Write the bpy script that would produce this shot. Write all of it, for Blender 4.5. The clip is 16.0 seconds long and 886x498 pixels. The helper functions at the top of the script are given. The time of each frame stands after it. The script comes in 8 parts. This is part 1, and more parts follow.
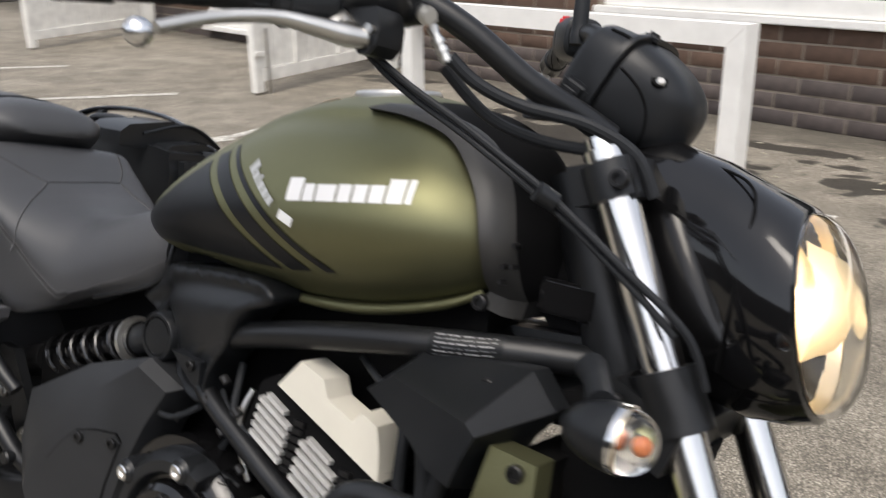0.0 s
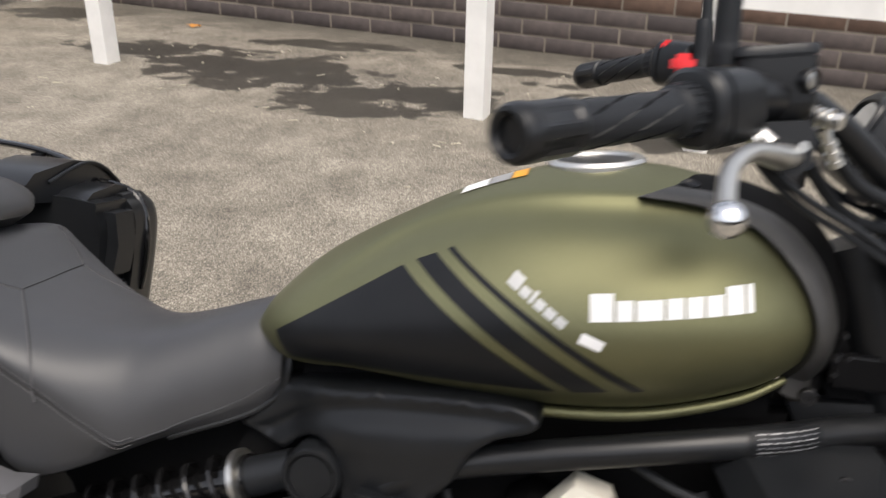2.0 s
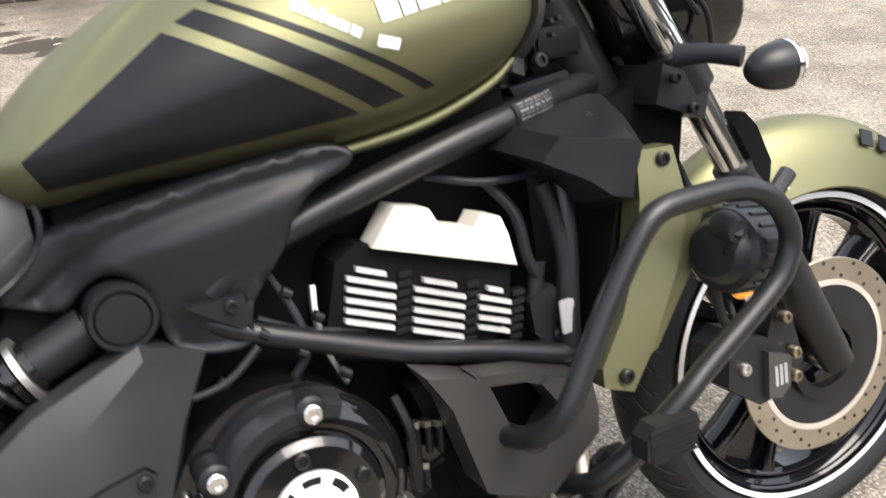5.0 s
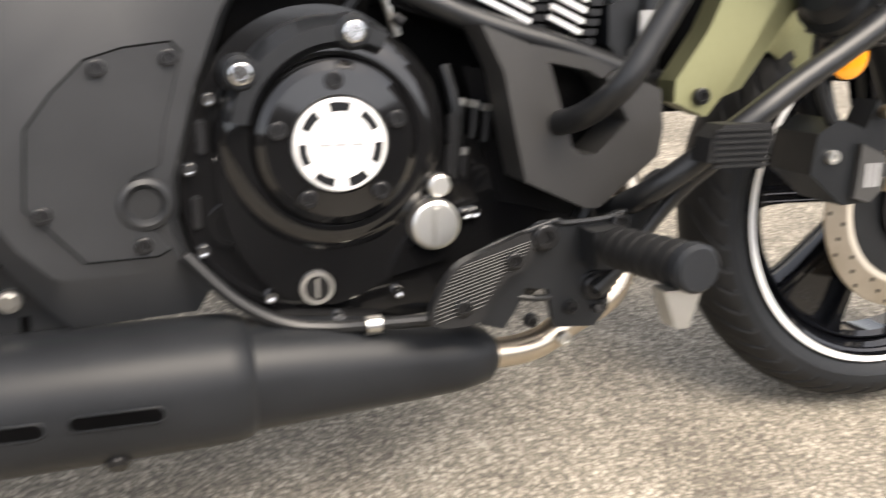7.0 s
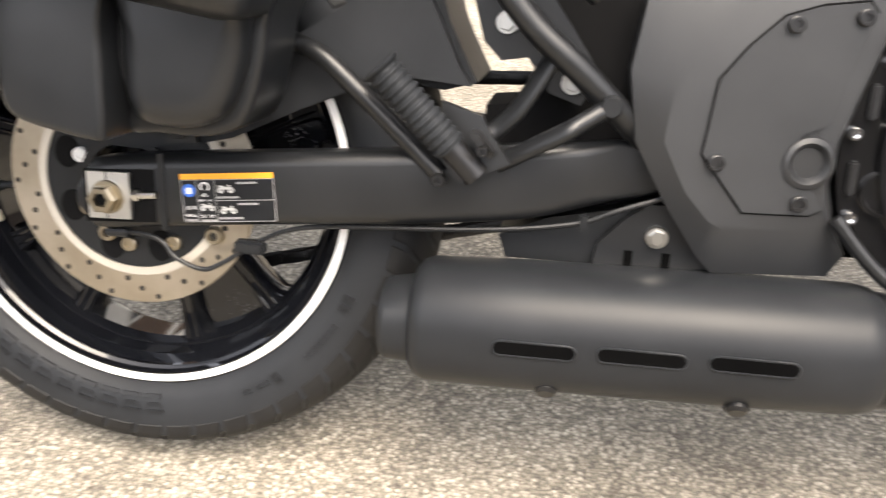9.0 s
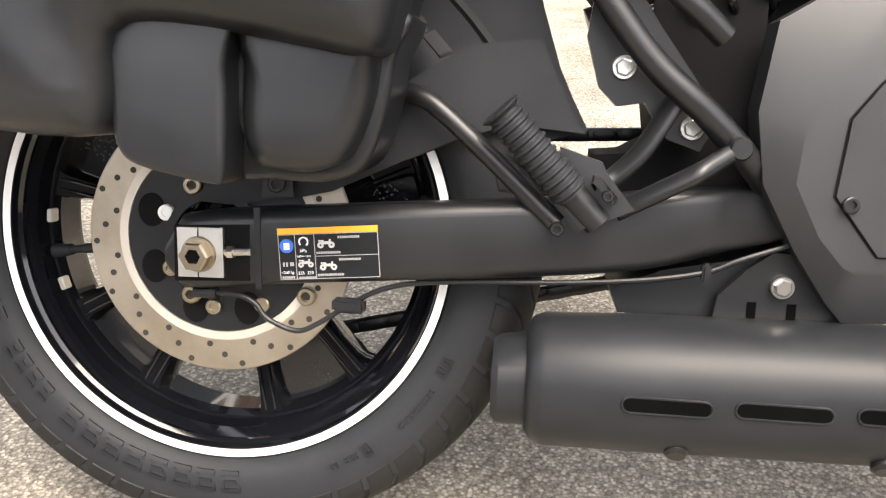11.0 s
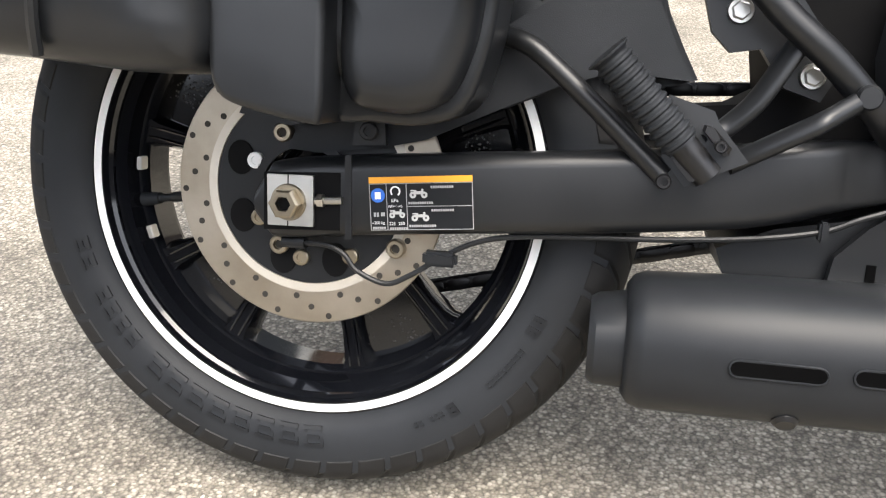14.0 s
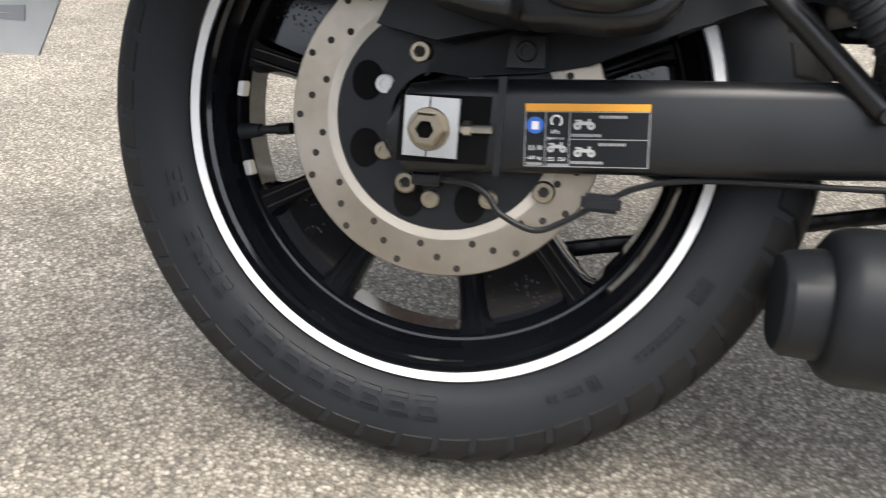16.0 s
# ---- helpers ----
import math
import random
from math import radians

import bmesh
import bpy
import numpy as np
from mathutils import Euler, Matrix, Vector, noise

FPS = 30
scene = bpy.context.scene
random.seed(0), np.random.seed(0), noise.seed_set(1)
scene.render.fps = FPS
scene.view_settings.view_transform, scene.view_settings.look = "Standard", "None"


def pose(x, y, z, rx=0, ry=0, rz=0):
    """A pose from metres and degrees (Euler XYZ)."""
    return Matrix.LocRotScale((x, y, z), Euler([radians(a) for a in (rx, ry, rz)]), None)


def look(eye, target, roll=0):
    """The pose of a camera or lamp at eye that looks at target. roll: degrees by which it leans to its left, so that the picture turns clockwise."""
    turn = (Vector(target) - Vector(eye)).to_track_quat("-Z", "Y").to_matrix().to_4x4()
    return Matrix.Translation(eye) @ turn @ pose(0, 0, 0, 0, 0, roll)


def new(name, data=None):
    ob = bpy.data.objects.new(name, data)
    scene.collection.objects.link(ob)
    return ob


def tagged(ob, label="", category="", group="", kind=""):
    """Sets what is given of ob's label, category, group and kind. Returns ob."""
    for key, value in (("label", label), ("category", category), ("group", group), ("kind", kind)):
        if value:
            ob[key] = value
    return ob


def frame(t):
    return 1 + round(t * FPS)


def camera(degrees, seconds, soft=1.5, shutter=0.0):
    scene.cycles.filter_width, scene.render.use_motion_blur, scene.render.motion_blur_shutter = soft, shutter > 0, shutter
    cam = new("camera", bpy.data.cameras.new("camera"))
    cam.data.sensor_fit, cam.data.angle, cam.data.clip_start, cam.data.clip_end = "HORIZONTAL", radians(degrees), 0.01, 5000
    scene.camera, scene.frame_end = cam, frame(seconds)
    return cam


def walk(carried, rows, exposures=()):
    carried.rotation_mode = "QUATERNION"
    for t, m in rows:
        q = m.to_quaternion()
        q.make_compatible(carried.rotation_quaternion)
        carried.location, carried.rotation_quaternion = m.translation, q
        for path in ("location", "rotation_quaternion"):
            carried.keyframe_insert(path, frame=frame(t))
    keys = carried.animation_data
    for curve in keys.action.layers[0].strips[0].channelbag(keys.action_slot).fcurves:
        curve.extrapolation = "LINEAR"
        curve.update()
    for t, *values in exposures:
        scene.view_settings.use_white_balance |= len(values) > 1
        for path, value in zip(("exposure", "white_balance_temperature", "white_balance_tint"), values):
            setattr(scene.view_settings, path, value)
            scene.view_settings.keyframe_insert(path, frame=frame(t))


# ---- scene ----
from mathutils import geometry

cam = camera(53.7, 16.0, 1.2, 0.5)
PATH = [
    (0, (1.657, -0.594, 1.174), (0.52, 0.904, 0.493), -0.9),
    (0.5, (1.482, -0.737, 1.266), (0.576, 0.903, 0.565), -1.3),
    (1, (1.348, -0.763, 1.321), (0.54, 0.925, 0.615), 1.1),
    (1.5, (1.176, -0.704, 1.347), (0.676, 1.076, 0.584), 0.4),
    (2, (1.001, -0.679, 1.31), (0.635, 1.082, 0.436), 1.1),
    (2.5, (0.757, -0.686, 1.306), (0.627, 1.066, 0.35), -2.4),
    (3, (0.634, -0.733, 1.308), (0.622, 1.03, 0.365), -2.1),
    (3.5, (0.56, -0.793, 1.289), (0.652, 0.957, 0.326), -5.2),
    (4, (0.556, -0.712, 1.237), (1.016, 0.952, 0.227), -5.0),
    (4.5, (0.631, -0.684, 1.198), (1.333, 0.896, 0.193), -3.9),
    (4.7, (0.666, -0.7, 1.17), (1.407, 0.874, 0.184), -3.2),
    (6.8, (0.712, -0.834, 0.801), (1.383, 0.803, -0.131), 5.1),
    (7, (0.685, -0.84, 0.79), (1.281, 0.802, -0.185), 5.5),
    (7.5, (0.622, -0.852, 0.792), (0.978, 0.83, -0.231), 4.3),
    (8, (0.557, -0.849, 0.775), (0.694, 0.859, -0.256), 2.8),
    (8.5, (0.491, -0.843, 0.781), (0.446, 0.857, -0.273), 1.6),
    (9, (0.442, -0.844, 0.776), (0.206, 0.827, -0.296), 0.3),
    (9.2, (0.445, -0.84, 0.786), (0.127, 0.828, -0.27), -1.2),
    (11.3, (0.306, -0.845, 0.702), (0.107, 0.948, -0.162), 0.3),
    (11.5, (0.305, -0.841, 0.695), (0.065, 0.944, -0.175), -0.2),
    (12, (0.302, -0.836, 0.686), (-0.012, 0.925, -0.209), -0.9),
    (12.5, (0.298, -0.836, 0.681), (-0.031, 0.921, -0.216), -0.5),
    (13, (0.289, -0.838, 0.68), (-0.031, 0.921, -0.215), -0.1),
    (13.5, (0.291, -0.833, 0.682), (-0.053, 0.915, -0.225), -0.5),
    (14, (0.288, -0.832, 0.68), (-0.062, 0.913, -0.234), -0.5),
    (14.5, (0.285, -0.832, 0.679), (-0.06, 0.91, -0.241), -0.6),
    (15, (0.27, -0.834, 0.672), (-0.074, 0.907, -0.249), -0.7),
    (15.5, (0.211, -0.821, 0.61), (-0.097, 0.931, -0.305), 1.9),
    (16, (0.148, -0.785, 0.572), (-0.203, 0.975, -0.311), 2.4),
]
walk(cam, [(t, look(eye, target, roll)) for t, eye, target, roll in PATH], exposures=[(0.0, 0.8, 6600, 11), (1.5, 0.8, 6650, 12), (2.5, 1.15, 6750, 12), (3.5, 1.35, 6600, 12), (4.7, 1.75, 6600, 12), (6.8, 1.8, 7050, 12), (8.0, 2.42, 7000, 12), (8.5, 2.47, 7050, 12), (9.2, 2.45, 7200, 12), (11.5, 2.52, 7100, 13), (12.3, 2.24, 6900, 12), (13.0, 2.15, 6750, 10), (15.0, 2.18, 6550, 10), (16.0, 1.65, 6500, 10)])

# ---------------------------------------------------------------- world and light
world = bpy.data.worlds.new("overcast")
scene.world = world
world.use_nodes = True
wn, wl = world.node_tree.nodes, world.node_tree.links
sky = wn.new("ShaderNodeTexSky")
sky.sky_type, sky.sun_disc = "NISHITA", False
sky.sun_elevation, sky.sun_rotation = radians(65), radians(152)
sky.air_density, sky.dust_density = 1.0, 3.0
grey = wn.new("ShaderNodeHueSaturation")
grey.inputs["Saturation"].default_value = 0.42
wl.new(sky.outputs["Color"], grey.inputs["Color"])
wl.new(grey.outputs["Color"], wn["Background"].inputs["Color"])
wn["Background"].inputs["Strength"].default_value = 0.15

sun = new("sun", bpy.data.lights.new("sun", "SUN"))
sun.data.energy, sun.data.angle, sun.data.color = 1.15, radians(42), (1.0, 0.935, 0.83)
sun.matrix_world = look((1.3, -1.7, 4.5), (0.4, 0.0, 0.3))


# ---------------------------------------------------------------- materials
class Mat:
    """A node material with short names for its nodes."""

    def __init__(self, name, color=(0.5, 0.5, 0.5), rough=0.5, metal=0.0, coat=0.0, spec=0.5):
        self.m = bpy.data.materials.new(name)
        self.m.use_nodes = True
        self.n, self.l = self.m.node_tree.nodes, self.m.node_tree.links
        self.b = self.n["Principled BSDF"]
        self.b.inputs["Base Color"].default_value = (*color, 1)
        self.b.inputs["Roughness"].default_value = rough
        self.b.inputs["Metallic"].default_value = metal
        self.b.inputs["Coat Weight"].default_value = coat
        self.b.inputs["Coat Roughness"].default_value = 0.05
        self.b.inputs["Specular IOR Level"].default_value = spec
        self.coord = self.n.new("ShaderNodeTexCoord")

    def tex(self, kind, scale, detail=4.0, rough=0.55, space="Object", stretch=None, distort=0.0):
        t = self.n.new(kind)
        t.inputs["Scale"].default_value = scale
        if kind == "ShaderNodeTexNoise":
            t.inputs["Detail"].default_value, t.inputs["Roughness"].default_value = detail, rough
            t.inputs["Distortion"].default_value = distort
        src = self.coord.outputs[space]
        if stretch:
            mp = self.n.new("ShaderNodeMapping")
            mp.inputs["Scale"].default_value = stretch
            self.l.new(src, mp.inputs["Vector"])
            src = mp.outputs["Vector"]
        self.l.new(src, t.inputs["Vector"])
        return t

    def ramp(self, fac, *stops):
        r = self.n.new("ShaderNodeValToRGB")
        e = r.color_ramp.elements
        while len(e) < len(stops):
            e.new(0.5)
        for el, (p, c) in zip(e, stops):
            el.position = p
            el.color = (c, c, c, 1) if isinstance(c, (int, float)) else (*c, 1)
        self.l.new(fac, r.inputs["Fac"])
        return r.outputs["Color"]

    def mix(self, fac, a, b, mode="MIX"):
        x = self.n.new("ShaderNodeMix")
        x.data_type, x.blend_type = "RGBA", mode
        for sock, v in ((x.inputs[0], fac), (x.inputs[6], a), (x.inputs[7], b)):
            if isinstance(v, (int, float)):
                sock.default_value = v
            elif isinstance(v, tuple):
                sock.default_value = (*v, 1)
            else:
                self.l.new(v, sock)
        return x.outputs[2]

    def math(self, op, a, b=0.0):
        x = self.n.new("ShaderNodeMath")
        x.operation = op
        for sock, v in zip(x.inputs, (a, b)):
            if isinstance(v, (int, float)):
                sock.default_value = v
            else:
                self.l.new(v, sock)
        return x.outputs[0]

    def to(self, name, out):
        self.l.new(out, self.b.inputs[name])
        return self

    def bump(self, height, strength=0.3, dist=0.001):
        b = self.n.new("ShaderNodeBump")
        b.inputs["Strength"].default_value, b.inputs["Distance"].default_value = strength, dist
        self.l.new(height, b.inputs["Height"])
        self.l.new(b.outputs["Normal"], self.b.inputs["Normal"])
        return self


def plain(name, color, rough, metal=0.0, coat=0.0, grain=0.0, scale=400.0, vary=0.15, spec=0.5, bump=0.15):
    """A surface of one colour with fine grain, a little dust and uneven gloss."""
    m = Mat(name, color, rough, metal, coat, spec)
    big = m.tex("ShaderNodeTexNoise", 9.0, 5)
    fine = m.tex("ShaderNodeTexNoise", scale, 3)
    lo = tuple(c * (1 - vary) for c in color)
    hi = tuple(min(1.0, c * (1 + vary) + 0.002) for c in color)
    m.to("Base Color", m.mix(m.ramp(big.outputs["Fac"], (0.3, 0.0), (0.7, 1.0)), lo, hi))
    r0 = m.ramp(big.outputs["Fac"], (0.3, max(0.02, rough - 0.03)), (0.7, min(1.0, rough + 0.03)))
    m.to("Roughness", r0)
    if grain:
        m.bump(fine.outputs["Fac"], bump, grain)
    return m


satin_black = plain("satin_black_paint", (0.0072, 0.0078, 0.0088), 0.36, spec=0.40)
matte_plastic = plain("matte_black_plastic", (0.0090, 0.0100, 0.0115), 0.36, spec=0.32, grain=0.0006, scale=1400, bump=0.15)
grey_plastic = plain("dark_grey_plastic", (0.0165, 0.0175, 0.0192), 0.45, spec=0.38, grain=0.0006, scale=1400, bump=0.15)
gloss_black = plain("gloss_black_paint", (0.004, 0.004, 0.0044), 0.1, spec=0.45, coat=0.3)
case_black = plain("pannier_plastic", (0.0076, 0.0084, 0.0097), 0.31, spec=0.42, grain=0.0005, scale=1100, bump=0.08)
exhaust_black = plain("heatproof_black", (0.0110, 0.0122, 0.0140), 0.42, spec=0.24, grain=0.0004, scale=700, bump=0.12)
dark_metal = plain("dark_metal", (0.02, 0.02, 0.021), 0.35, metal=0.6)
wheel_black = plain("wheel_black_paint", (0.0035, 0.004, 0.0055), 0.06, spec=0.5)
# black of slots laid on the surface; the dark inside is in the colour
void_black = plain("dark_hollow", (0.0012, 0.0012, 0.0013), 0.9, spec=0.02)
# sheenless black for some parts, and for shade painted into gaps and recesses
deep_black = plain("matt_black_and_shade", (0.004, 0.004, 0.0043), 0.7, spec=0.06)
rubber = plain("rubber", (0.0139, 0.0154, 0.0177), 0.5, spec=0.2, grain=0.0006, scale=900, bump=0.3)
tread_rubber = plain("tread_rubber", (0.009, 0.009, 0.0093), 0.6, spec=0.25, grain=0.0006, scale=700, bump=0.3)
letter_rubber = plain("raised_rubber", (0.0075, 0.0082, 0.0095), 0.42, spec=0.25)
chrome = plain("chrome", (0.78, 0.78, 0.78), 0.12, metal=1.0, vary=0.04)
steel = plain("zinc_steel", (0.55, 0.54, 0.51), 0.3, metal=1.0)
alloy = plain("cast_alloy", (0.62, 0.61, 0.58), 0.38, metal=1.0, grain=0.0003)
silver_paint = plain("ivory_cover_paint", (0.70, 0.67, 0.58), 0.38, metal=0.1, grain=0.0002, vary=0.05)
machined = plain("machined_fin", (0.78, 0.78, 0.77), 0.35, metal=0.55)
fork_chrome = plain("fork_tube", (0.72, 0.71, 0.69), 0.14, metal=1.0, vary=0.05)
white_decal = plain("white_decal", (0.78, 0.78, 0.77), 0.4, vary=0.03)
silver_decal = plain("silver_decal", (0.5, 0.5, 0.48), 0.35, metal=0.4)
black_decal = plain("black_decal", (0.0085, 0.0092, 0.0105), 0.36, spec=0.22)
yellow_decal = plain("yellow_decal", (0.75, 0.33, 0.02), 0.45)
blue_decal = plain("blue_decal", (0.02, 0.12, 0.5), 0.45)
grey_decal = plain("grey_decal", (0.3, 0.3, 0.3), 0.45)
rail_grey = plain("satin_grey_paint", (0.085, 0.085, 0.09), 0.36, spec=0.5)
print_grey = plain("printed_grey", (0.42, 0.42, 0.41), 0.4, vary=0.05)
faint_print = plain("faint_print", (0.11, 0.115, 0.12), 0.45)
red_plastic = plain("red_plastic", (0.65, 0.015, 0.02), 0.4)
white_paint = plain("white_gloss_paint", (0.8, 0.79, 0.76), 0.42, grain=0.0008, scale=120, vary=0.05)
dull_bolt = plain("passivated_steel", (0.36, 0.31, 0.23), 0.36, metal=1.0, vary=0.2)
vee_grey = plain("dark_warm_plastic", (0.024, 0.0232, 0.0222), 0.42, grain=0.0006, scale=1200, bump=0.3)
bracket_grey = plain("warm_grey_plastic", (0.036, 0.0352, 0.0338), 0.48, grain=0.0006, scale=1200, bump=0.3)
seam_black = plain("seam_thread", (0.010, 0.010, 0.011), 0.7)
stitch = plain("grey_stitching", (0.075, 0.075, 0.078), 0.7)
leaf_mat = plain("dead_leaf", (0.45, 0.2, 0.04), 0.7)


def green_paint():
    m = Mat("matte_green_metallic", (0.1, 0.1, 0.03), 0.5, 0.86, 0.0)
    flake = m.tex("ShaderNodeTexNoise", 2600.0, 2)
    big = m.tex("ShaderNodeTexNoise", 5.0, 3)
    c = m.mix(m.ramp(flake.outputs["Fac"], (0.35, 0.0), (0.7, 1.0)), (0.150, 0.150, 0.078), (0.245, 0.241, 0.140))
    m.to("Base Color", m.mix(m.ramp(big.outputs["Fac"], (0.3, 0.0), (0.7, 0.25)), c, (0.11, 0.112, 0.05)))
    m.to("Roughness", m.ramp(flake.outputs["Fac"], (0.3, 0.42), (0.7, 0.52)))
    return m


def leather():
    m = Mat("black_vinyl", (0.028, 0.028, 0.03), 0.5)
    pores = m.tex("ShaderNodeTexVoronoi", 900.0)
    folds = m.tex("ShaderNodeTexNoise", 60.0, 5)
    big = m.tex("ShaderNodeTexNoise", 7.0, 4)
    m.to("Base Color", m.mix(big.outputs["Fac"], (0.034, 0.035, 0.038), (0.048, 0.049, 0.052)))
    m.to("Roughness", m.ramp(big.outputs["Fac"], (0.3, 0.38), (0.7, 0.52)))
    h = m.mix(0.3, pores.outputs["Distance"], folds.outputs["Fac"])
    return m.bump(h, 0.25, 0.0006)


def brushed():
    m = Mat("ground_steel_disc", (0.5, 0.47, 0.42), 0.34, 1.0)
    fine = m.tex("ShaderNodeTexNoise", 500.0, 3)
    big = m.tex("ShaderNodeTexNoise", 14.0, 4)
    c = m.mix(m.ramp(big.outputs["Fac"], (0.35, 0.0), (0.65, 1.0)), (0.40, 0.345, 0.27), (0.53, 0.475, 0.395))
    m.to("Base Color", c)
    m.to("Roughness", m.ramp(fine.outputs["Fac"], (0.3, 0.28), (0.7, 0.44)))
    return m


def clear(name, color, rough=0.02):
    m = Mat(name, color, rough)
    m.b.inputs["Transmission Weight"].default_value = 1.0
    m.b.inputs["IOR"].default_value = 1.46
    return m


def speckled():
    """Black wheel paint in the shaded panels, with dried drops."""
    m = Mat("drop_marked_black", (0.005, 0.0055, 0.007), 0.12)
    drops = m.tex("ShaderNodeTexVoronoi", 260.0)
    here = m.tex("ShaderNodeTexNoise", 26.0, 4)
    spot = m.math("MULTIPLY", m.ramp(drops.outputs["Distance"], (0.18, 1.0), (0.34, 0.0)), m.ramp(here.outputs["Fac"], (0.5, 0.0), (0.6, 1.0)))
    m.to("Base Color", m.mix(spot, (0.004, 0.0045, 0.006), (0.045, 0.044, 0.042)))
    m.to("Roughness", m.ramp(spot, (0.0, 0.12), (1.0, 0.7)))
    return m.bump(spot, 0.3, 0.0004)


drop_black = speckled()
green = green_paint()
vinyl = leather()
disc_steel = brushed()
lens_clear = clear("clear_lens", (0.95, 0.95, 0.93))
window_glass = plain("dark_window_glass", (0.012, 0.014, 0.015), 0.04, spec=0.8)
mirror_glass = plain("mirror_glass", (0.8, 0.8, 0.8), 0.03, metal=1.0, vary=0.0)
reflector = plain("lamp_reflector", (0.95, 0.84, 0.66), 0.3, metal=1.0, vary=0.05)
bulb_mat = Mat("lit_bulb", (1, 0.85, 0.6), 0.4)
bulb_mat.b.inputs["Emission Color"].default_value = (1.0, 0.72, 0.38, 1)
bulb_mat.b.inputs["Emission Strength"].default_value = 140.0


def asphalt_paint():
    m = Mat("worn_asphalt", (0.2, 0.19, 0.17), 0.85)
    stones = m.tex("ShaderNodeTexVoronoi", 205.0)
    stones2 = m.tex("ShaderNodeTexVoronoi", 420.0)
    grit = m.tex("ShaderNodeTexNoise", 260.0, 8, 0.75)
    mid = m.tex("ShaderNodeTexNoise", 3.5, 8, 0.66)
    wide = m.tex("ShaderNodeTexNoise", 0.7, 5)
    tone = m.ramp(stones.outputs["Color"], (0.14, (0.068, 0.059, 0.047)), (0.52, (0.24, 0.219, 0.183)), (0.9, (0.66, 0.615, 0.53)))
    tone2 = m.ramp(stones2.outputs["Color"], (0.1, (0.12, 0.108, 0.09)), (0.9, (0.42, 0.39, 0.335)))
    tone3 = m.ramp(grit.outputs["Fac"], (0.36, (0.075, 0.066, 0.053)), (0.5, (0.25, 0.229, 0.192)), (0.66, (0.52, 0.485, 0.42)))
    c = m.mix(0.28, m.mix(0.3, tone, tone2), tone3)
    gap = m.ramp(stones.outputs["Distance"], (0.35, 1.0), (0.8, 0.5))
    c = m.mix(1.0, c, gap, "MULTIPLY")
    c = m.mix(1.0, c, m.ramp(mid.outputs["Fac"], (0.3, (0.60, 0.58, 0.55)), (0.7, (1.3, 1.28, 1.24))), "MULTIPLY")
    c = m.mix(1.0, c, m.ramp(wide.outputs["Fac"], (0.35, (0.85, 0.84, 0.82)), (0.65, (1.08, 1.08, 1.07))), "MULTIPLY")
    # damp, mossy patches by the fence and wall; asphalt darker towards the wall's foot
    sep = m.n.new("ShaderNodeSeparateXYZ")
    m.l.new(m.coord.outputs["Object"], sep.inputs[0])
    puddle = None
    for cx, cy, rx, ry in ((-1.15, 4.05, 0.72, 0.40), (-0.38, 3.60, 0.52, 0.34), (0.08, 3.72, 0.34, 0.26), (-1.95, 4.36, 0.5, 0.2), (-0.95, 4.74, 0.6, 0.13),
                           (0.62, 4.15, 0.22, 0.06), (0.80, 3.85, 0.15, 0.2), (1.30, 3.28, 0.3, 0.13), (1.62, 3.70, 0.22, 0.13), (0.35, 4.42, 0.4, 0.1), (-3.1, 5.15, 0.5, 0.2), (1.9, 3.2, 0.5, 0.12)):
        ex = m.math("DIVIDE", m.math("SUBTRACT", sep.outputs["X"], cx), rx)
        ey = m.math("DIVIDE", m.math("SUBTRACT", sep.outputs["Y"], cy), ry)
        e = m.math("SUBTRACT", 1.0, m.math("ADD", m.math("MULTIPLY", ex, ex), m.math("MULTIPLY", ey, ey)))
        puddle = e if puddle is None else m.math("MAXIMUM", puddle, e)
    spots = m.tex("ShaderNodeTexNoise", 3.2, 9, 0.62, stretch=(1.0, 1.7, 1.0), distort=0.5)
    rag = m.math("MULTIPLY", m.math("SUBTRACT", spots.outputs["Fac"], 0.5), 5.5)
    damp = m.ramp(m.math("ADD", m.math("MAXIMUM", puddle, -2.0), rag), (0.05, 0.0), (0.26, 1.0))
    # a band with a ragged edge, darker towards the wall
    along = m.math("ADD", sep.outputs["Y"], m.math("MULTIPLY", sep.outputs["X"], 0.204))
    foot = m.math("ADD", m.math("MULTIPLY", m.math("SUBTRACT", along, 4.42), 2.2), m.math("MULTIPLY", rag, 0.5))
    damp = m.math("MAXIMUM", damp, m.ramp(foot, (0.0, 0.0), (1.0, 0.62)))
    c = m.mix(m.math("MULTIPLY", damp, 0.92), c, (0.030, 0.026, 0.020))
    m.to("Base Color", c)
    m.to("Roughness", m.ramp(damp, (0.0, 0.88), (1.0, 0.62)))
    h = m.mix(0.5, stones.outputs["Distance"], grit.outputs["Fac"])
    return m.bump(h, 0.8, 0.004)


def line_paint():
    m = Mat("worn_road_paint", (0.7, 0.69, 0.64), 0.75)
    chips = m.tex("ShaderNodeTexNoise", 45.0, 6, 0.7, "Object")
    c = m.ramp(chips.outputs["Fac"], (0.495, (0.26, 0.243, 0.215)), (0.54, (0.70, 0.68, 0.62)))
    m.to("Base Color", c)
    return m.bump(chips.outputs["Fac"], 0.4, 0.002)


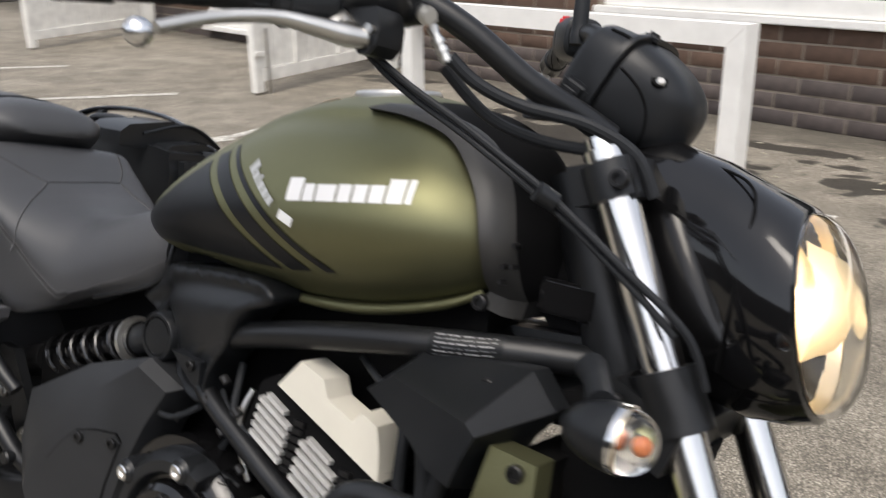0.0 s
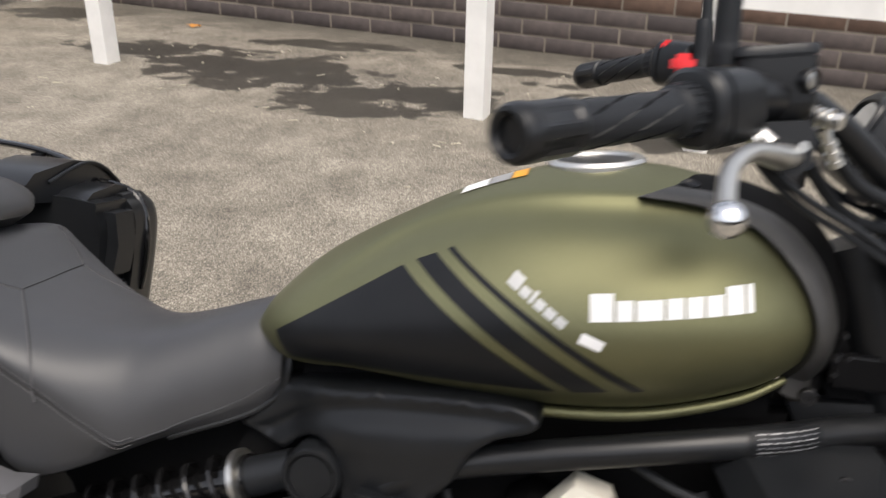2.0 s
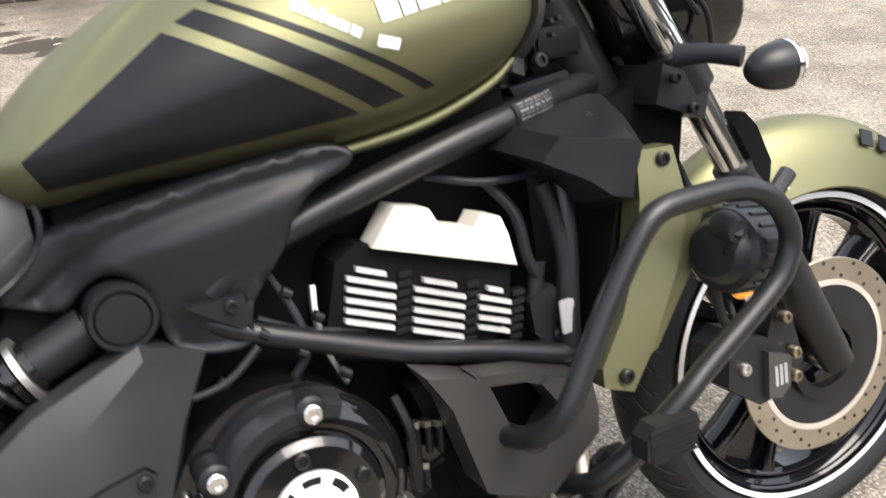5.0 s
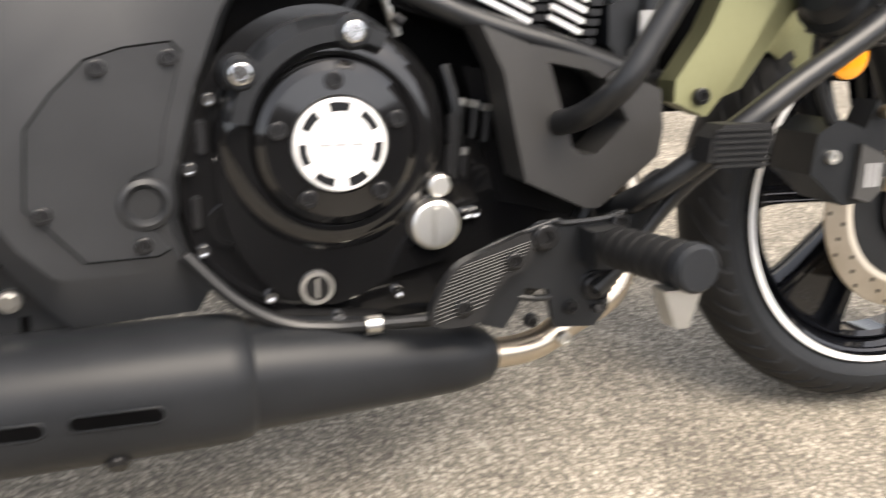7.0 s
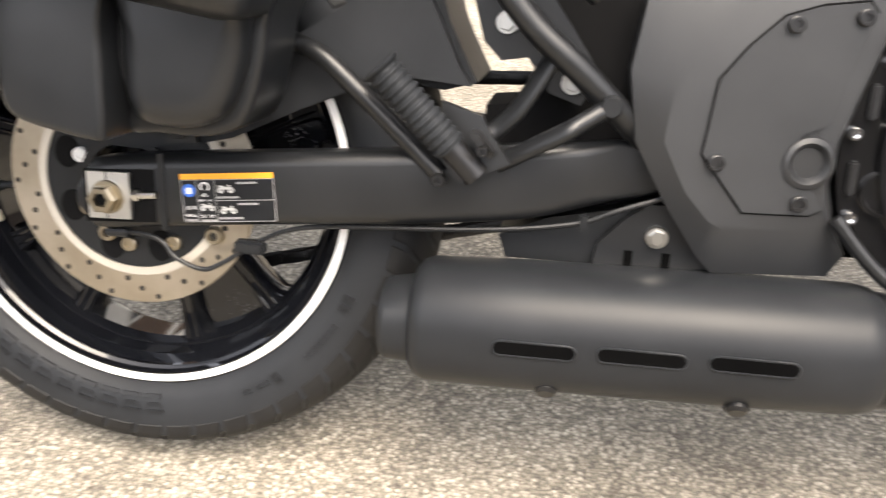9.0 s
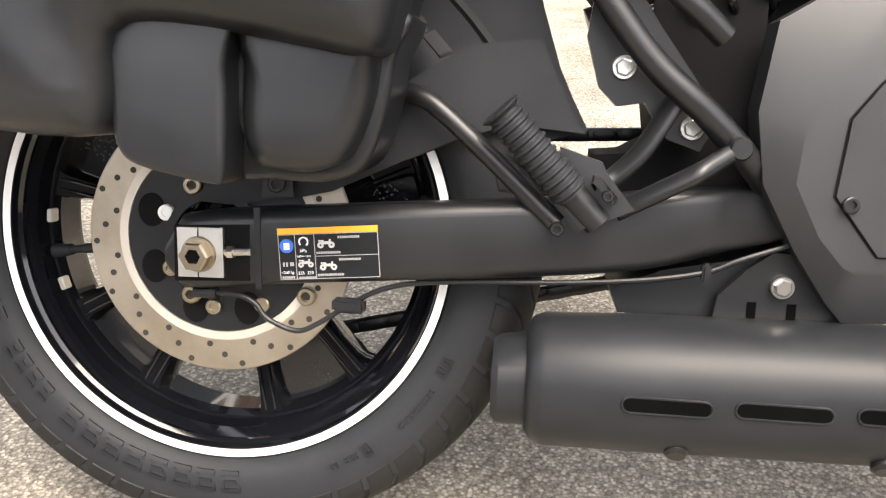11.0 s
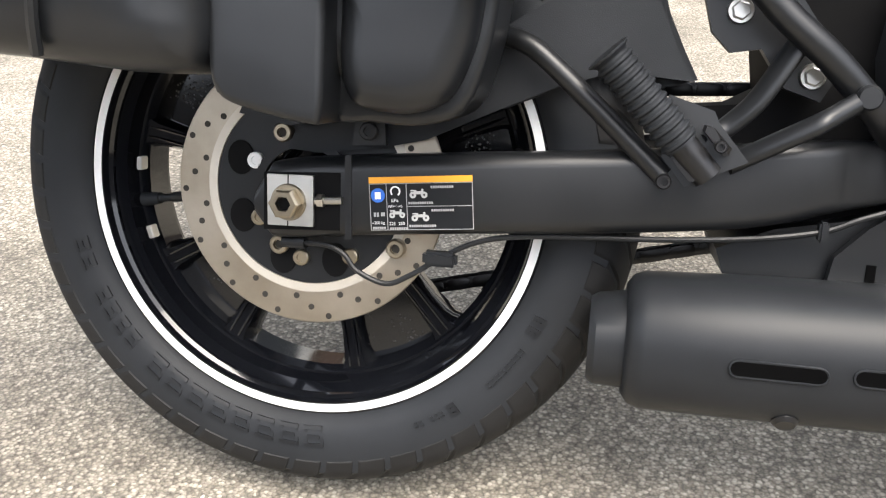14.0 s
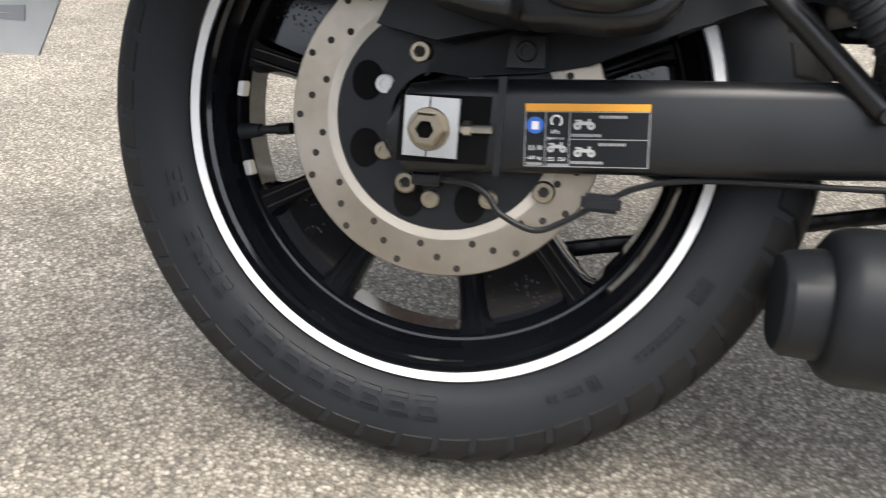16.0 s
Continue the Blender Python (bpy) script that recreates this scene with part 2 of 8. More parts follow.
def brick_face(name, a, b):
    m = Mat(name, a, 0.82)
    info = m.n.new("ShaderNodeObjectInfo")
    geo = m.n.new("ShaderNodeNewGeometry")
    sum_ = m.math("FRACT", m.math("ADD", info.outputs["Random"], geo.outputs["Random Per Island"]))
    grit = m.tex("ShaderNodeTexNoise", 90.0, 5, 0.65)
    blot = m.tex("ShaderNodeTexNoise", 14.0, 4)
    c = m.mix(m.ramp(sum_, (0.0, 0.0), (1.0, 1.0)), a, b)
    c = m.mix(m.ramp(blot.outputs["Fac"], (0.35, 0.0), (0.7, 0.5)), c, tuple(v * 0.6 for v in a))
    m.to("Base Color", c)
    return m.bump(grit.outputs["Fac"], 0.5, 0.003)


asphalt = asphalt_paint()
road_paint = line_paint()
brown_brick = brick_face("brown_brick", (0.088, 0.053, 0.038), (0.150, 0.094, 0.066))
blue_brick = brick_face("blue_engineering_brick", (0.068, 0.056, 0.054), (0.115, 0.092, 0.084))
mortar = plain("mortar", (0.24, 0.205, 0.165), 0.9, grain=0.003, scale=160, vary=0.25)
weathered_white = plain("weathered_white_boards", (0.78, 0.77, 0.73), 0.55, grain=0.002, scale=60, vary=0.12)


# ---------------------------------------------------------------- mesh helpers
def finish(bm, name, angle=32):
    bmesh.ops.recalc_face_normals(bm, faces=bm.faces)
    me = bpy.data.meshes.new(name)
    bm.to_mesh(me)
    bm.free()
    for p in me.polygons:
        p.use_smooth = True
    me.set_sharp_from_angle(angle=radians(angle))
    return me


def part(name, bm, material, parent, label="", angle=32):
    """Links a bmesh as one mesh object under a thing or a part."""
    me = finish(bm, name, angle)
    me.materials.append(material.m)
    ob = new(name, me)
    ob.parent = parent
    if label:
        tagged(ob, label)
    return ob


def thing(name, m, label, category, group="", kind=""):
    ob = new(name)
    ob.empty_display_size = 0.1
    ob.matrix_world = m
    return tagged(ob, label, category, group, kind)


def solid(name, bm, material, label, category, group="", kind="", m=None, angle=32):
    me = finish(bm, name, angle)
    me.materials.append(material.m)
    ob = new(name, me)
    if m is not None:
        ob.matrix_world = m
    return tagged(ob, label, category, group, kind)


def bevel(bm, width, seg=2, sharp=35):
    es = [e for e in bm.edges if len(e.link_faces) == 2 and e.calc_face_angle(0) > radians(sharp)]
    if es and width > 0:
        bmesh.ops.bevel(bm, geom=es, offset=width, segments=seg, affect="EDGES", clamp_overlap=True)
    return bm


def box(x0, x1, y0, y1, z0, z1, w=0.003, seg=2):
    bm = bmesh.new()
    bmesh.ops.create_cube(bm, size=1.0)
    for v in bm.verts:
        v.co = Vector((x0 if v.co.x < 0 else x1, y0 if v.co.y < 0 else y1, z0 if v.co.z < 0 else z1))
    return bevel(bm, w, seg)


def prism(poly, y0, y1, w=0.003, seg=2, tilt=None):
    """A plate with the outline poly in x and z, from y0 to y1; tilt(x, z) shifts it sideways."""
    bm = bmesh.new()
    a = [bm.verts.new((x, y0, z)) for x, z in poly]
    b = [bm.verts.new((x, y1, z)) for x, z in poly]
    bm.faces.new(a)
    bm.faces.new(b[::-1])
    for i in range(len(poly)):
        j = (i + 1) % len(poly)
        bm.faces.new((a[i], b[i], b[j], a[j]))
    bevel(bm, w, seg, 25)
    if tilt:
        for v in bm.verts:
            v.co.y += tilt(v.co.x, v.co.z)
    return bm


def glide(pts, k=6, closed=False):
    """Points on a smooth curve through pts."""
    p = [Vector(q) for q in pts]
    n = len(p)
    out = []
    for i in range(n if closed else n - 1):
        if closed:
            a, b, c, d = p[(i - 1) % n], p[i], p[(i + 1) % n], p[(i + 2) % n]
        else:
            a, b, c, d = p[max(i - 1, 0)], p[i], p[i + 1], p[min(i + 2, n - 1)]
        for j in range(k):
            t = j / k
            out.append(0.5 * (2 * b + (c - a) * t + (2 * a - 5 * b + 4 * c - d) * t * t + (3 * b - a - 3 * c + d) * t**3))
    if not closed:
        out.append(p[-1])
    return out


def tube(pts, r, n=12, k=6, closed=False, flat=1.0, bm=None):
    """A round bar along the smooth curve through pts; r may be a list; flat squeezes one way."""
    path = glide(pts, k, closed) if k > 1 else [Vector(q) for q in pts]
    m = len(path)
    rs = r if isinstance(r, (list, tuple)) else [r] * len(pts)
    bm = bm or bmesh.new()
    rings, up = [], Vector((0.13, 0.2, 0.97))
    for i, c in enumerate(path):
        d = (path[(i + 1) % m] - path[i - 1]) if closed else (path[min(i + 1, m - 1)] - path[max(i - 1, 0)])
        d = d.normalized() if d.length > 1e-9 else Vector((1, 0, 0))
        side = d.cross(up)
        if side.length < 1e-4:
            side = d.cross(Vector((0, 1, 0)))
        side.normalize()
        up = side.cross(d).normalized()
        f = i / max(1, m - 1) * (len(rs) - 1)
        j = min(int(f), len(rs) - 1)
        rad = rs[j] + (rs[min(j + 1, len(rs) - 1)] - rs[j]) * (f - j)
        rings.append([bm.verts.new(c + (side * math.cos(a) + up * math.sin(a) * flat) * rad) for a in (2 * math.pi * q / n for q in range(n))])
    for i in range(m if closed else m - 1):
        a, b = rings[i], rings[(i + 1) % m]
        for q in range(n):
            bm.faces.new((a[q], a[(q + 1) % n], b[(q + 1) % n], b[q]))
    if not closed:
        bm.faces.new(rings[0])
        bm.faces.new(rings[-1][::-1])
    return bm


def rod(a, b, r, n=16, w=0.0, r2=None):
    bm = tube([a, b], [r, r2 if r2 is not None else r], n, 1)
    return bevel(bm, w, 2, 50)


def lathe(profile, seg=48, at=(0, 0, 0), turn=None, closed=False, a0=0.0, a1=360.0, bm=None):
    """Turns profile, rows of (radius, offset), about the y axis at the given place; turn: a matrix laid on before that."""
    bm = bm or bmesh.new()
    full = abs(a1 - a0) >= 360
    n = seg if full else seg + 1
    turn = turn or Matrix.Identity(4)
    rings = []
    for i in range(n):
        a = radians(a0 + (a1 - a0) * i / seg)
        rings.append([bm.verts.new(Vector(at) + turn @ Vector((max(r, 1e-5) * math.cos(a), o, max(r, 1e-5) * math.sin(a)))) for r, o in profile])
    m = len(profile)
    for i in range(seg):
        p, q = rings[i], rings[(i + 1) % n]
        for j in range(m if closed else m - 1):
            bm.faces.new((p[j], p[(j + 1) % m], q[(j + 1) % m], q[j]))
    if not full and closed:
        bm.faces.new(rings[0])
        bm.faces.new(rings[-1][::-1])
    bmesh.ops.remove_doubles(bm, verts=bm.verts, dist=2e-5)
    return bm


def loft(rings, caps=True):
    bm = bmesh.new()
    vs = [[bm.verts.new(p) for p in ring] for ring in rings]
    n = len(vs[0])
    for a, b in zip(vs, vs[1:]):
        for q in range(n):
            bm.faces.new((a[q], a[(q + 1) % n], b[(q + 1) % n], b[q]))
    if caps:
        bm.faces.new(vs[0])
        bm.faces.new(vs[-1][::-1])
    return bm


def interp(rows, x):
    """The value at x of a smooth line through rows of (x, value)."""
    if x <= rows[0][0]:
        return rows[0][1]
    for i in range(len(rows) - 1):
        (a, u), (b, v) = rows[i], rows[i + 1]
        if x <= b:
            t = (x - a) / (b - a)
            s0 = (v - rows[i - 1][1]) / (b - rows[i - 1][0]) * (b - a) if i else v - u
            s1 = (rows[i + 2][1] - u) / (rows[i + 2][0] - a) * (b - a) if i + 2 < len(rows) else v - u
            return (2 * t**3 - 3 * t * t + 1) * u + (t**3 - 2 * t * t + t) * s0 + (3 * t * t - 2 * t**3) * v + (t**3 - t * t) * s1
    return rows[-1][1]


def away(p, poly):
    """The distance from p to the outline poly."""
    best = 9.0
    for i in range(len(poly)):
        a, b = poly[i - 1], poly[i]
        d = b - a
        t = max(0.0, min(1.0, (p - a).dot(d) / max(1e-12, d.length_squared)))
        best = min(best, (p - a - d * t).length)
    return best


def dome(outline, y_edge, y_back, r=0.01, h=0.0, reach=0.03, step=0.008, side=-1, carve=None):
    """A moulded panel: the outline in x and z, smoothly rounded over its rim by r and swollen by h towards side (-1 or 1) in y."""
    pts = [Vector((q.x, q.z)) for q in glide([(x, 0, z) for x, z in outline], 3, True)]
    inner = []
    x0, x1 = min(p.x for p in pts), max(p.x for p in pts)
    z0, z1 = min(p.y for p in pts), max(p.y for p in pts)
    n = 0
    z = z0 + step / 2
    while z < z1:
        x = x0 + step / 2 + (step / 2 if n % 2 else 0)
        while x < x1:
            if away(Vector((x, z)), pts) > max(r * 1.15, step * 0.4):
                inner.append(Vector((x, z)))
            x += step
        z += step * 0.87
        n += 1
    for f in (0.08, 0.3, 0.62, 1.0):
        for i, p in enumerate(pts):
            t = (pts[(i + 1) % len(pts)] - pts[i - 1]).normalized()
            for nrm in (Vector((-t.y, t.x)), Vector((t.y, -t.x))):
                q = p + nrm * (r * f)
                if away(q, pts) > r * f * 0.9:
                    inner.append(q)
    edges = [(i, (i + 1) % len(pts)) for i in range(len(pts))]
    co, _, faces, _, _, _ = geometry.delaunay_2d_cdt(pts + inner, edges, [list(range(len(pts)))], 1, 1e-6)
    bm = bmesh.new()
    vs = []
    for p in co:
        d = away(p, pts)
        k = min(1.0, d / max(1e-6, r))
        y = y_edge + side * (r * math.sqrt(max(0.0, 1 - (1 - k) ** 2)) + h * (1 - math.exp(-((d / reach) ** 2))))
        if carve:
            y += carve(p.x, p.y) * k
        vs.append(bm.verts.new((p.x, y, p.y)))
    for f in faces:
        try:
            bm.faces.new([vs[i] for i in f])
        except ValueError:
            pass
    rim = [e for e in bm.edges if len(e.link_faces) == 1]
    made = bmesh.ops.extrude_edge_only(bm, edges=rim)
    for v in made["geom"]:
        if isinstance(v, bmesh.types.BMVert):
            v.co.y = y_back
    back = [e for e in bm.edges if len(e.link_faces) == 1]
    bmesh.ops.holes_fill(bm, edges=back, sides=0)
    return bm




def raised(outer, inner, y_back, y_edge, y_face, w=0.004, seg=3):
    """A facetted moulding: an outline, a smaller face set forward of it, and sloping facets between; both loops hold as many (x, z)."""
    bm = bmesh.new()
    loops = [[bm.verts.new((x, y, z)) for x, z in ring] for ring, y in ((outer, y_back), (outer, y_edge), (inner, y_face))]
    n = len(outer)
    for a, b in zip(loops, loops[1:]):
        for i in range(n):
            bm.faces.new((a[i], a[(i + 1) % n], b[(i + 1) % n], b[i]))
    bm.faces.new(loops[0])
    bm.faces.new(loops[-1])
    return bevel(bm, w, seg, 9)


def pillow(outline, y_front, y_back, r, k=4):
    """A convex moulded form: a smooth outline in x and z, its front rim rounded by r."""
    pts = [(p.x, p.z) for p in glide([(x, 0, z) for x, z in outline], k, True)]
    cx, cz = sum(p[0] for p in pts) / len(pts), sum(p[1] for p in pts) / len(pts)
    s = 1 if y_front > y_back else -1
    rings = [[Vector((x, y_back, z)) for x, z in pts]]
    for i in range(7):
        a = math.pi / 2 * i / 6
        ring = []
        for x, z in pts:
            d = math.hypot(x - cx, z - cz)
            f = 1 - r * (1 - math.cos(a)) / d
            ring.append(Vector((cx + (x - cx) * f, y_front - s * r * (1 - math.sin(a)), cz + (z - cz) * f)))
        rings.append(ring)
    return loft(rings)


def beam(rows, r=0.012):
    """A bar with rounded edges along x; rows: x, top, foot, near y, far y."""
    rings = []
    for x, zt, zb, y0, y1 in rows:
        q = min(r, (zt - zb) * 0.45, (y1 - y0) * 0.45)
        ring = []
        for cy, cz, a0 in ((y1 - q, zt - q, 0), (y0 + q, zt - q, 90), (y0 + q, zb + q, 180), (y1 - q, zb + q, 270)):
            for k in range(6):
                a = radians(a0 + 18 * k)
                ring.append(Vector((x, cy + q * math.cos(a), cz + q * math.sin(a))))
        rings.append(ring)
    return loft(rings)


def bolt(parent, x, y, z, r=0.006, h=0.004, material=None, sides=6, name="bolt"):
    """A cap screw whose head looks to the right-hand side of the machine."""
    material = material or steel
    if material is steel and r > 0.009:
        bm = lathe([(0, -h * 0.55), (r * 0.98, -h * 0.55), (r * 1.05, -h * 0.3), (r * 1.05, 0.004)], 22, (x, y, z))
        lathe([(0, -h * 1.25), (r * 0.66, -h * 1.25), (r * 0.78, -h * 1.1), (r * 0.80, -h * 0.5)], 6, (x, y, z), Matrix.Rotation(0.3, 4, "Y"), bm=bm)
        return part(name, bm, material, parent, "", 20)
    prof = [(0, -h * 0.35), (r * 0.5, -h * 0.35), (r * 0.52, -h), (r * 0.85, -h), (r, -h * 0.75), (r, 0.004)]
    bm = lathe(prof, 14, (x, y, z))
    return part(name, bm, material, parent)


# ---------------------------------------------------------------- the yard
def ground_sheet():
    bm = bmesh.new()
    xs = [-400, -60, -14, -6, 0, 6, 14, 60, 400]
    vs = [[bm.verts.new((x, y, 0)) for x in xs] for y in xs]
    for i in range(len(xs) - 1):
        for j in range(len(xs) - 1):
            bm.faces.new((vs[i][j], vs[i][j + 1], vs[i + 1][j + 1], vs[i + 1][j]))
    return bm


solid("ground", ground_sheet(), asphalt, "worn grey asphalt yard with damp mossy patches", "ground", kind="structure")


def road_line(pts, wide, seed):
    """A worn painted stroke on the ground, with a ragged edge."""
    rnd = random.Random(seed)
    bm = bmesh.new()
    path = [Vector((x, y, 0.004)) for x, y in pts]
    n = 26
    left, right = [], []
    for i in range(n + 1):
        f = i / n * (len(path) - 1)
        j = min(int(f), len(path) - 2)
        c = path[j].lerp(path[j + 1], f - j)
        d = (path[j + 1] - path[j]).normalized()
        s = Vector((-d.y, d.x, 0)) * wide / 2
        left.append(bm.verts.new(c + s * rnd.uniform(0.75, 1.1)))
        right.append(bm.verts.new(c - s * rnd.uniform(0.75, 1.1)))
    for i in range(n):
        bm.faces.new((left[i], left[i + 1], right[i + 1], right[i]))
    return bm


for k, (pts, wide) in enumerate([
    ([(0.80, 3.27), (0.825, 2.7), (0.87, 2.15)], 0.1),
    ([(-2.66, 2.68), (-2.58, 2.86)], 0.16),
    ([(-2.6, 2.86), (-2.63, 3.7)], 0.085),
    ([(-5.3, 2.55), (-4.2, 3.68)], 0.1),
    ([(-7.1, 3.45), (-6.45, 4.1)], 0.11),
]):
    solid("road_line", road_line(pts, wide, k), road_paint, "worn white painted parking line on the asphalt", "road marking", "parking lines", "structure")


def paint_blot():
    rnd = random.Random(5)
    bm = bmesh.new()
    ring = [bm.verts.new((0.905 + 0.06 * math.cos(a) * rnd.uniform(0.75, 1.15), -0.135 + 0.028 * math.sin(a) * rnd.uniform(0.7, 1.2), 0.004)) for a in (i * math.pi / 14 for i in range(28))]
    bm.faces.new(ring)
    return bm


solid("paint_blot", paint_blot(), road_paint, "chipped blot of white paint on the asphalt", "road marking", kind="structure")

WALL = pose(0, 5.04, 0, 0, 0, -11.53)
COURSE, BRICK_L = 0.103, 0.315

wall = thing("wall_north", WALL, "brown brick wall on a plinth of blue bricks", "wall", kind="structure")


def wall_core():
    bm = box(-9.6, -1.35, 0.003, 0.25, -0.05, 2.5, 0.0)
    b2 = box(-1.35, 4.8, 0.003, 0.25, -0.05, 0.615, 0.0)
    me = bpy.data.meshes.new("tmp")
    b2.to_mesh(me)
    b2.free()
    bm.from_mesh(me)
    bpy.data.meshes.remove(me)
    return bm


part("mortar_bed", wall_core(), mortar, wall)


def window_band():
    """The long white window above the low brick wall."""
    win = thing("window_1", WALL, "long white-painted window frame with dark panes over the brick wall", "window", kind="structure")
    part("window_sill", box(-1.42, 4.85, -0.06, 0.2, 0.615, 0.665, 0.006), white_paint, win)
    part("window_frame", box(-1.35, 4.8, -0.015, 0.09, 0.667, 0.775, 0.006), white_paint, win)
    part("window_frame", box(-1.35, 4.8, -0.015, 0.09, 1.85, 1.95, 0.006), white_paint, win)
    for x in (-1.3, 0.72, 0.92, 2.9, 4.74):
        part("mullion", box(x - 0.045, x + 0.045, -0.012, 0.085, 0.777, 1.848, 0.005), white_paint, win)
    for a, b in ((-1.25, 0.67), (0.77, 0.87), (0.97, 2.85), (2.95, 4.69)):
        part("pane", box(a, b, 0.03, 0.04, 0.777, 1.848, 0.0), window_glass, win)
    return win


window_band()
solid("trim", box(-1.35, 4.8, 0.0, 0.25, 1.952, 2.5, 0.0), white_paint, "white board over the window", "trim", kind="structure", m=WALL)

low_win = thing("window_2", WALL, "white-painted panelled door frame with a low sill", "window", kind="structure")
part("window_sill", box(-7.45, -5.9, -0.12, -0.001, 0.10, 0.155, 0.008), white_paint, low_win)
part("window_frame", box(-7.35, -6.0, -0.05, -0.003, 0.157, 1.95, 0.008), white_paint, low_win)
for x in (-7.2, -6.62):
    part("panel", box(x, x + 0.5, -0.062, -0.052, 0.26, 0.95, 0.006), white_paint, low_win)


def hoop(label, x0, x1, h=0.765):
    """A white timber barrier: two posts and a rail."""
    t = thing("barrier_rail", WALL @ Matrix.Translation((x0, -1.467, 0)), label, "barrier", "white barriers")
    L = x1 - x0
    w = 0.052
    k = 0.104
    g = 0.0006
    part("post", prism([(-w, -0.02), (-w, h - 2 * g), (w - g, h - k - g), (w, -0.02)], -w, w, 0.003), white_paint, t)
    part("post", prism([(L + w, -0.02), (L + w, h - 2 * g), (L - w + g, h - k - g), (L - w, -0.02)], -w, w, 0.003), white_paint, t)
    part("rail", prism([(-w + 2 * g, h), (L + w - 2 * g, h), (L - w - g, h - k), (w + g, h - k)], -w, w, 0.003), white_paint, t)
    return t


hoop("white-painted timber barrier standing before the brick wall", -1.766, 0.60)
hoop("white-painted timber barrier standing beside the first one", 1.675, 4.05, 0.747)

# unseen dark walls added behind and beside the camera to darken reflections
unseen_wall_render = plain("grey_brown_unseen_wall", (0.075, 0.068, 0.062), 0.85, grain=0.004, scale=40, vary=0.3)
solid("wall_south", box(-16, 15, -9.3, -9.0, 0, 3.3, 0.02), unseen_wall_render, "unseen dark wall added to darken reflections in the bike", "wall", kind="structure")
solid("wall_east", box(15, 15.3, -9.0, 14, 0, 3.3, 0.02), unseen_wall_render, "unseen dark wall added to shape light from the side", "wall", kind="structure")
solid("wall_west", box(-16.3, -16, -9.0, 14, 0, 3.3, 0.02), unseen_wall_render, "unseen dark wall added to shape light from the side", "wall", kind="structure")


def gate(name, hinge, tip, height, label, ornament=True):
    h, t = Vector((*hinge, 0)), Vector((*tip, 0))
    L = (t - h).length
    a = math.degrees(math.atan2((t - h).y, (t - h).x))
    g = thing(name, pose(h.x, h.y, 0, 0, 0, a), label, "gate", "white gates")
    part("stile", box(0.0, 0.09, -0.03, 0.03, 0.1, height, 0.005), weathered_white, g)
    part("stile", box(L - 0.09, L, -0.03, 0.03, 0.02, height, 0.005), weathered_white, g)
    part("bottom_rail", box(0.092, L - 0.092, -0.035, 0.035, 0.1, 0.2, 0.006), weathered_white, g)
    part("top_rail", box(0.092, L - 0.092, -0.035, 0.035, height - 0.1, height, 0.006), weathered_white, g)
    n = max(4, int((L - 0.18) / 0.13))
    step = (L - 0.184) / n
    for i in range(n):
        x = 0.092 + i * step
        part("board", box(x + 0.003, x + step - 0.003, -0.012, 0.012, 0.201, height - 0.101, 0.003), weathered_white, g)
    if ornament:
        for s in (-1, 1):
            c = L * 0.5 + s * 0.13
            pts = [(L * 0.5 + s * 0.02, 0.045, 1.0), (L * 0.5 + s * 0.1, 0.045, 0.9), (c + s * 0.04, 0.045, 0.75), (c + s * 0.02, 0.045, 0.64), (c - s * 0.06, 0.045, 0.63), (c - s * 0.07, 0.045, 0.71), (c - s * 0.02, 0.045, 0.72)]
            part("scroll", tube(pts, 0.018, 8, 5), weathered_white, g)
        part("inner_rail", box(L * 0.5 - 0.28, L * 0.5 + 0.28, 0.013, 0.04, 0.46, 0.5, 0.004), weathered_white, g)
        for s in (-1, 1):
            part("inner_stile", box(L * 0.5 + s * 0.28 - 0.02, L * 0.5 + s * 0.28 + 0.02, 0.013, 0.038, 0.202, height - 0.102, 0.004), weathered_white, g)
        part("drop_bolt", rod((L - 0.13, 0.05, 0.0), (L - 0.13, 0.05, 0.5), 0.01, 10), steel, g, "rusty steel drop bolt")
        for z in (0.3, 0.72):
            part("bracket", box(L - 0.1, L + 0.02, 0.031, 0.05, z, z + 0.035, 0.004), weathered_white, g)
        part("latch", box(0.2, 0.34, 0.036, 0.07, 0.66, 0.7, 0.006), weathered_white, g)
    return g


gate("yard_gate", (-3.77, 5.5), (-3.6, 3.95), 1.3, "open white boarded gate leaf with scrolled ironwork")
gate("yard_gate", (-8.55, 6.4), (-8.05, 4.6), 1.3, "open plain white boarded gate leaf", False)
solid("gate_post", box(-0.08, 0.08, -0.08, 0.08, 0, 1.5, 0.008), weathered_white, "square white-painted gate post at the wall", "gate post", "gate posts", m=pose(-3.66, 5.6, 0, 0, 0, -11.5))
solid("gate_post", box(-0.08, 0.08, -0.08, 0.08, 0, 1.5, 0.008), weathered_white, "square white-painted gate post beside the far leaf", "gate post", "gate posts", m=pose(-8.6, 6.55, 0, 0, 0, -11.5))


def leaf_mesh():
    rnd = random.Random(9)
    bm = bmesh.new()
    c = bm.verts.new((0, 0, 0.022))
    ring = [bm.verts.new((0.055 * math.cos(a) * rnd.uniform(0.6, 1.2), 0.04 * math.sin(a) * rnd.uniform(0.6, 1.2), 0.004 + rnd.uniform(0, 0.022))) for a in (i * math.pi / 6 for i in range(12))]
    for i in range(12):
        bm.faces.new((c, ring[i], ring[(i + 1) % 12]))
    return bm


solid("dead_leaf", leaf_mesh(), leaf_mat, "curled yellow-brown dead leaf on the asphalt", "leaf", m=pose(-1.99, 5.0, 0.0))


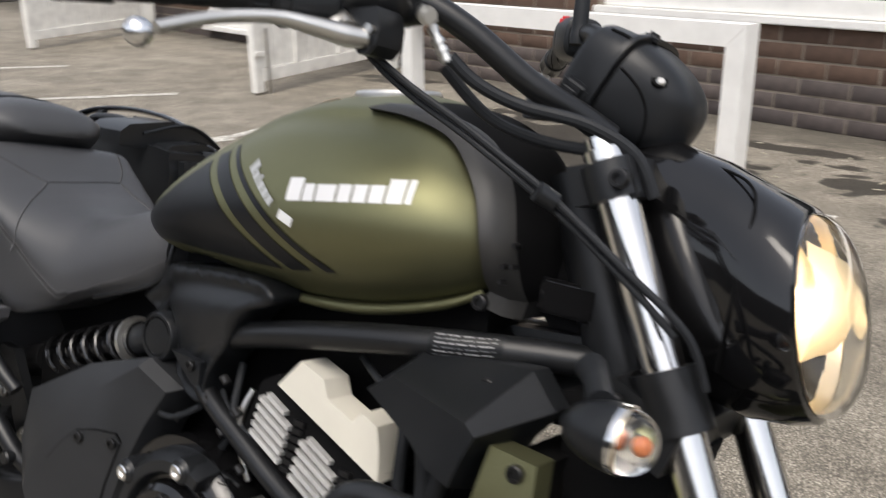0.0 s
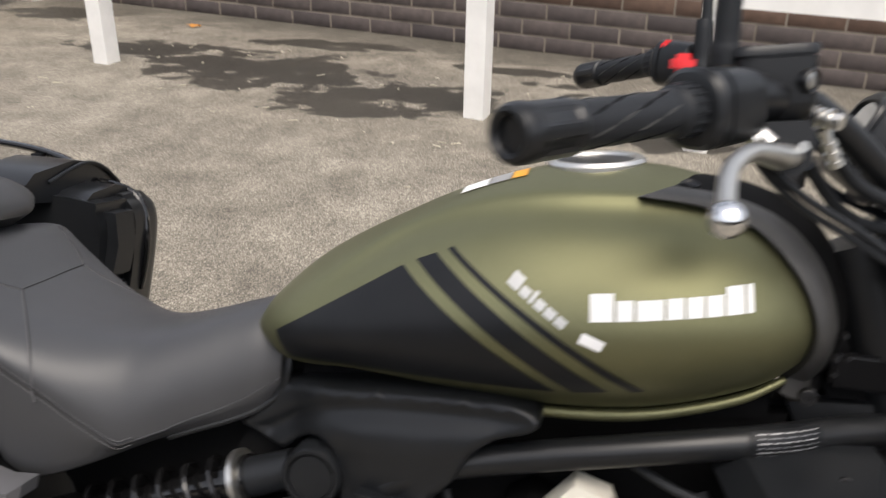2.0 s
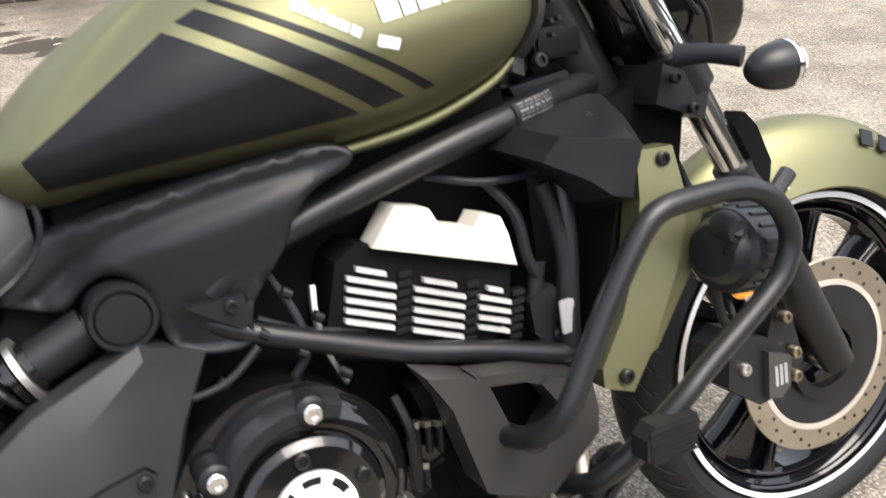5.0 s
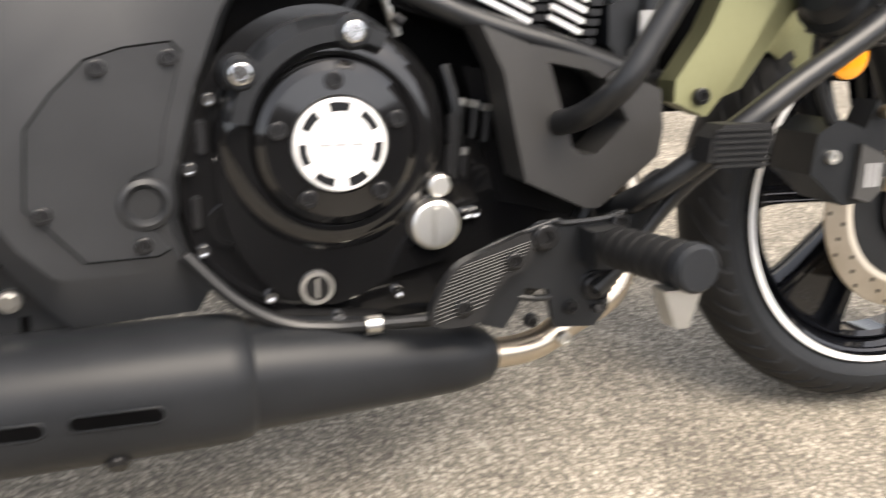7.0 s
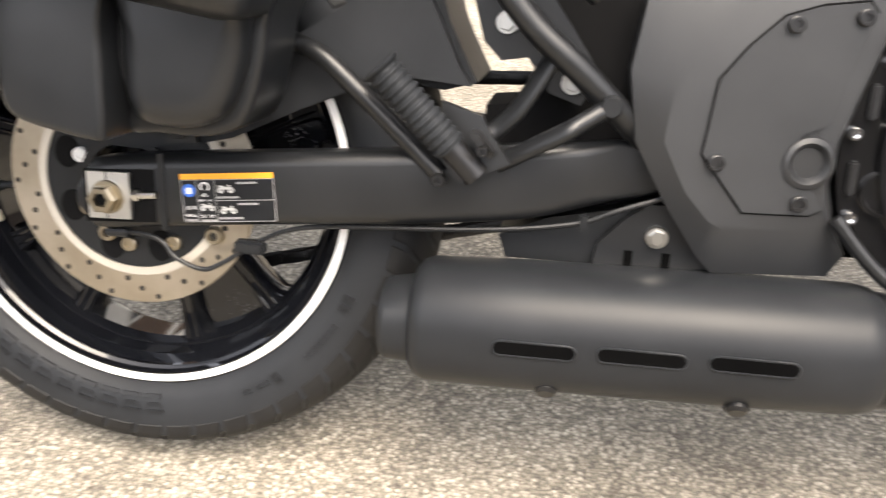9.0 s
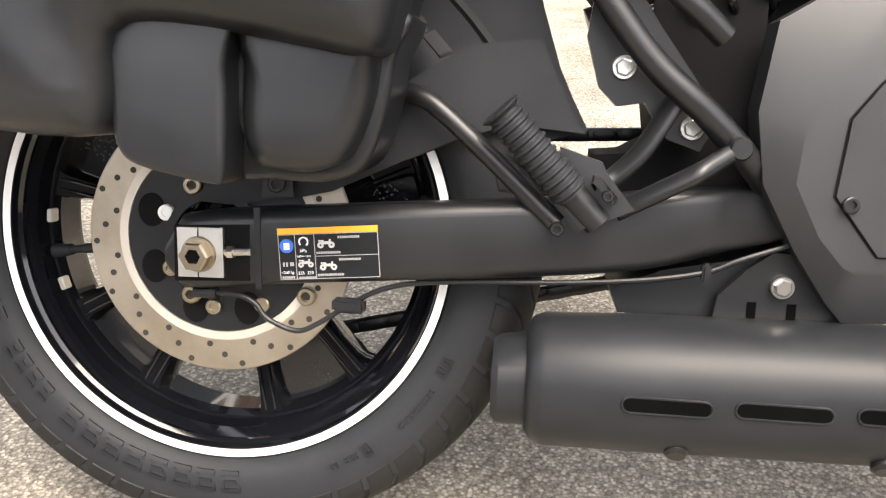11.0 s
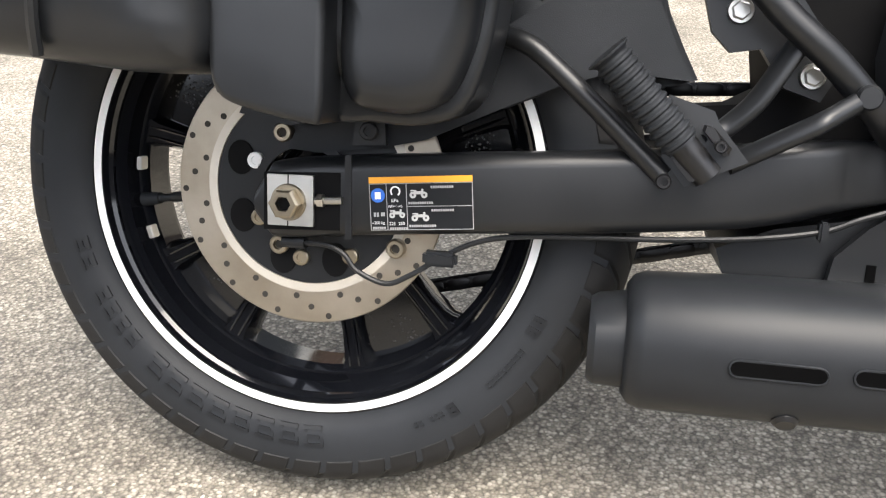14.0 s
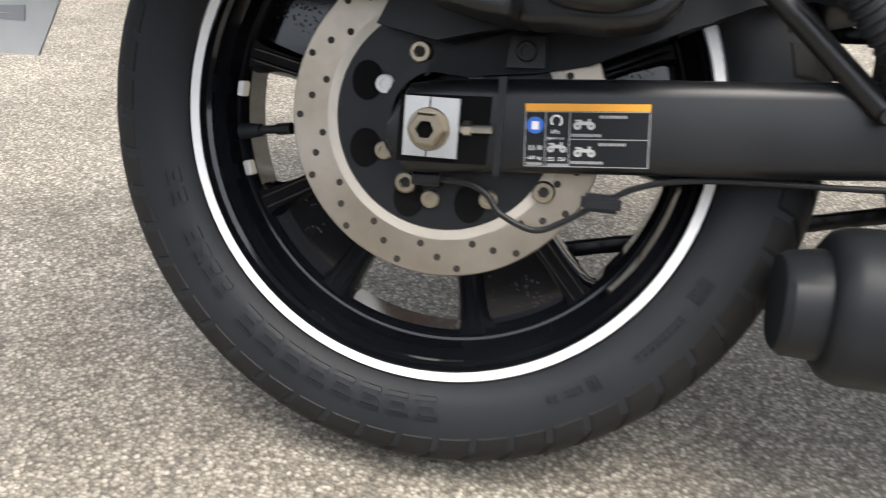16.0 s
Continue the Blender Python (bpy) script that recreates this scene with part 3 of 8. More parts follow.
def twigs():
    rnd = random.Random(21)
    bm = bmesh.new()
    for _ in range(70):
        x, y = rnd.uniform(-2.2, 2.2), rnd.uniform(2.9, 4.6)
        if rnd.random() < 0.3:
            x, y = rnd.uniform(-4, 2), rnd.uniform(1.5, 4.6)
        a, L = rnd.uniform(0, 3.14), rnd.uniform(0.015, 0.05)
        d = Vector((math.cos(a), math.sin(a), 0)) * L
        tube([(x, y, 0.003), (x + d.x, y + d.y, 0.004)], 0.0028, 5, 1, bm=bm)
    return bm


solid("litter", twigs(), plain("pale_straw", (0.5, 0.46, 0.36), 0.8), "scattered pale straw and grit on the asphalt", "litter", kind="stuff")

# ---------------------------------------------------------------- the motorcycle, leaning on its side stand
LEAN = radians(16.0)
BIKE = Matrix.Translation((0, 0, 0.247 * math.cos(LEAN) + 0.08)) @ Matrix.Rotation(-LEAN, 4, "X") @ Matrix.Translation((0, 0, -0.312))
bike = thing("motorcycle", BIKE, "matte green and black cruiser motorcycle leaning on its side stand", "motorcycle")


def tyre_profile(R, r_in, w):
    return [(r_in, -w * 0.80), (r_in + 0.006, -w * 0.90), (r_in + 0.020, -w * 0.985), (R - 0.045, -w), (R - 0.026, -w * 0.93),
            (R - 0.011, -w * 0.66), (R - 0.003, -w * 0.33), (R, 0), (R - 0.003, w * 0.33), (R - 0.011, w * 0.66), (R - 0.026, w * 0.93),
            (R - 0.045, w), (r_in + 0.020, w * 0.985), (r_in + 0.006, w * 0.90), (r_in, w * 0.80)]


def wheel(name, centre, R, rim_r, w, rim_w, first, turn=None, marks=()):
    """A cast ten-spoke wheel. rim_r: the radius of the rim's edge; first: the angle of the first pair of spokes."""
    turn = turn or Matrix.Identity(4)
    c = Vector(centre)
    b = rim_w
    rim_prof = [(rim_r + 0.002, -b), (rim_r - 0.001, -b - 0.004), (rim_r - 0.0125, -b - 0.004), (rim_r - 0.0150, -b + 0.003), (rim_r - 0.0185, -b + 0.006), (rim_r - 0.0192, -b + 0.010),
                (rim_r - 0.0265, -b + 0.020), (rim_r - 0.0275, -b + 0.0245), (rim_r - 0.0310, -0.030), (rim_r - 0.0335, -0.0295), (rim_r - 0.0395, -0.022), (rim_r - 0.0400, 0.016), (rim_r - 0.031, 0.022),
                (rim_r - 0.029, b - 0.026), (rim_r - 0.021, b - 0.014), (rim_r - 0.012, b + 0.003), (rim_r + 0.002, b), (rim_r - 0.01, b - 0.02), (rim_r - 0.01, -b + 0.02)]
    rim = part(name, lathe(rim_prof, 128, c, turn, closed=True), wheel_black, bike, "gloss black cast alloy wheel", 14)
    tyre = part("tyre", lathe(tyre_profile(R - 0.0012, rim_r - 0.002, w), 128, c, turn), rubber, rim, "black road tyre with worn sidewall lettering")
    e = (R - rim_r) * 0.46
    q = 0.942 + 0.07 * (e - 0.026) / 0.019
    crown = [(R - e - 0.002, -w * (q - 0.02)), (R - e, -w * q), (R - 0.034, -w * 0.975), (R - 0.024, -w * 0.93), (R - 0.016, -w * 0.80), (R - 0.0105, -w * 0.67), (R - 0.006, -w * 0.50), (R - 0.0025, -w * 0.34), (R - 0.0005, -w * 0.17), (R + 0.0005, 0), (R - 0.0025, w * 0.34), (R - 0.0105, w * 0.67), (R - 0.024, w * 0.93), (R - e, w * q), (R - e - 0.002, w * (q - 0.02))]
    bm = bmesh.new()
    pitch, fine = 26, 24
    rings = []
    for i in range(pitch * fine):
        k = i % fine
        cut_in = 1.0 if k in (0, 1) else 0.0
        half_in = 1.0 if k in (12, 13) else 0.0
        ring = []
        for r, o in crown:
            f = -o / w
            reach = max(0.0, min(1.0, (f - 0.12) / 0.1)) * (1.0 if f < 0.9 else 0.75)
            short = max(0.0, min(1.0, (f - 0.5) / 0.1))
            a = 2 * math.pi * i / (pitch * fine) + 0.20 * max(0.0, f) ** 1.4
            rr = r - 0.0042 * max(cut_in * reach, half_in * short)
            ring.append(bm.verts.new(c + turn @ Vector((rr * math.cos(a), o + (0.0022 if rr < r and f > 0.6 else 0.0), rr * math.sin(a)))))
        rings.append(ring)
    for i in range(len(rings)):
        p, q2 = rings[i], rings[(i + 1) % len(rings)]
        for j in range(len(crown) - 1):
            bm.faces.new((p[j], p[j + 1], q2[j + 1], q2[j]))
    part("tread", bm, tread_rubber, rim, "dark tread with slanting grooves", 50)
    stripe = [(rim_r - 0.0112, -b - 0.0048), (rim_r - 0.0030, -b - 0.0048), (rim_r - 0.0030, -b - 0.0038), (rim_r - 0.0112, -b - 0.0038)]
    part("rim_stripe", lathe(stripe, 128, c, turn, closed=True), white_decal, rim, "white pinstripe round the rim")
    hub = [(0.0, -0.055), (0.042, -0.055), (0.048, -0.045), (0.045, 0.0), (0.048, 0.045), (0.042, 0.055), (0.0, 0.055)]
    part("hub", lathe(hub, 40, c, turn), wheel_black, rim)
    for k in range(5):
        for s in (-1, 1):
            a = radians(first + 72 * k + s * 15.5)
            mid = Matrix.Rotation(-a, 4, "Y")
            bm = loft([[Vector((r, y * 1.0, z)) for y, z in ((-t, -h), (-t, h), (-t * 0.55, h * 1.5), (t * 0.55, h * 1.5), (t, h), (t, -h), (t * 0.55, -h * 1.5), (-t * 0.55, -h * 1.5))]
                       for r, t, h in ((0.04, 0.026, 0.009), (0.10, 0.023, 0.0085), (rim_r - 0.075, 0.0235, 0.0080), (rim_r - 0.056, 0.0245, 0.0092), (rim_r - 0.046, 0.0255, 0.0098), (rim_r - 0.036, 0.0265, 0.0135))])
            for v in bm.verts:
                v.co = c + turn @ (mid @ v.co)
            part("spoke", bevel(bm, 0.0015, 1, 50), wheel_black, rim)
            bm = bmesh.new()
            for h in (-0.0052, 0.0052):
                tube([c + turn @ (mid @ Vector((r, -0.0242 - 0.001 * (r > 0.16), h))) for r in (0.10, 0.15, rim_r - 0.05, rim_r - 0.038)], 0.0016, 6, 1, bm=bm)
            part("spoke_ridge", bm, wheel_black, rim)
        # the web between the two spokes of a pair
        bm = bmesh.new()
        rows = []
        for i in range(9):
            a = radians(first + 72 * k - 14 + 28 * i / 8)
            rows.append([c + turn @ Vector((r * math.cos(a), y, r * math.sin(a))) for r, y in ((0.09, 0.004), (0.10, -0.006), (rim_r - 0.055, -0.008), (rim_r - 0.036, -0.006), (rim_r - 0.036, 0.012), (0.10, 0.010))])
        bm = loft(rows)
        part("web", bm, drop_black, rim)
    # worn raised marks on the sidewall
    wall_line = [(rim_r - 0.002, 0.80), (rim_r + 0.004, 0.90), (rim_r + 0.018, 0.985), (R - 0.045, 1.0), (R - 0.026, 0.93)]

    def on_wall(r, a, lift):
        return c + turn @ Vector((r * math.cos(a), -w * interp(wall_line, r) - lift, r * math.sin(a)))

    for a0, a1, r0, r1 in marks:
        bm = bmesh.new()
        k = min(0.0034, (r1 - r0) * 0.3)
        da = math.degrees(k / r0)
        lean = (a1 - a0) * 0.12
        bars = [(a0, a1, r0, r0 + k), (a0, a1, r1 - k, r1)]
        if r1 - r0 > 0.012:
            bars += [(a0, a0 + da, r0, r1), (a1 - da, a1, r0, r1), (a0 + da, a1 - da, (r0 + r1 - k) / 2, (r0 + r1 + k) / 2)]
        for p0, p1, q0, q1 in bars:
            top_, low_ = [], []
            for r, row in ((q0, low_), (q1, top_)):
                s0 = lean * (r - r0) / max(1e-6, r1 - r0)
                for i in range(4):
                    a = radians(p0 + s0 + (p1 - p0) * i / 3)
                    row.append((bm.verts.new(on_wall(r, a, 0.0009)), bm.verts.new(on_wall(r, a, -0.002))))
            for i in range(3):
                bm.faces.new((low_[i][0], low_[i + 1][0], top_[i + 1][0], top_[i][0]))
                bm.faces.new((low_[i][0], low_[i][1], low_[i + 1][1], low_[i + 1][0]))
                bm.faces.new((top_[i][0], top_[i + 1][0], top_[i + 1][1], top_[i][1]))
            for i in (0, 3):
                bm.faces.new((low_[i][0], top_[i][0], top_[i][1], low_[i][1]))
        part("sidewall_mark", bm, letter_rubber, rim)
    return rim


def lettering(a0, step, count, gap, r0, r1, gone=()):
    return [(a0 + i * step, a0 + i * step + step - gap, r0, r1) for i in range(count) if i not in gone]


MARKS = lettering(228.5, 5.95, 8, 1.5, 0.249, 0.270) + lettering(208.5, 4.1, 4, 1.2, 0.250, 0.267) + lettering(195.5, 4.3, 2, 1.2, 0.250, 0.265) \
    + lettering(297, 1.3, 6, 0.6, 0.260, 0.266, (2,)) + lettering(316, 1.5, 8, 0.7, 0.262, 0.268) + lettering(305.5, 2.4, 1, 0.4, 0.257, 0.270) + lettering(331, 2.6, 2, 0.8, 0.256, 0.269)
REAR = (0.0, 0.0, 0.312)
rear_wheel = wheel("rear_wheel", REAR, 0.329, 0.2395, 0.084, 0.066, -63.5, marks=MARKS)

for ang, r in ((177.5, 0.2035), (199, 0.2035)):
    a = radians(ang)
    bm = box(-0.003, 0.003, -0.046, -0.032, -0.007, 0.007, 0.001)
    for v in bm.verts:
        v.co = Vector(REAR) + Matrix.Rotation(-a, 4, "Y") @ (v.co + Vector((r - 0.004, 0, 0)))
    part("balance_weight", bm, steel, rear_wheel, "clip-on steel balance weight")
a = radians(189)
va, vb = Vector((0.205 * math.cos(a), -0.03, 0.312 + 0.205 * math.sin(a))), Vector((0.150 * math.cos(a), -0.042, 0.312 + 0.150 * math.sin(a)))
valve = part("valve_stem", tube([va, va.lerp(vb, 0.4), va.lerp(vb, 0.42), vb], [0.008, 0.0062, 0.0042, 0.0042], 12, 2), rubber, rear_wheel, "rubber tyre valve with its cap")
part("valve_cap", rod(va.lerp(vb, 0.72), vb, 0.0056, 10, 0.001), matte_plastic, rear_wheel)

# ---- rear brake
# dark brown painted on for the shade inside holes, sockets and the split
hole_brown = plain("hollow_shade_brown", (0.03, 0.027, 0.023), 0.6, spec=0.2)
pale_edge = plain("pale_disc_edge", (0.54, 0.50, 0.43), 0.5, metal=0.5)


def brake_disc(parent, name, centre, r_out, r_in, carrier, turn=None, holes=3):
    turn = turn or Matrix.Identity(4)
    prof = [(r_in, -0.0022), (r_out - 0.001, -0.0022), (r_out, -0.001), (r_out, 0.001), (r_out - 0.001, 0.0022), (r_in, 0.0022)]
    disc = part(name, lathe(prof, 96, centre, turn, closed=True), disc_steel, parent, "drilled steel brake disc")
    edge = [(r_in - 0.0075, -0.0028), (r_in + 0.001, -0.0028), (r_in + 0.001, 0.002), (r_in - 0.0075, 0.002)]
    part("disc_edge", lathe(edge, 96, centre, turn, closed=True), pale_edge, disc)
    part("carrier", lathe([(0.045, -0.0015), (r_in - 0.008, -0.0015), (r_in - 0.008, 0.003), (0.045, 0.003)], 96, centre, turn, closed=True), matte_plastic, disc)
    n = 45
    for k in range(n):
        a = 2 * math.pi * k / n
        r = r_in + (r_out - r_in) * (0.20, 0.50, 0.80)[k % holes]
        p = Vector(centre) + turn @ Vector((r * math.cos(a), -0.0025, r * math.sin(a)))
        part("drill_hole", lathe([(0, -0.0002), (0.0031, -0.0002), (0.0031, 0.0006)], 12, p, turn), hole_brown, disc)
    return disc


rear_disc = brake_disc(bike, "rear_brake_disc", (0.006, -0.088, 0.314), 0.136, 0.103, None)
for x, z in ((-0.019, 0.367), (-0.022, 0.257), (0.096, 0.262)):
    bolt(rear_disc, x, -0.093, z, 0.0095, 0.007, dull_bolt)
    part("bolt_socket", lathe([(0, -0.0030), (0.0048, -0.0030), (0.0048, -0.001)], 6, (x, -0.093, z)), hole_brown, rear_disc)
for x, z, mt in ((-0.044, 0.282, dull_bolt), (-0.048, 0.338, white_decal), (0.0, 0.245, dull_bolt), (0.05, 0.25, dull_bolt), (0.07, 0.374, dark_metal)):
    bolt(rear_disc, x, -0.0925, z, 0.008, 0.004, mt)
# flat black discs stand for the dark openings in the carrier
for a in (205, 250, 292, 160):
    ca = radians(a)
    p = (0.006 + 0.075 * math.cos(ca), -0.0905, 0.314 + 0.075 * math.sin(ca))
    bm = lathe([(0, -0.0006), (0.017, -0.0006), (0.017, 0.0006)], 20, p)
    for v in bm.verts:
        v.co.x = p[0] + (v.co.x - p[0]) * 0.8
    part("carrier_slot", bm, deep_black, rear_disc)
part("sensor_ring", lathe([(0.043, -0.0035), (0.052, -0.0035), (0.052, 0.0), (0.043, 0.0)], 60, (0.003, -0.093, 0.311), closed=True), dark_metal, rear_disc, "toothed wheel speed ring")

# ---- swing arm
ARM = [(-0.034, 0.318), (-0.026, 0.338), (0.0, 0.345), (0.06, 0.351), (0.165, 0.360), (0.304, 0.371), (0.42, 0.384), (0.47, 0.389), (0.53, 0.392),
       (0.56, 0.375), (0.555, 0.345), (0.517, 0.338), (0.47, 0.324), (0.41, 0.310), (0.31, 0.298), (0.169, 0.286), (0.06, 0.276), (-0.02, 0.268), (-0.034, 0.285)]
ARM_TOP = [(-0.034, 0.314), (-0.028, 0.334), (-0.01, 0.343), (0.06, 0.351), (0.165, 0.360), (0.304, 0.371), (0.42, 0.384), (0.47, 0.389), (0.53, 0.388), (0.56, 0.372)]
ARM_FOOT = [(-0.034, 0.290), (-0.028, 0.274), (-0.01, 0.269), (0.06, 0.276), (0.169, 0.286), (0.31, 0.298), (0.41, 0.310), (0.47, 0.324), (0.53, 0.338), (0.56, 0.350)]
arm = part("swing_arm", beam([(x, interp(ARM_TOP, x), interp(ARM_FOOT, x), -0.1305 + 0.026 * min(1.0, max(0.0, (x - 0.43) / 0.07)) ** 2, -0.088) for x in [-0.034 + 0.594 * (i / 40) for i in range(41)]], 0.014), satin_black, bike, "satin black swing arm")
part("swing_arm_far", prism([(x, z) for x, z in ARM], 0.088, 0.128, 0.006, 2), satin_black, bike)
# a thin black sheet on the arm paints the slot's inner shade
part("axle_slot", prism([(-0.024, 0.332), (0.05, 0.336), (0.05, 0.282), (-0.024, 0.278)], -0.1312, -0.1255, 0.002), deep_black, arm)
part("axle_plate", prism([(-0.019, 0.331), (0.0255, 0.332), (0.0265, 0.2845), (-0.018, 0.2835)], -0.1365, -0.1315, 0.0012), alloy, arm, "bare alloy chain adjuster plate")
part("plate_split", box(0.0010, 0.0022, -0.1368, -0.1362, 0.284, 0.3315, 0.0), hole_brown, arm)
part("washer", lathe([(0.0, -0.139), (0.0165, -0.139), (0.0175, -0.1365)], 28, (0.002, 0, 0.306)), dull_bolt, arm)
nut = lathe([(0.0075, -0.143), (0.0075, -0.1515), (0.0125, -0.1515), (0.0145, -0.150), (0.0145, -0.1385)], 6, (0.002, 0, 0.306))
part("axle_nut", nut, dull_bolt, arm, "hexagon axle nut", 20)
part("axle_end", lathe([(0, -0.1455), (0.0076, -0.1455), (0.0076, -0.139)], 20, (0.002, 0, 0.306)), deep_black, arm)
part("adjuster_bolt", rod((0.027, -0.135, 0.309), (0.053, -0.135, 0.311), 0.0036, 10), steel, arm)
part("adjuster_nut", rod((0.030, -0.135, 0.3095), (0.036, -0.135, 0.3098), 0.0065, 6), steel, arm)
part("weld_collar", prism([(0.054, 0.352), (0.060, 0.353), (0.062, 0.275), (0.056, 0.274)], -0.1318, -0.1290, 0.0012), satin_black, arm)
LA, LB, LC = Vector((0.0765, -0.1308, 0.3335)), Vector((0.0955, 0, 0.0085)), Vector((0.004, 0, -0.049))


def sticker(u0, u1, v0, v1, material, parent, lift=0.0, name="sticker_mark"):
    """A flat patch on the swing arm's sticker; u along it, v down, both 0 to 1."""
    bm = bmesh.new()
    bm.faces.new([bm.verts.new(LA + LB * u + LC * v + Vector((0, -lift, 0))) for u, v in ((u0, v0), (u1, v0), (u1, v1), (u0, v1))])
    return part(name, bm, material, parent)


label = sticker(0, 1, 0, 1, black_decal, bike, 0.0, "warning_sticker")
tagged(label, "black tyre pressure sticker with a yellow bar")
sticker(0.0, 1, 0.0, 0.115, yellow_decal, label, 0.0003)
for v in (0.12, 0.55, 0.985):
    sticker(0.0 if v != 0.55 else 0.36, 1, v, v + 0.012, grey_decal, label, 0.0003)
for u in (0.0, 0.165, 0.36, 0.993):
    sticker(u, u + 0.007, 0.12, 0.99, grey_decal, label, 0.0003)
bm = bmesh.new()
bm.faces.new([bm.verts.new(LA + LB * (0.083 + 0.07 * math.cos(a)) + LC * (0.34 + 0.135 * math.sin(a)) + Vector((0, -0.0004, 0))) for a in (i * math.pi / 10 for i in range(20))])
part("sticker_disc", bm, blue_decal, label)
sticker(0.055, 0.112, 0.28, 0.41, white_decal, label, 0.0006)


def cycle_mark(u, v, size):
    """A small printed motorcycle: two wheels, a body and a seat."""
    for du in (-0.055, 0.055):
        at = LA + LB * (u + du * size) + LC * (v + 0.035) + Vector((0, -0.0004, 0))
        part("sticker_wheel", lathe([(0.0010 * size, -0.0002), (0.0030 * size, -0.0002), (0.0030 * size, 0.0002), (0.0010 * size, 0.0002)], 14, at, None, True), print_grey, label)
    sticker(u - 0.045 * size, u + 0.04 * size, v - 0.035, v + 0.02, print_grey, label, 0.0006)
    sticker(u - 0.075 * size, u - 0.02 * size, v - 0.06, v - 0.035, print_grey, label, 0.0006)
    sticker(u + 0.03 * size, u + 0.05 * size, v - 0.075, v + 0.02, print_grey, label, 0.0006)


cycle_mark(0.48, 0.31, 1.0)
cycle_mark(0.49, 0.74, 1.0)
cycle_mark(0.265, 0.68, 0.9)
for u in (0.035, 0.065):
    sticker(u, u + 0.02, 0.66, 0.74, grey_decal, label, 0.0004)
sticker(0.105, 0.145, 0.66, 0.73, grey_decal, label, 0.0004)
for u0, u1, v in ((0.60, 0.80, 0.18), (0.38, 0.62, 0.47), (0.60, 0.82, 0.61), (0.38, 0.64, 0.90), (0.02, 0.14, 0.93), (0.19, 0.35, 0.945)):
    while u0 < u1:
        sticker(u0, u0 + 0.017, v, v + 0.045, grey_decal, label, 0.0004)
        u0 += 0.022
part("sticker_gauge", lathe([(0.0035, -0.0004), (0.0048, -0.0004), (0.0048, 0.0), (0.0035, 0.0)], 16, LA + LB * 0.255 + LC * 0.27, None, True, -50, 230), white_decal, label)



def words(text, parent, m, size, material, name="printed_words"):
    """Letters of the built-in font laid at m as a thin mesh."""
    curve = bpy.data.curves.new(name, "FONT")
    curve.body, curve.size, curve.extrude = text, size, 0.00008
    curve.resolution_u = 3
    holder = bpy.data.objects.new(name, curve)
    me = bpy.data.meshes.new_from_object(holder)
    bpy.data.objects.remove(holder)
    me.transform(m)
    me.materials.clear()
    me.materials.append(material.m)
    ob = new(name, me)
    ob.parent = parent
    return ob


def on_label(text, u, v, size):
    ux, uy = LB.normalized(), -LC.normalized()
    uz = ux.cross(uy)
    o = LA + LB * u + LC * v + Vector((0, -0.0006, 0))
    words(text, label, Matrix(((ux.x, uy.x, uz.x, o.x), (ux.y, uy.y, uz.y, o.y), (ux.z, uy.z, uz.z, o.z), (0, 0, 0, 1))), size, white_decal)


on_label("kPa", 0.215, 0.47, 0.0046)
on_label("(kgf/cm\u00b2, psi)", 0.178, 0.56, 0.0026)
on_label("225", 0.185, 0.90, 0.0040)
on_label("250", 0.275, 0.90, 0.0040)
on_label("~200 kg", 0.012, 0.88, 0.0038)

# ---- brake pipe below the swing arm, sensor cable, chain
part("brake_cable", tube([(-0.005, -0.112, 0.263), (0.031, -0.119, 0.265), (0.051, -0.120, 0.258), (0.065, -0.121, 0.243), (0.093, -0.121, 0.233), (0.115, -0.120, 0.242), (0.142, -0.119, 0.260), (0.175, -0.117, 0.278), (0.215, -0.117, 0.287), (0.276, -0.117, 0.291), (0.35, -0.117, 0.295), (0.422, -0.117, 0.302), (0.474, -0.117, 0.312), (0.504, -0.117, 0.325), (0.545, -0.115, 0.340)], 0.0026, 8, 6), matte_plastic, bike, "thin black brake sensor cable")
part("cable_plug", rod((-0.012, -0.112, 0.263), (0.012, -0.115, 0.264), 0.0055, 10, 0.001), matte_plastic, bike)
part("cable_clip", box(0.128, 0.160, -0.126, -0.112, 0.254, 0.268, 0.003), matte_plastic, bike)
part("cable_clip", box(0.470, 0.478, -0.123, -0.111, 0.303, 0.321, 0.002), matte_plastic, bike)


def chain_run(a, b):
    a, b = Vector(a), Vector(b)
    n = int((b - a).length / 0.0159)
    d = (b - a).normalized()
    for i in range(n):
        p, q = a + d * 0.0159 * i, a + d * 0.0159 * (i + 1)
        s = 0.0055 if i % 2 else 0.0075
        bm = bmesh.new()
        for y in (-s - 0.001, s - 0.001):
            ring = tube([p + Vector((0, y, 0)) - d * 0.006, p + Vector((0, y, 0)), q + Vector((0, y, 0)), q + Vector((0, y, 0)) + d * 0.006], [0.004, 0.0075, 0.0075, 0.004], 8, 3, flat=1.0, bm=bm)
            for v in bm.verts:
                v.co.y = p.y + (v.co.y - p.y)
        for v in bm.verts:
            side = p.y + (s if v.co.y > p.y else -s)
            v.co.y = side + (v.co.y - side) * 0.25
        part("chain_link", bm, dark_metal, chain)


chain = part("chain_guide", box(0.30, 0.5, 0.06, 0.075, 0.38, 0.385, 0.001), matte_plastic, bike)
chain_run((0.03, 0.085, 0.166), (0.62, 0.085, 0.308))
chain_run((0.0, 0.085, 0.408), (0.62, 0.085, 0.436))
part("sprocket", lathe([(0.03, -0.003), (0.098, -0.003), (0.098, 0.003), (0.03, 0.003)], 44, (0, 0.085, 0.312), closed=True), dark_metal, bike)

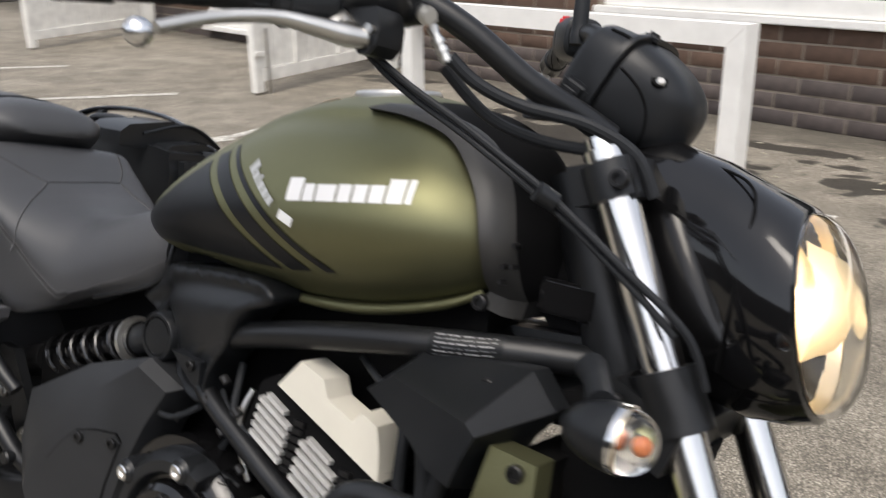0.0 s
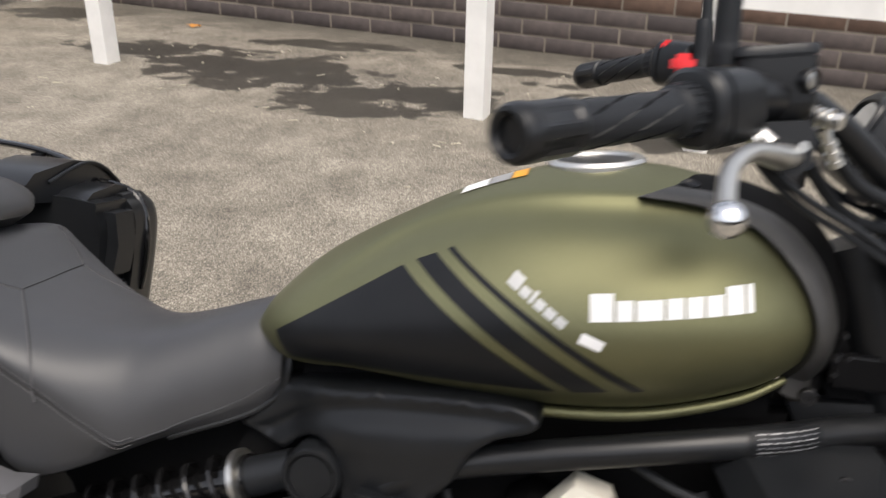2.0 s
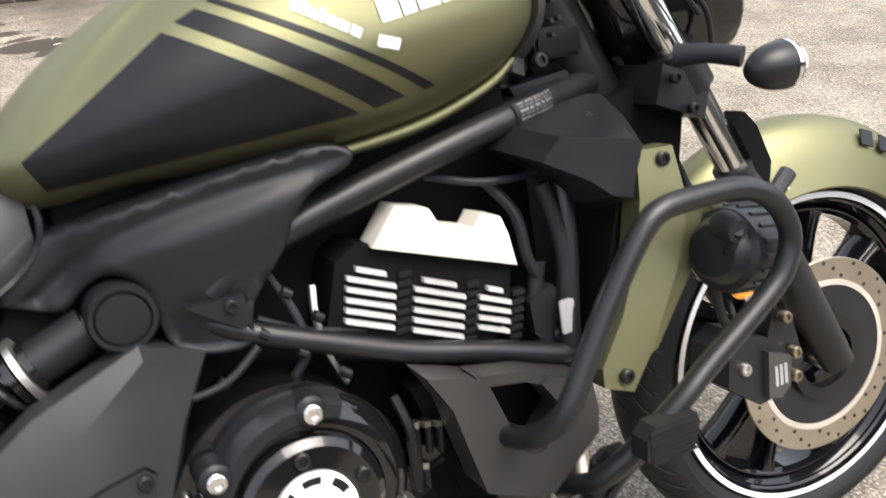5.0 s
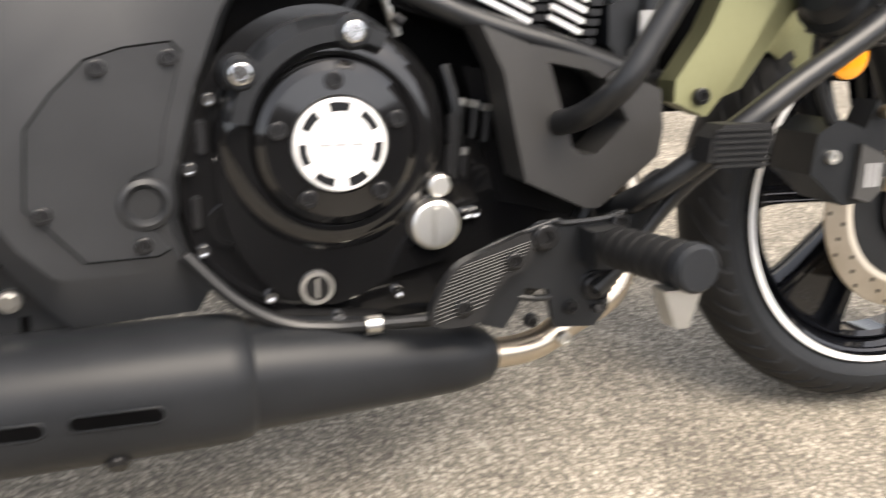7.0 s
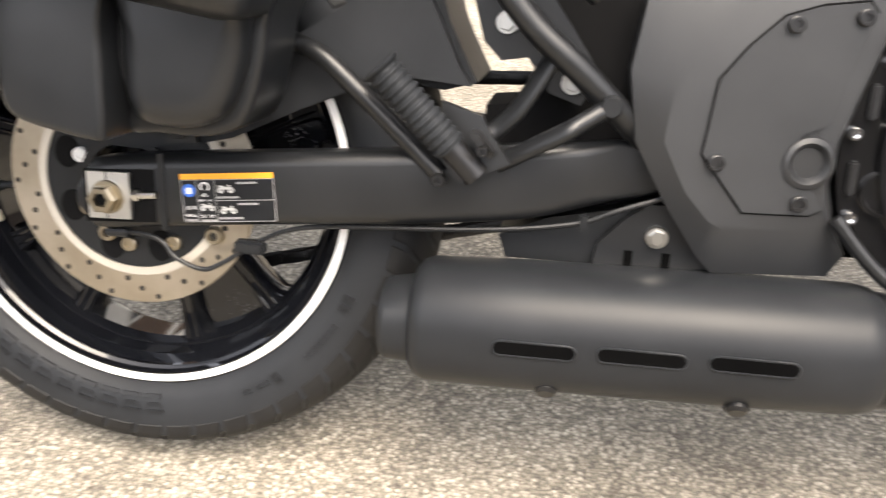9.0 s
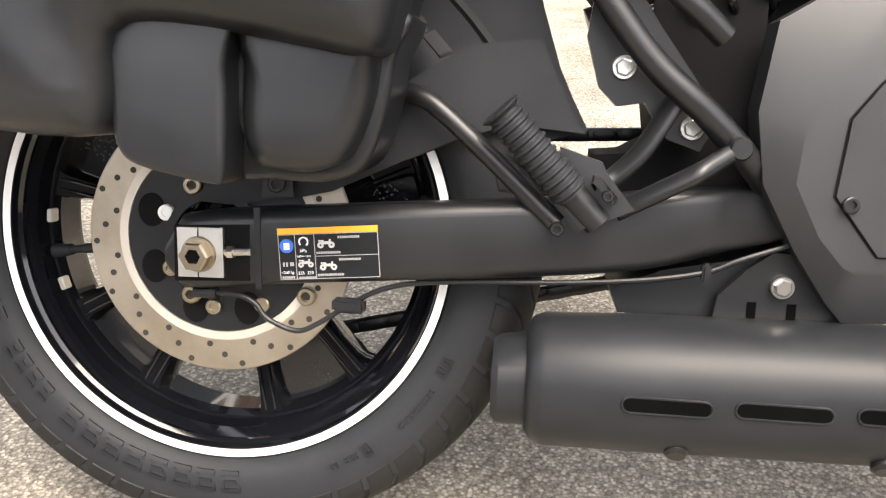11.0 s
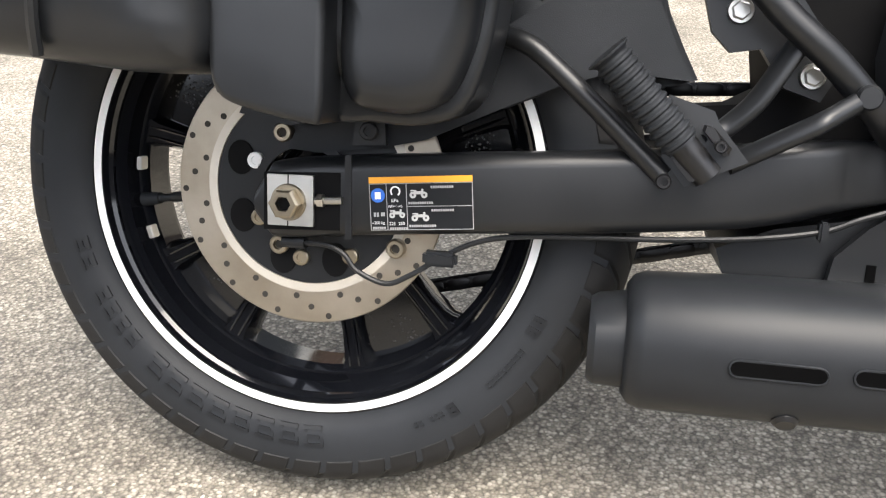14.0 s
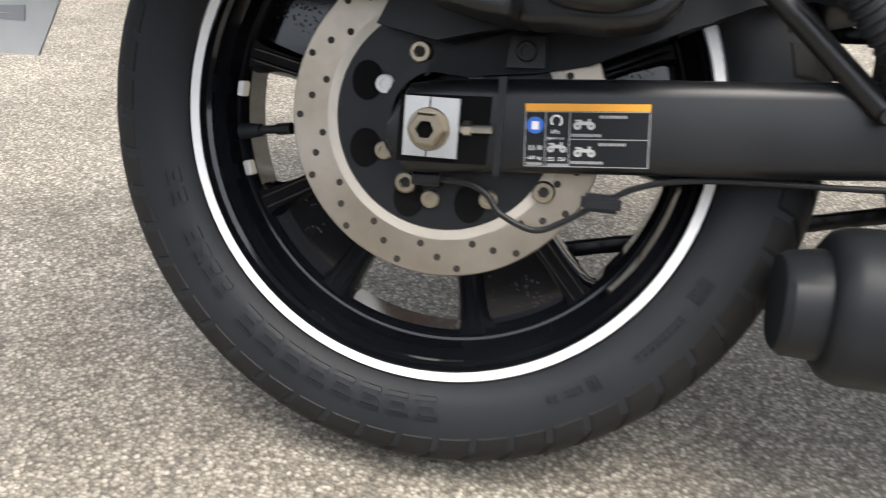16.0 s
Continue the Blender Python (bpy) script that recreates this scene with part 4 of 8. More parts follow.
# ---- caliper carrier arm and mudguard stay
STAY = [(-0.012, 0.352), (-0.006, 0.368), (0.03, 0.380), (0.055, 0.388), (0.12, 0.420), (0.185, 0.470), (0.25, 0.51), (0.315, 0.515), (0.345, 0.452), (0.358, 0.432),
        (0.29, 0.438), (0.24, 0.422), (0.19, 0.400), (0.122, 0.368), (0.08, 0.358), (0.05, 0.354), (0.02, 0.350)]
stay = part("mudguard_stay", prism(STAY, -0.100, -0.080, 0.006, 2), rubber, bike)
part("stay_boss", prism([(0.055, 0.36), (0.058, 0.385), (0.085, 0.387), (0.087, 0.362)], -0.112, -0.104, 0.003), satin_black, stay)
bolt(stay, 0.071, -0.113, 0.374, 0.0085, 0.005, dark_metal)
part("caliper", prism([(-0.05, 0.385), (-0.03, 0.43), (0.03, 0.45), (0.07, 0.42), (0.06, 0.392), (0.0, 0.376)], -0.128, -0.07, 0.008, 3), matte_plastic, bike, "black rear brake caliper")
guard = lathe([(0.332, -0.084), (0.343, -0.076), (0.347, -0.04), (0.348, 0.04), (0.342, 0.075), (0.330, 0.082), (0.326, 0.078), (0.338, 0.06), (0.342, 0.0), (0.338, -0.06), (0.326, -0.078)], 40, REAR, None, True, 22, 118)
part("rear_mudguard", guard, rubber, bike, "black inner mudguard over the rear wheel")

# ---- passenger footrest bracket
SUB = part("subframe_tube", tube([(0.24, -0.14, 0.70), (0.335, -0.140, 0.592), (0.405, -0.140, 0.503), (0.458, -0.138, 0.456), (0.502, -0.122, 0.414), (0.535, -0.085, 0.380), (0.56, -0.060, 0.35)], 0.0125, 14), satin_black, bike, "satin black rear frame tube")
foot = part("footrest_bracket", tube([(0.17, -0.16, 0.470), (0.195, -0.195, 0.466), (0.219, -0.205, 0.456), (0.262, -0.21, 0.420), (0.302, -0.213, 0.384), (0.334, -0.216, 0.355)], 0.0092, 12), satin_black, bike, "satin black tubular footrest bracket")
part("bracket_tube", tube([(0.437, -0.157, 0.476), (0.425, -0.17, 0.455), (0.402, -0.19, 0.418), (0.375, -0.205, 0.392), (0.362, -0.212, 0.385)], 0.0088, 12), satin_black, foot)
part("bracket_tube", tube([(0.487, -0.156, 0.427), (0.455, -0.175, 0.408), (0.42, -0.195, 0.388), (0.385, -0.208, 0.367)], 0.0085, 12), satin_black, foot)
for p in ((0.437, -0.168, 0.476), (0.487, -0.167, 0.427)):
    part("tube_collar", lathe([(0, -0.002), (0.0085, -0.002), (0.0105, 0.001), (0.0105, 0.016)], 18, p), satin_black, foot)
part("bracket_plate", prism([(0.333, 0.424), (0.371, 0.412), (0.376, 0.402), (0.400, 0.372), (0.352, 0.347), (0.331, 0.372)], -0.216, -0.206, 0.002), satin_black, foot)


def ribbed_peg(a, b, r, ribs, parent, name):
    a, b = Vector(a), Vector(b)
    n = ribs * 4
    pts = [a.lerp(b, i / n) for i in range(n + 1)]
    rs = [r * (1.06 if i % 4 in (1, 2) else 0.93) for i in range(n + 1)]
    rs[0], rs[1], rs[2] = r * 1.24, r * 1.2, r * 1.02
    return part(name, tube(pts, rs, 20, 1), rubber, parent, "ribbed black rubber footrest")


ribbed_peg((0.279, -0.246, 0.455), (0.345, -0.236, 0.3845), 0.0158, 13, foot, "peg_rubber")
part("peg_clevis", rod((0.343, -0.234, 0.387), (0.369, -0.230, 0.359), 0.0125, 20, 0.002), dark_metal, foot)
for dx, dz in ((0.0125, 0.0115), (-0.0125, -0.0115)):
    part("clevis_lug", prism([(0.351 + dx, 0.389 + dz), (0.357 + dx, 0.388 + dz), (0.372 + dx, 0.372 + dz), (0.370 + dx, 0.366 + dz), (0.366 + dx, 0.366 + dz), (0.350 + dx, 0.384 + dz)], -0.238, -0.212, 0.0015), dark_metal, foot)
bolt(foot, 0.334, -0.225, 0.352, 0.0065, 0.006, dark_metal)
bolt(foot, 0.375, -0.246, 0.385, 0.005, 0.005, dark_metal)

# the bracket leans in towards the wheel away from its fixings on the frame tube
for ob in (foot, *foot.children):
    for v in ob.data.vertices:
        k = min(1.0, max(0.0, (0.452 - v.co.x) / 0.07))
        v.co += Vector((0.0015 + 0.001 * k, 0.018 + 0.064 * k, -0.001 + -0.002 * k))

# ---- frame plates near the shock's foot
plate = part("frame_plate", prism([(0.355, 0.52), (0.368, 0.475), (0.385, 0.458), (0.41, 0.462), (0.432, 0.43), (0.462, 0.42), (0.478, 0.45), (0.45, 0.49), (0.42, 0.53), (0.40, 0.56), (0.36, 0.56)], -0.10, -0.085, 0.004), satin_black, bike)
for x, z in ((0.389, 0.493), (0.453, 0.441)):
    bolt(plate, x, -0.103, z, 0.0105, 0.006, steel)
bracket = part("muffler_bracket", prism([(0.484, 0.255), (0.489, 0.288), (0.514, 0.315), (0.536, 0.331), (0.575, 0.330), (0.60, 0.30), (0.60, 0.255)], -0.104, -0.094, 0.003), satin_black, bike)
bolt(bracket, 0.545, -0.106, 0.300, 0.0105, 0.007, steel)
for x in (0.520, 0.556):
    part("bracket_slot", box(x - 0.004, x + 0.004, -0.1055, -0.1035, 0.262, 0.284, 0.0), void_black, bracket)
part("mudguard_flap", prism([(0.20, 0.60), (0.30, 0.60), (0.315, 0.545), (0.333, 0.491), (0.345, 0.466), (0.362, 0.434), (0.33, 0.425), (0.285, 0.432), (0.24, 0.42), (0.19, 0.399), (0.19, 0.45)], -0.080, 0.078, 0.010, 3), rubber, bike)
part("chain_shield", prism([(0.392, 0.285), (0.40, 0.262), (0.52, 0.262), (0.56, 0.30), (0.56, 0.335), (0.50, 0.318), (0.44, 0.306)], -0.085, 0.03, 0.006), matte_plastic, bike, "black guard beside the lower chain run")
# filler blocks inside the frame; near-black colour stands for its shaded depth
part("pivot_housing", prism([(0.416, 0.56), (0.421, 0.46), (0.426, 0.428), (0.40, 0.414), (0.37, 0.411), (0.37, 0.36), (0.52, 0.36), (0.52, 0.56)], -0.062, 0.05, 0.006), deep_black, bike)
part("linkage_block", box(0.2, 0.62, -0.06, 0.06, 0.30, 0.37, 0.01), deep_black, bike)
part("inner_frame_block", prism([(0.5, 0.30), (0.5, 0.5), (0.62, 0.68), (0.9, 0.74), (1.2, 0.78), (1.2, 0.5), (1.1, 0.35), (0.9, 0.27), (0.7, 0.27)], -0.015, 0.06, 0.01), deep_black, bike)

# ---- exhaust
def oval_body(rows, n=40):
    """A lofted can along x; rows: x, centre y, centre z, half width, half height."""
    rings = []
    for x, cy, cz, a, b in rows:
        ring = []
        for k in range(n):
            t = 2 * math.pi * k / n
            c, s = math.cos(t), math.sin(t)
            ring.append(Vector((x, cy + a * math.copysign(abs(c) ** 0.86, c), cz + b * math.copysign(abs(s) ** 0.86, s))))
        rings.append(ring)
    return loft(rings)


muffler = part("muffler", oval_body([(0.312, -0.172, 0.222, 0.052, 0.048), (0.318, -0.172, 0.222, 0.060, 0.056), (0.328, -0.172, 0.222, 0.064, 0.060), (0.42, -0.172, 0.224, 0.066, 0.0615),
                                     (0.60, -0.172, 0.227, 0.066, 0.0615), (0.725, -0.170, 0.228, 0.064, 0.060), (0.742, -0.170, 0.228, 0.061, 0.057), (0.748, -0.170, 0.228, 0.055, 0.051)]), exhaust_black, bike, "matt black exhaust silencer", 40)
part("end_cap", oval_body([(0.282, -0.172, 0.219, 0.030, 0.027), (0.281, -0.172, 0.219, 0.040, 0.036), (0.287, -0.172, 0.219, 0.045, 0.040), (0.316, -0.172, 0.221, 0.047, 0.043)]), exhaust_black, muffler)
part("front_can", oval_body([(0.744, -0.168, 0.228, 0.057, 0.053), (0.80, -0.166, 0.227, 0.055, 0.050), (0.88, -0.163, 0.224, 0.050, 0.044), (0.955, -0.163, 0.221, 0.044, 0.036), (0.988, -0.166, 0.221, 0.036, 0.028), (0.999, -0.168, 0.221, 0.022, 0.018)]), exhaust_black, muffler, "", 40)
for i, (x0, x1) in enumerate(((0.395, 0.471), (0.490, 0.570), (0.589, 0.667))):
    zc = 0.224 + (x0 - 0.402) * 0.02
    pts = []
    for sgn in (1, -1):
        for k in range(7):
            t = radians(90 - 30 * k) if sgn == 1 else radians(-90 - 30 * k)
            cx = x1 - 0.007 if sgn == 1 else x0 + 0.007
            pts.append((cx + 0.007 * math.cos(t), zc + 0.0068 * math.sin(t)))
    part("heat_slot", prism(pts, -0.2395, -0.2360, 0.0), void_black, muffler)
    part("slot_lip", tube([(p[0], -0.2388, p[1]) for p in pts], 0.0012, 6, 1, True), exhaust_black, muffler)
for x in (0.447, 0.623):
    bm = lathe([(0, -0.005), (0.008, -0.005), (0.011, -0.002), (0.011, 0.004)], 18, (0, 0, 0))
    for v in bm.verts:
        v.co = Vector((x, -0.218, 0.1765)) + Matrix.Rotation(radians(42), 4, "X") @ v.co
    part("shield_bolt", bm, dark_metal, muffler)
muffler.location = (0.004, 0.046, -0.0165)
part("header_pipe", tube([(0.955, -0.119, 0.204), (1.02, -0.118, 0.201), (1.06, -0.114, 0.206), (1.10, -0.10, 0.220), (1.16, -0.09, 0.25), (1.2, -0.05, 0.32), (1.19, -0.03, 0.42)], 0.0165, 16), plain("heat_tinted_pipe", (0.5, 0.44, 0.36), 0.3, metal=1.0), bike, "heat-tinted steel exhaust pipe")
bolt(bike, 1.083, -0.128, 0.212, 0.008, 0.006, steel, name="pipe_bolt")

# ---- black side panel below the shock
PANEL = [(0.503, 0.458), (0.513, 0.395), (0.546, 0.338), (0.580, 0.290), (0.597, 0.272), (0.708, 0.272), (0.722, 0.294), (0.706, 0.325), (0.696, 0.362), (0.701, 0.403), (0.726, 0.487), (0.750, 0.548), (0.782, 0.607), (0.722, 0.634), (0.620, 0.600), (0.514, 0.535)]
PANEL_FACE = [(0.541, 0.446), (0.537, 0.398), (0.562, 0.352), (0.586, 0.326), (0.600, 0.319), (0.690, 0.320), (0.698, 0.324), (0.694, 0.334), (0.687, 0.362), (0.692, 0.405), (0.717, 0.487), (0.742, 0.548), (0.772, 0.602), (0.722, 0.624), (0.650, 0.572), (0.562, 0.484)]
panel = part("frame_cover", raised(PANEL, PANEL_FACE, -0.070, -0.113, -0.131, 0.006, 3), grey_plastic, bike, "matt black plastic frame cover", 24)
INSET = [(0.577, 0.455), (0.600, 0.485), (0.628, 0.512), (0.66, 0.522), (0.700, 0.527), (0.709, 0.517), (0.690, 0.455), (0.683, 0.418), (0.660, 0.410), (0.645, 0.388), (0.655, 0.366), (0.677, 0.356), (0.688, 0.340), (0.676, 0.334), (0.614, 0.335), (0.570, 0.388)]
# a black sheet under the plate; its rim paints the groove's dark line
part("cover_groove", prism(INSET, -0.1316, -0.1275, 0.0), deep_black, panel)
cx = sum(p[0] for p in INSET) / len(INSET)
cz = sum(p[1] for p in INSET) / len(INSET)
part("cover_plate", prism([(cx + (x - cx) * 0.972, cz + (z - cz) * 0.978) for x, z in INSET], -0.1338, -0.125, 0.0022, 3), grey_plastic, panel)
part("cover_boss", lathe([(0.0, -0.1275), (0.0125, -0.128), (0.0150, -0.1335), (0.0190, -0.1375), (0.0235, -0.1355), (0.0265, -0.128)], 40, (0.668, 0, 0.384)), grey_plastic, panel)
for x, z in ((0.638, 0.504), (0.697, 0.512), (0.585, 0.382), (0.664, 0.347)):
    bolt(panel, x, -0.1360, z, 0.0075, 0.003, dark_metal)
# the cover stands out more towards the rear
for ob in (panel, *panel.children):
    for v in ob.data.vertices:
        v.co.y += (v.co.x - 0.62) * 0.18

# ---- engine
def round_plate(outline, y0, y1, w, seg=4):
    return prism([(p.x, p.z) for p in glide([(x, 0, z) for x, z in outline], 5, True)], y0, y1, w, seg)


case = part("crankcase", round_plate([(0.698, 0.41), (0.718, 0.478), (0.752, 0.528), (0.805, 0.556), (0.87, 0.552), (0.925, 0.505), (0.950, 0.43), (0.992, 0.365), (1.004, 0.31), (0.965, 0.268), (0.904, 0.260), (0.84, 0.246), (0.772, 0.268), (0.712, 0.325)], -0.105, 0.0, 0.008), gloss_black, bike, "gloss black crankcase cover", 24)
part("crankcase_step", round_plate([(0.732, 0.41), (0.746, 0.465), (0.785, 0.520), (0.84, 0.538), (0.90, 0.508), (0.932, 0.45), (0.945, 0.395), (0.968, 0.350), (0.958, 0.312), (0.90, 0.296), (0.84, 0.272), (0.78, 0.290), (0.742, 0.345)], -0.116, -0.10, 0.010), gloss_black, case, "", 24)
part("clutch_shoulder", lathe([(0.080, -0.125), (0.088, -0.126), (0.100, -0.121), (0.110, -0.112), (0.114, -0.104)], 72, (0.842, 0.0, 0.433)), gloss_black, case)
part("case_web", tube([(0.925, -0.112, 0.388), (0.895, -0.116, 0.372), (0.870, -0.118, 0.352)], [0.006, 0.005, 0.004], 10, 4), gloss_black, case)
CL = (0.842, 0.0, 0.433)
clutch = part("clutch_cover", lathe([(0.0, -0.140), (0.044, -0.140), (0.046, -0.144), (0.068, -0.142), (0.0755, -0.136), (0.079, -0.124), (0.081, -0.112)], 72, CL), gloss_black, bike, "gloss black round clutch cover")
part("clutch_rim", lathe([(0.079, -0.118), (0.0835, -0.121), (0.086, -0.116), (0.088, -0.108)], 72, CL), dark_metal, clutch)
badge = part("clutch_badge", lathe([(0.0, -0.1475), (0.041, -0.1475), (0.0432, -0.146), (0.0432, -0.139)], 64, CL), white_decal, bike, "brushed silver round badge")
for k in range(7):
    a = 2 * math.pi * (k + 0.75) / 7
    rows = []
    for i in range(6):
        t = a - 0.27 + 0.54 * i / 5
        rows.append([Vector((CL[0] + r * math.cos(t), y, CL[2] + r * math.sin(t))) for r, y in ((0.0310, -0.1479), (0.0395, -0.1479), (0.0395, -0.1472), (0.0310, -0.1472))])
    part("badge_dash", loft(rows), black_decal, badge)
for k in range(3):
    x = CL[0] - 0.021 + k * 0.015
    part("badge_bar", box(x, x + 0.0125, -0.1480, -0.1473, CL[2] - 0.001, CL[2] + 0.0016, 0.0), grey_decal, badge)
for k in range(5):
    a = radians(90 + 72 * k + 4)
    bolt(clutch, CL[0] + 0.0585 * math.cos(a), -0.1435, CL[2] + 0.0585 * math.sin(a), 0.0085, 0.004, dark_metal)
arch = []
for i in range(19):
    a = radians(168 - 100 * i / 18)
    fat = 1.0 - 0.25 * abs(i - 9) / 9
    arch.append([Vector((CL[0] + 0.008 + r * math.cos(a), y, CL[2] + r * math.sin(a))) for r, y in ((0.084, -0.105), (0.087, -0.128), (0.093, -0.138 * 1.0), (0.107 * 1.0, -0.138), (0.092 + 0.026 * fat, -0.126), (0.094 + 0.027 * fat, -0.10))])
top = part("generator_arch", loft(arch), matte_plastic, bike, "satin black arched engine cover")
for x, z in ((0.756, 0.498), (0.858, 0.534)):
    part("bolt_boss", lathe([(0.0, -0.1405), (0.013, -0.1405), (0.0165, -0.137), (0.018, -0.11)], 24, (x, 0, z)), matte_plastic, top)
    bolt(top, x, -0.142, z, 0.0098, 0.004, chrome)
for x, z in ((0.708, 0.411), (0.729, 0.474), (0.716, 0.333), (0.776, 0.283), (0.842, 0.255), (0.904, 0.276), (0.957, 0.279), (0.937, 0.421), (0.916, 0.493), (0.977, 0.352), (0.986, 0.353)):
    bolt(case, x, -0.1075, z, 0.0062, 0.007, chrome)
for x, z in ((0.72, 0.44), (0.712, 0.37), (0.96, 0.41), (0.962, 0.44)):
    part("case_rib", box(x - 0.004, x + 0.004, -0.112, -0.103, z - 0.016, z + 0.016, 0.002), dark_metal, case)
filler = part("oil_filler_cap", lathe([(0.0, -0.134), (0.0215, -0.134), (0.0245, -0.132), (0.0255, -0.126), (0.0255, -0.105)], 36, (0.938, 0, 0.348)), alloy, bike, "cast alloy oil filler cap")
part("cap_grip", box(0.9345, 0.9415, -0.139, -0.133, 0.328, 0.368, 0.002), alloy, filler)
part("timing_plug", lathe([(0.0, -0.128), (0.0085, -0.128), (0.0112, -0.126), (0.0115, -0.105)], 24, (0.944, 0, 0.386)), alloy, bike)
sight = part("sight_glass", lathe([(0.0, -0.119), (0.0125, -0.119), (0.0125, -0.122), (0.0165, -0.122), (0.0175, -0.10)], 30, (0.820, 0, 0.291)), alloy, bike, "oil sight glass with a metal rim")
part("oil_window", lathe([(0.0, -0.1205), (0.0123, -0.1205)], 24, (0.820, 0, 0.291)), dark_metal, sight)
part("oil_level", box(0.8185, 0.8215, -0.1235, -0.120, 0.281, 0.301, 0.0008), alloy, sight)
part("crank_plug", lathe([(0.0, -0.108), (0.016, -0.109), (0.0175, -0.112), (0.021, -0.112), (0.022, -0.10)], 28, (0.742, 0, 0.357)), gloss_black, bike)
part("water_pipe", tube([(0.698, -0.125, 0.335), (0.74, -0.132, 0.29), (0.785, -0.135, 0.263), (0.83, -0.14, 0.256), (0.87, -0.15, 0.258), (0.925, -0.165, 0.262)], 0.0066, 10), satin_black, bike, "black brake hose under the crankcase")
part("hose_clip", lathe([(0.008, -0.007), (0.0098, -0.007), (0.0098, 0.007), (0.008, 0.007)], 16, (0.868, -0.149, 0.2575), Matrix.Rotation(radians(90), 4, "Z"), True), steel, bike)

# cylinders with machined fins, and the pale cover above them
cyl = part("cylinder_block", prism([(0.925, 0.66), (0.95, 0.675), (1.125, 0.615), (1.115, 0.555), (1.08, 0.51), (0.90, 0.56), (0.905, 0.60)], -0.088, -0.02, 0.005), deep_black, bike, "black finned cylinder block")
FU, FV = Vector((0.915, 0, -0.40)).normalized(), Vector((-0.22, 0, -0.975)).normalized()
for u0, u1, v0, rows in ((0.0, 0.052, 0.0, 6), (0.078, 0.136, 0.0, 6), (0.158, 0.195, -0.002, 5)):
    for j in range(rows):
        o = Vector((0.938, -0.092, 0.652)) + FV * (v0 + j * 0.0112)
        a, b = o + FU * (u0 - (0.004 if j else -0.006)), o + FU * (u1 if j else u1 - 0.012)
        bm = bmesh.new()
        h = FV * 0.0026
        vs = [bm.verts.new(p + Vector((0, y, 0))) for y in (-0.004, 0.02) for p in (a - h, b - h, b + h, a + h)]
        for f in ((0, 1, 2, 3), (7, 6, 5, 4), (0, 4, 5, 1), (1, 5, 6, 2), (2, 6, 7, 3), (3, 7, 4, 0)):
            bm.faces.new([vs[i] for i in f])
        part("fin", bm, machined, cyl)
for u0 in (0.055, 0.138, 0.198):
    for j in range(7):
        o = Vector((0.938, -0.09, 0.652)) + FV * (j * 0.0102) + FU * u0
        part("fin_block", box(o.x, o.x + 0.016, -0.093, -0.08, o.z - 0.0035, o.z + 0.0035, 0.001), dark_metal, cyl)
COVER = [(0.963, 0.668), (0.995, 0.705), (1.032, 0.694), (1.041, 0.674), (1.08, 0.661), (1.091, 0.674), (1.114, 0.666), (1.121, 0.644), (1.126, 0.607)]
part("cylinder_cover", prism(COVER, -0.100, -0.060, 0.004, 3), silver_paint, bike, "pale silver cylinder cover plate")

# ---- frame tubes
part("upper_frame_tube", tube([(0.80, -0.075, 0.660), (0.84, -0.083, 0.690), (0.885, -0.086, 0.706), (0.96, -0.088, 0.726), (1.03, -0.088, 0.742), (1.10, -0.083, 0.756), (1.18, -0.066, 0.768), (1.245, -0.032, 0.773), (1.31, -0.005, 0.777)], 0.0165, 18), satin_black, bike, "satin black upper frame tube")
part("upper_frame_tube_far", tube([(0.80, 0.10, 0.655), (0.90, 0.112, 0.717), (1.16, 0.095, 0.765), (1.34, 0.04, 0.78)], 0.0165, 14), satin_black, bike)
part("side_frame_tube", tube([(0.79, -0.070, 0.632), (0.833, -0.083, 0.610), (0.903, -0.089, 0.580), (0.989, -0.095, 0.545), (1.09, -0.101, 0.515), (1.165, -0.104, 0.490), (1.20, -0.10, 0.48)], 0.0130, 16), satin_black, bike, "satin black lower frame tube")
part("down_tube", tube([(1.21, -0.06, 0.76), (1.20, -0.09, 0.65), (1.185, -0.10, 0.55), (1.17, -0.10, 0.44), (1.12, -0.09, 0.33)], 0.014, 14), satin_black, bike)
part("coolant_hose", tube([(1.17, -0.098, 0.69), (1.185, -0.10, 0.62), (1.185, -0.10, 0.54), (1.175, -0.10, 0.48)], 0.0095, 12), rubber, bike)
part("hose_label", box(1.165, 1.185, -0.114, -0.110, 0.515, 0.555, 0.001), grey_decal, bike)
LABEL_A, LABEL_B = Vector((1.156, -0.0905, 0.7655)), Vector((1.226, -0.060, 0.7725))


def on_frame_label(u0, u1, v0, v1, lift):
    """A patch bent round the frame tube; u along it, v from its upper to its lower edge."""
    bm = bmesh.new()
    d = (LABEL_B - LABEL_A).normalized()
    out = d.cross(Vector((0, 0, 1))).normalized()
    grid = []
    for i in range(9):
        a = radians(58 - 104 * (v0 + (v1 - v0) * i / 8))
        n = out * math.cos(a) + Vector((0, 0, 1)) * math.sin(a)
        grid.append([bm.verts.new(LABEL_A.lerp(LABEL_B, u) + out * (0.0165 * u * (1 - u) - 0.0165) + n * (0.0176 + lift)) for u in (u0 + (u1 - u0) * k / 6 for k in range(7))])
    for p, q in zip(grid, grid[1:]):
        for k in range(6):
            bm.faces.new((p[k], p[k + 1], q[k + 1], q[k]))
    return bm


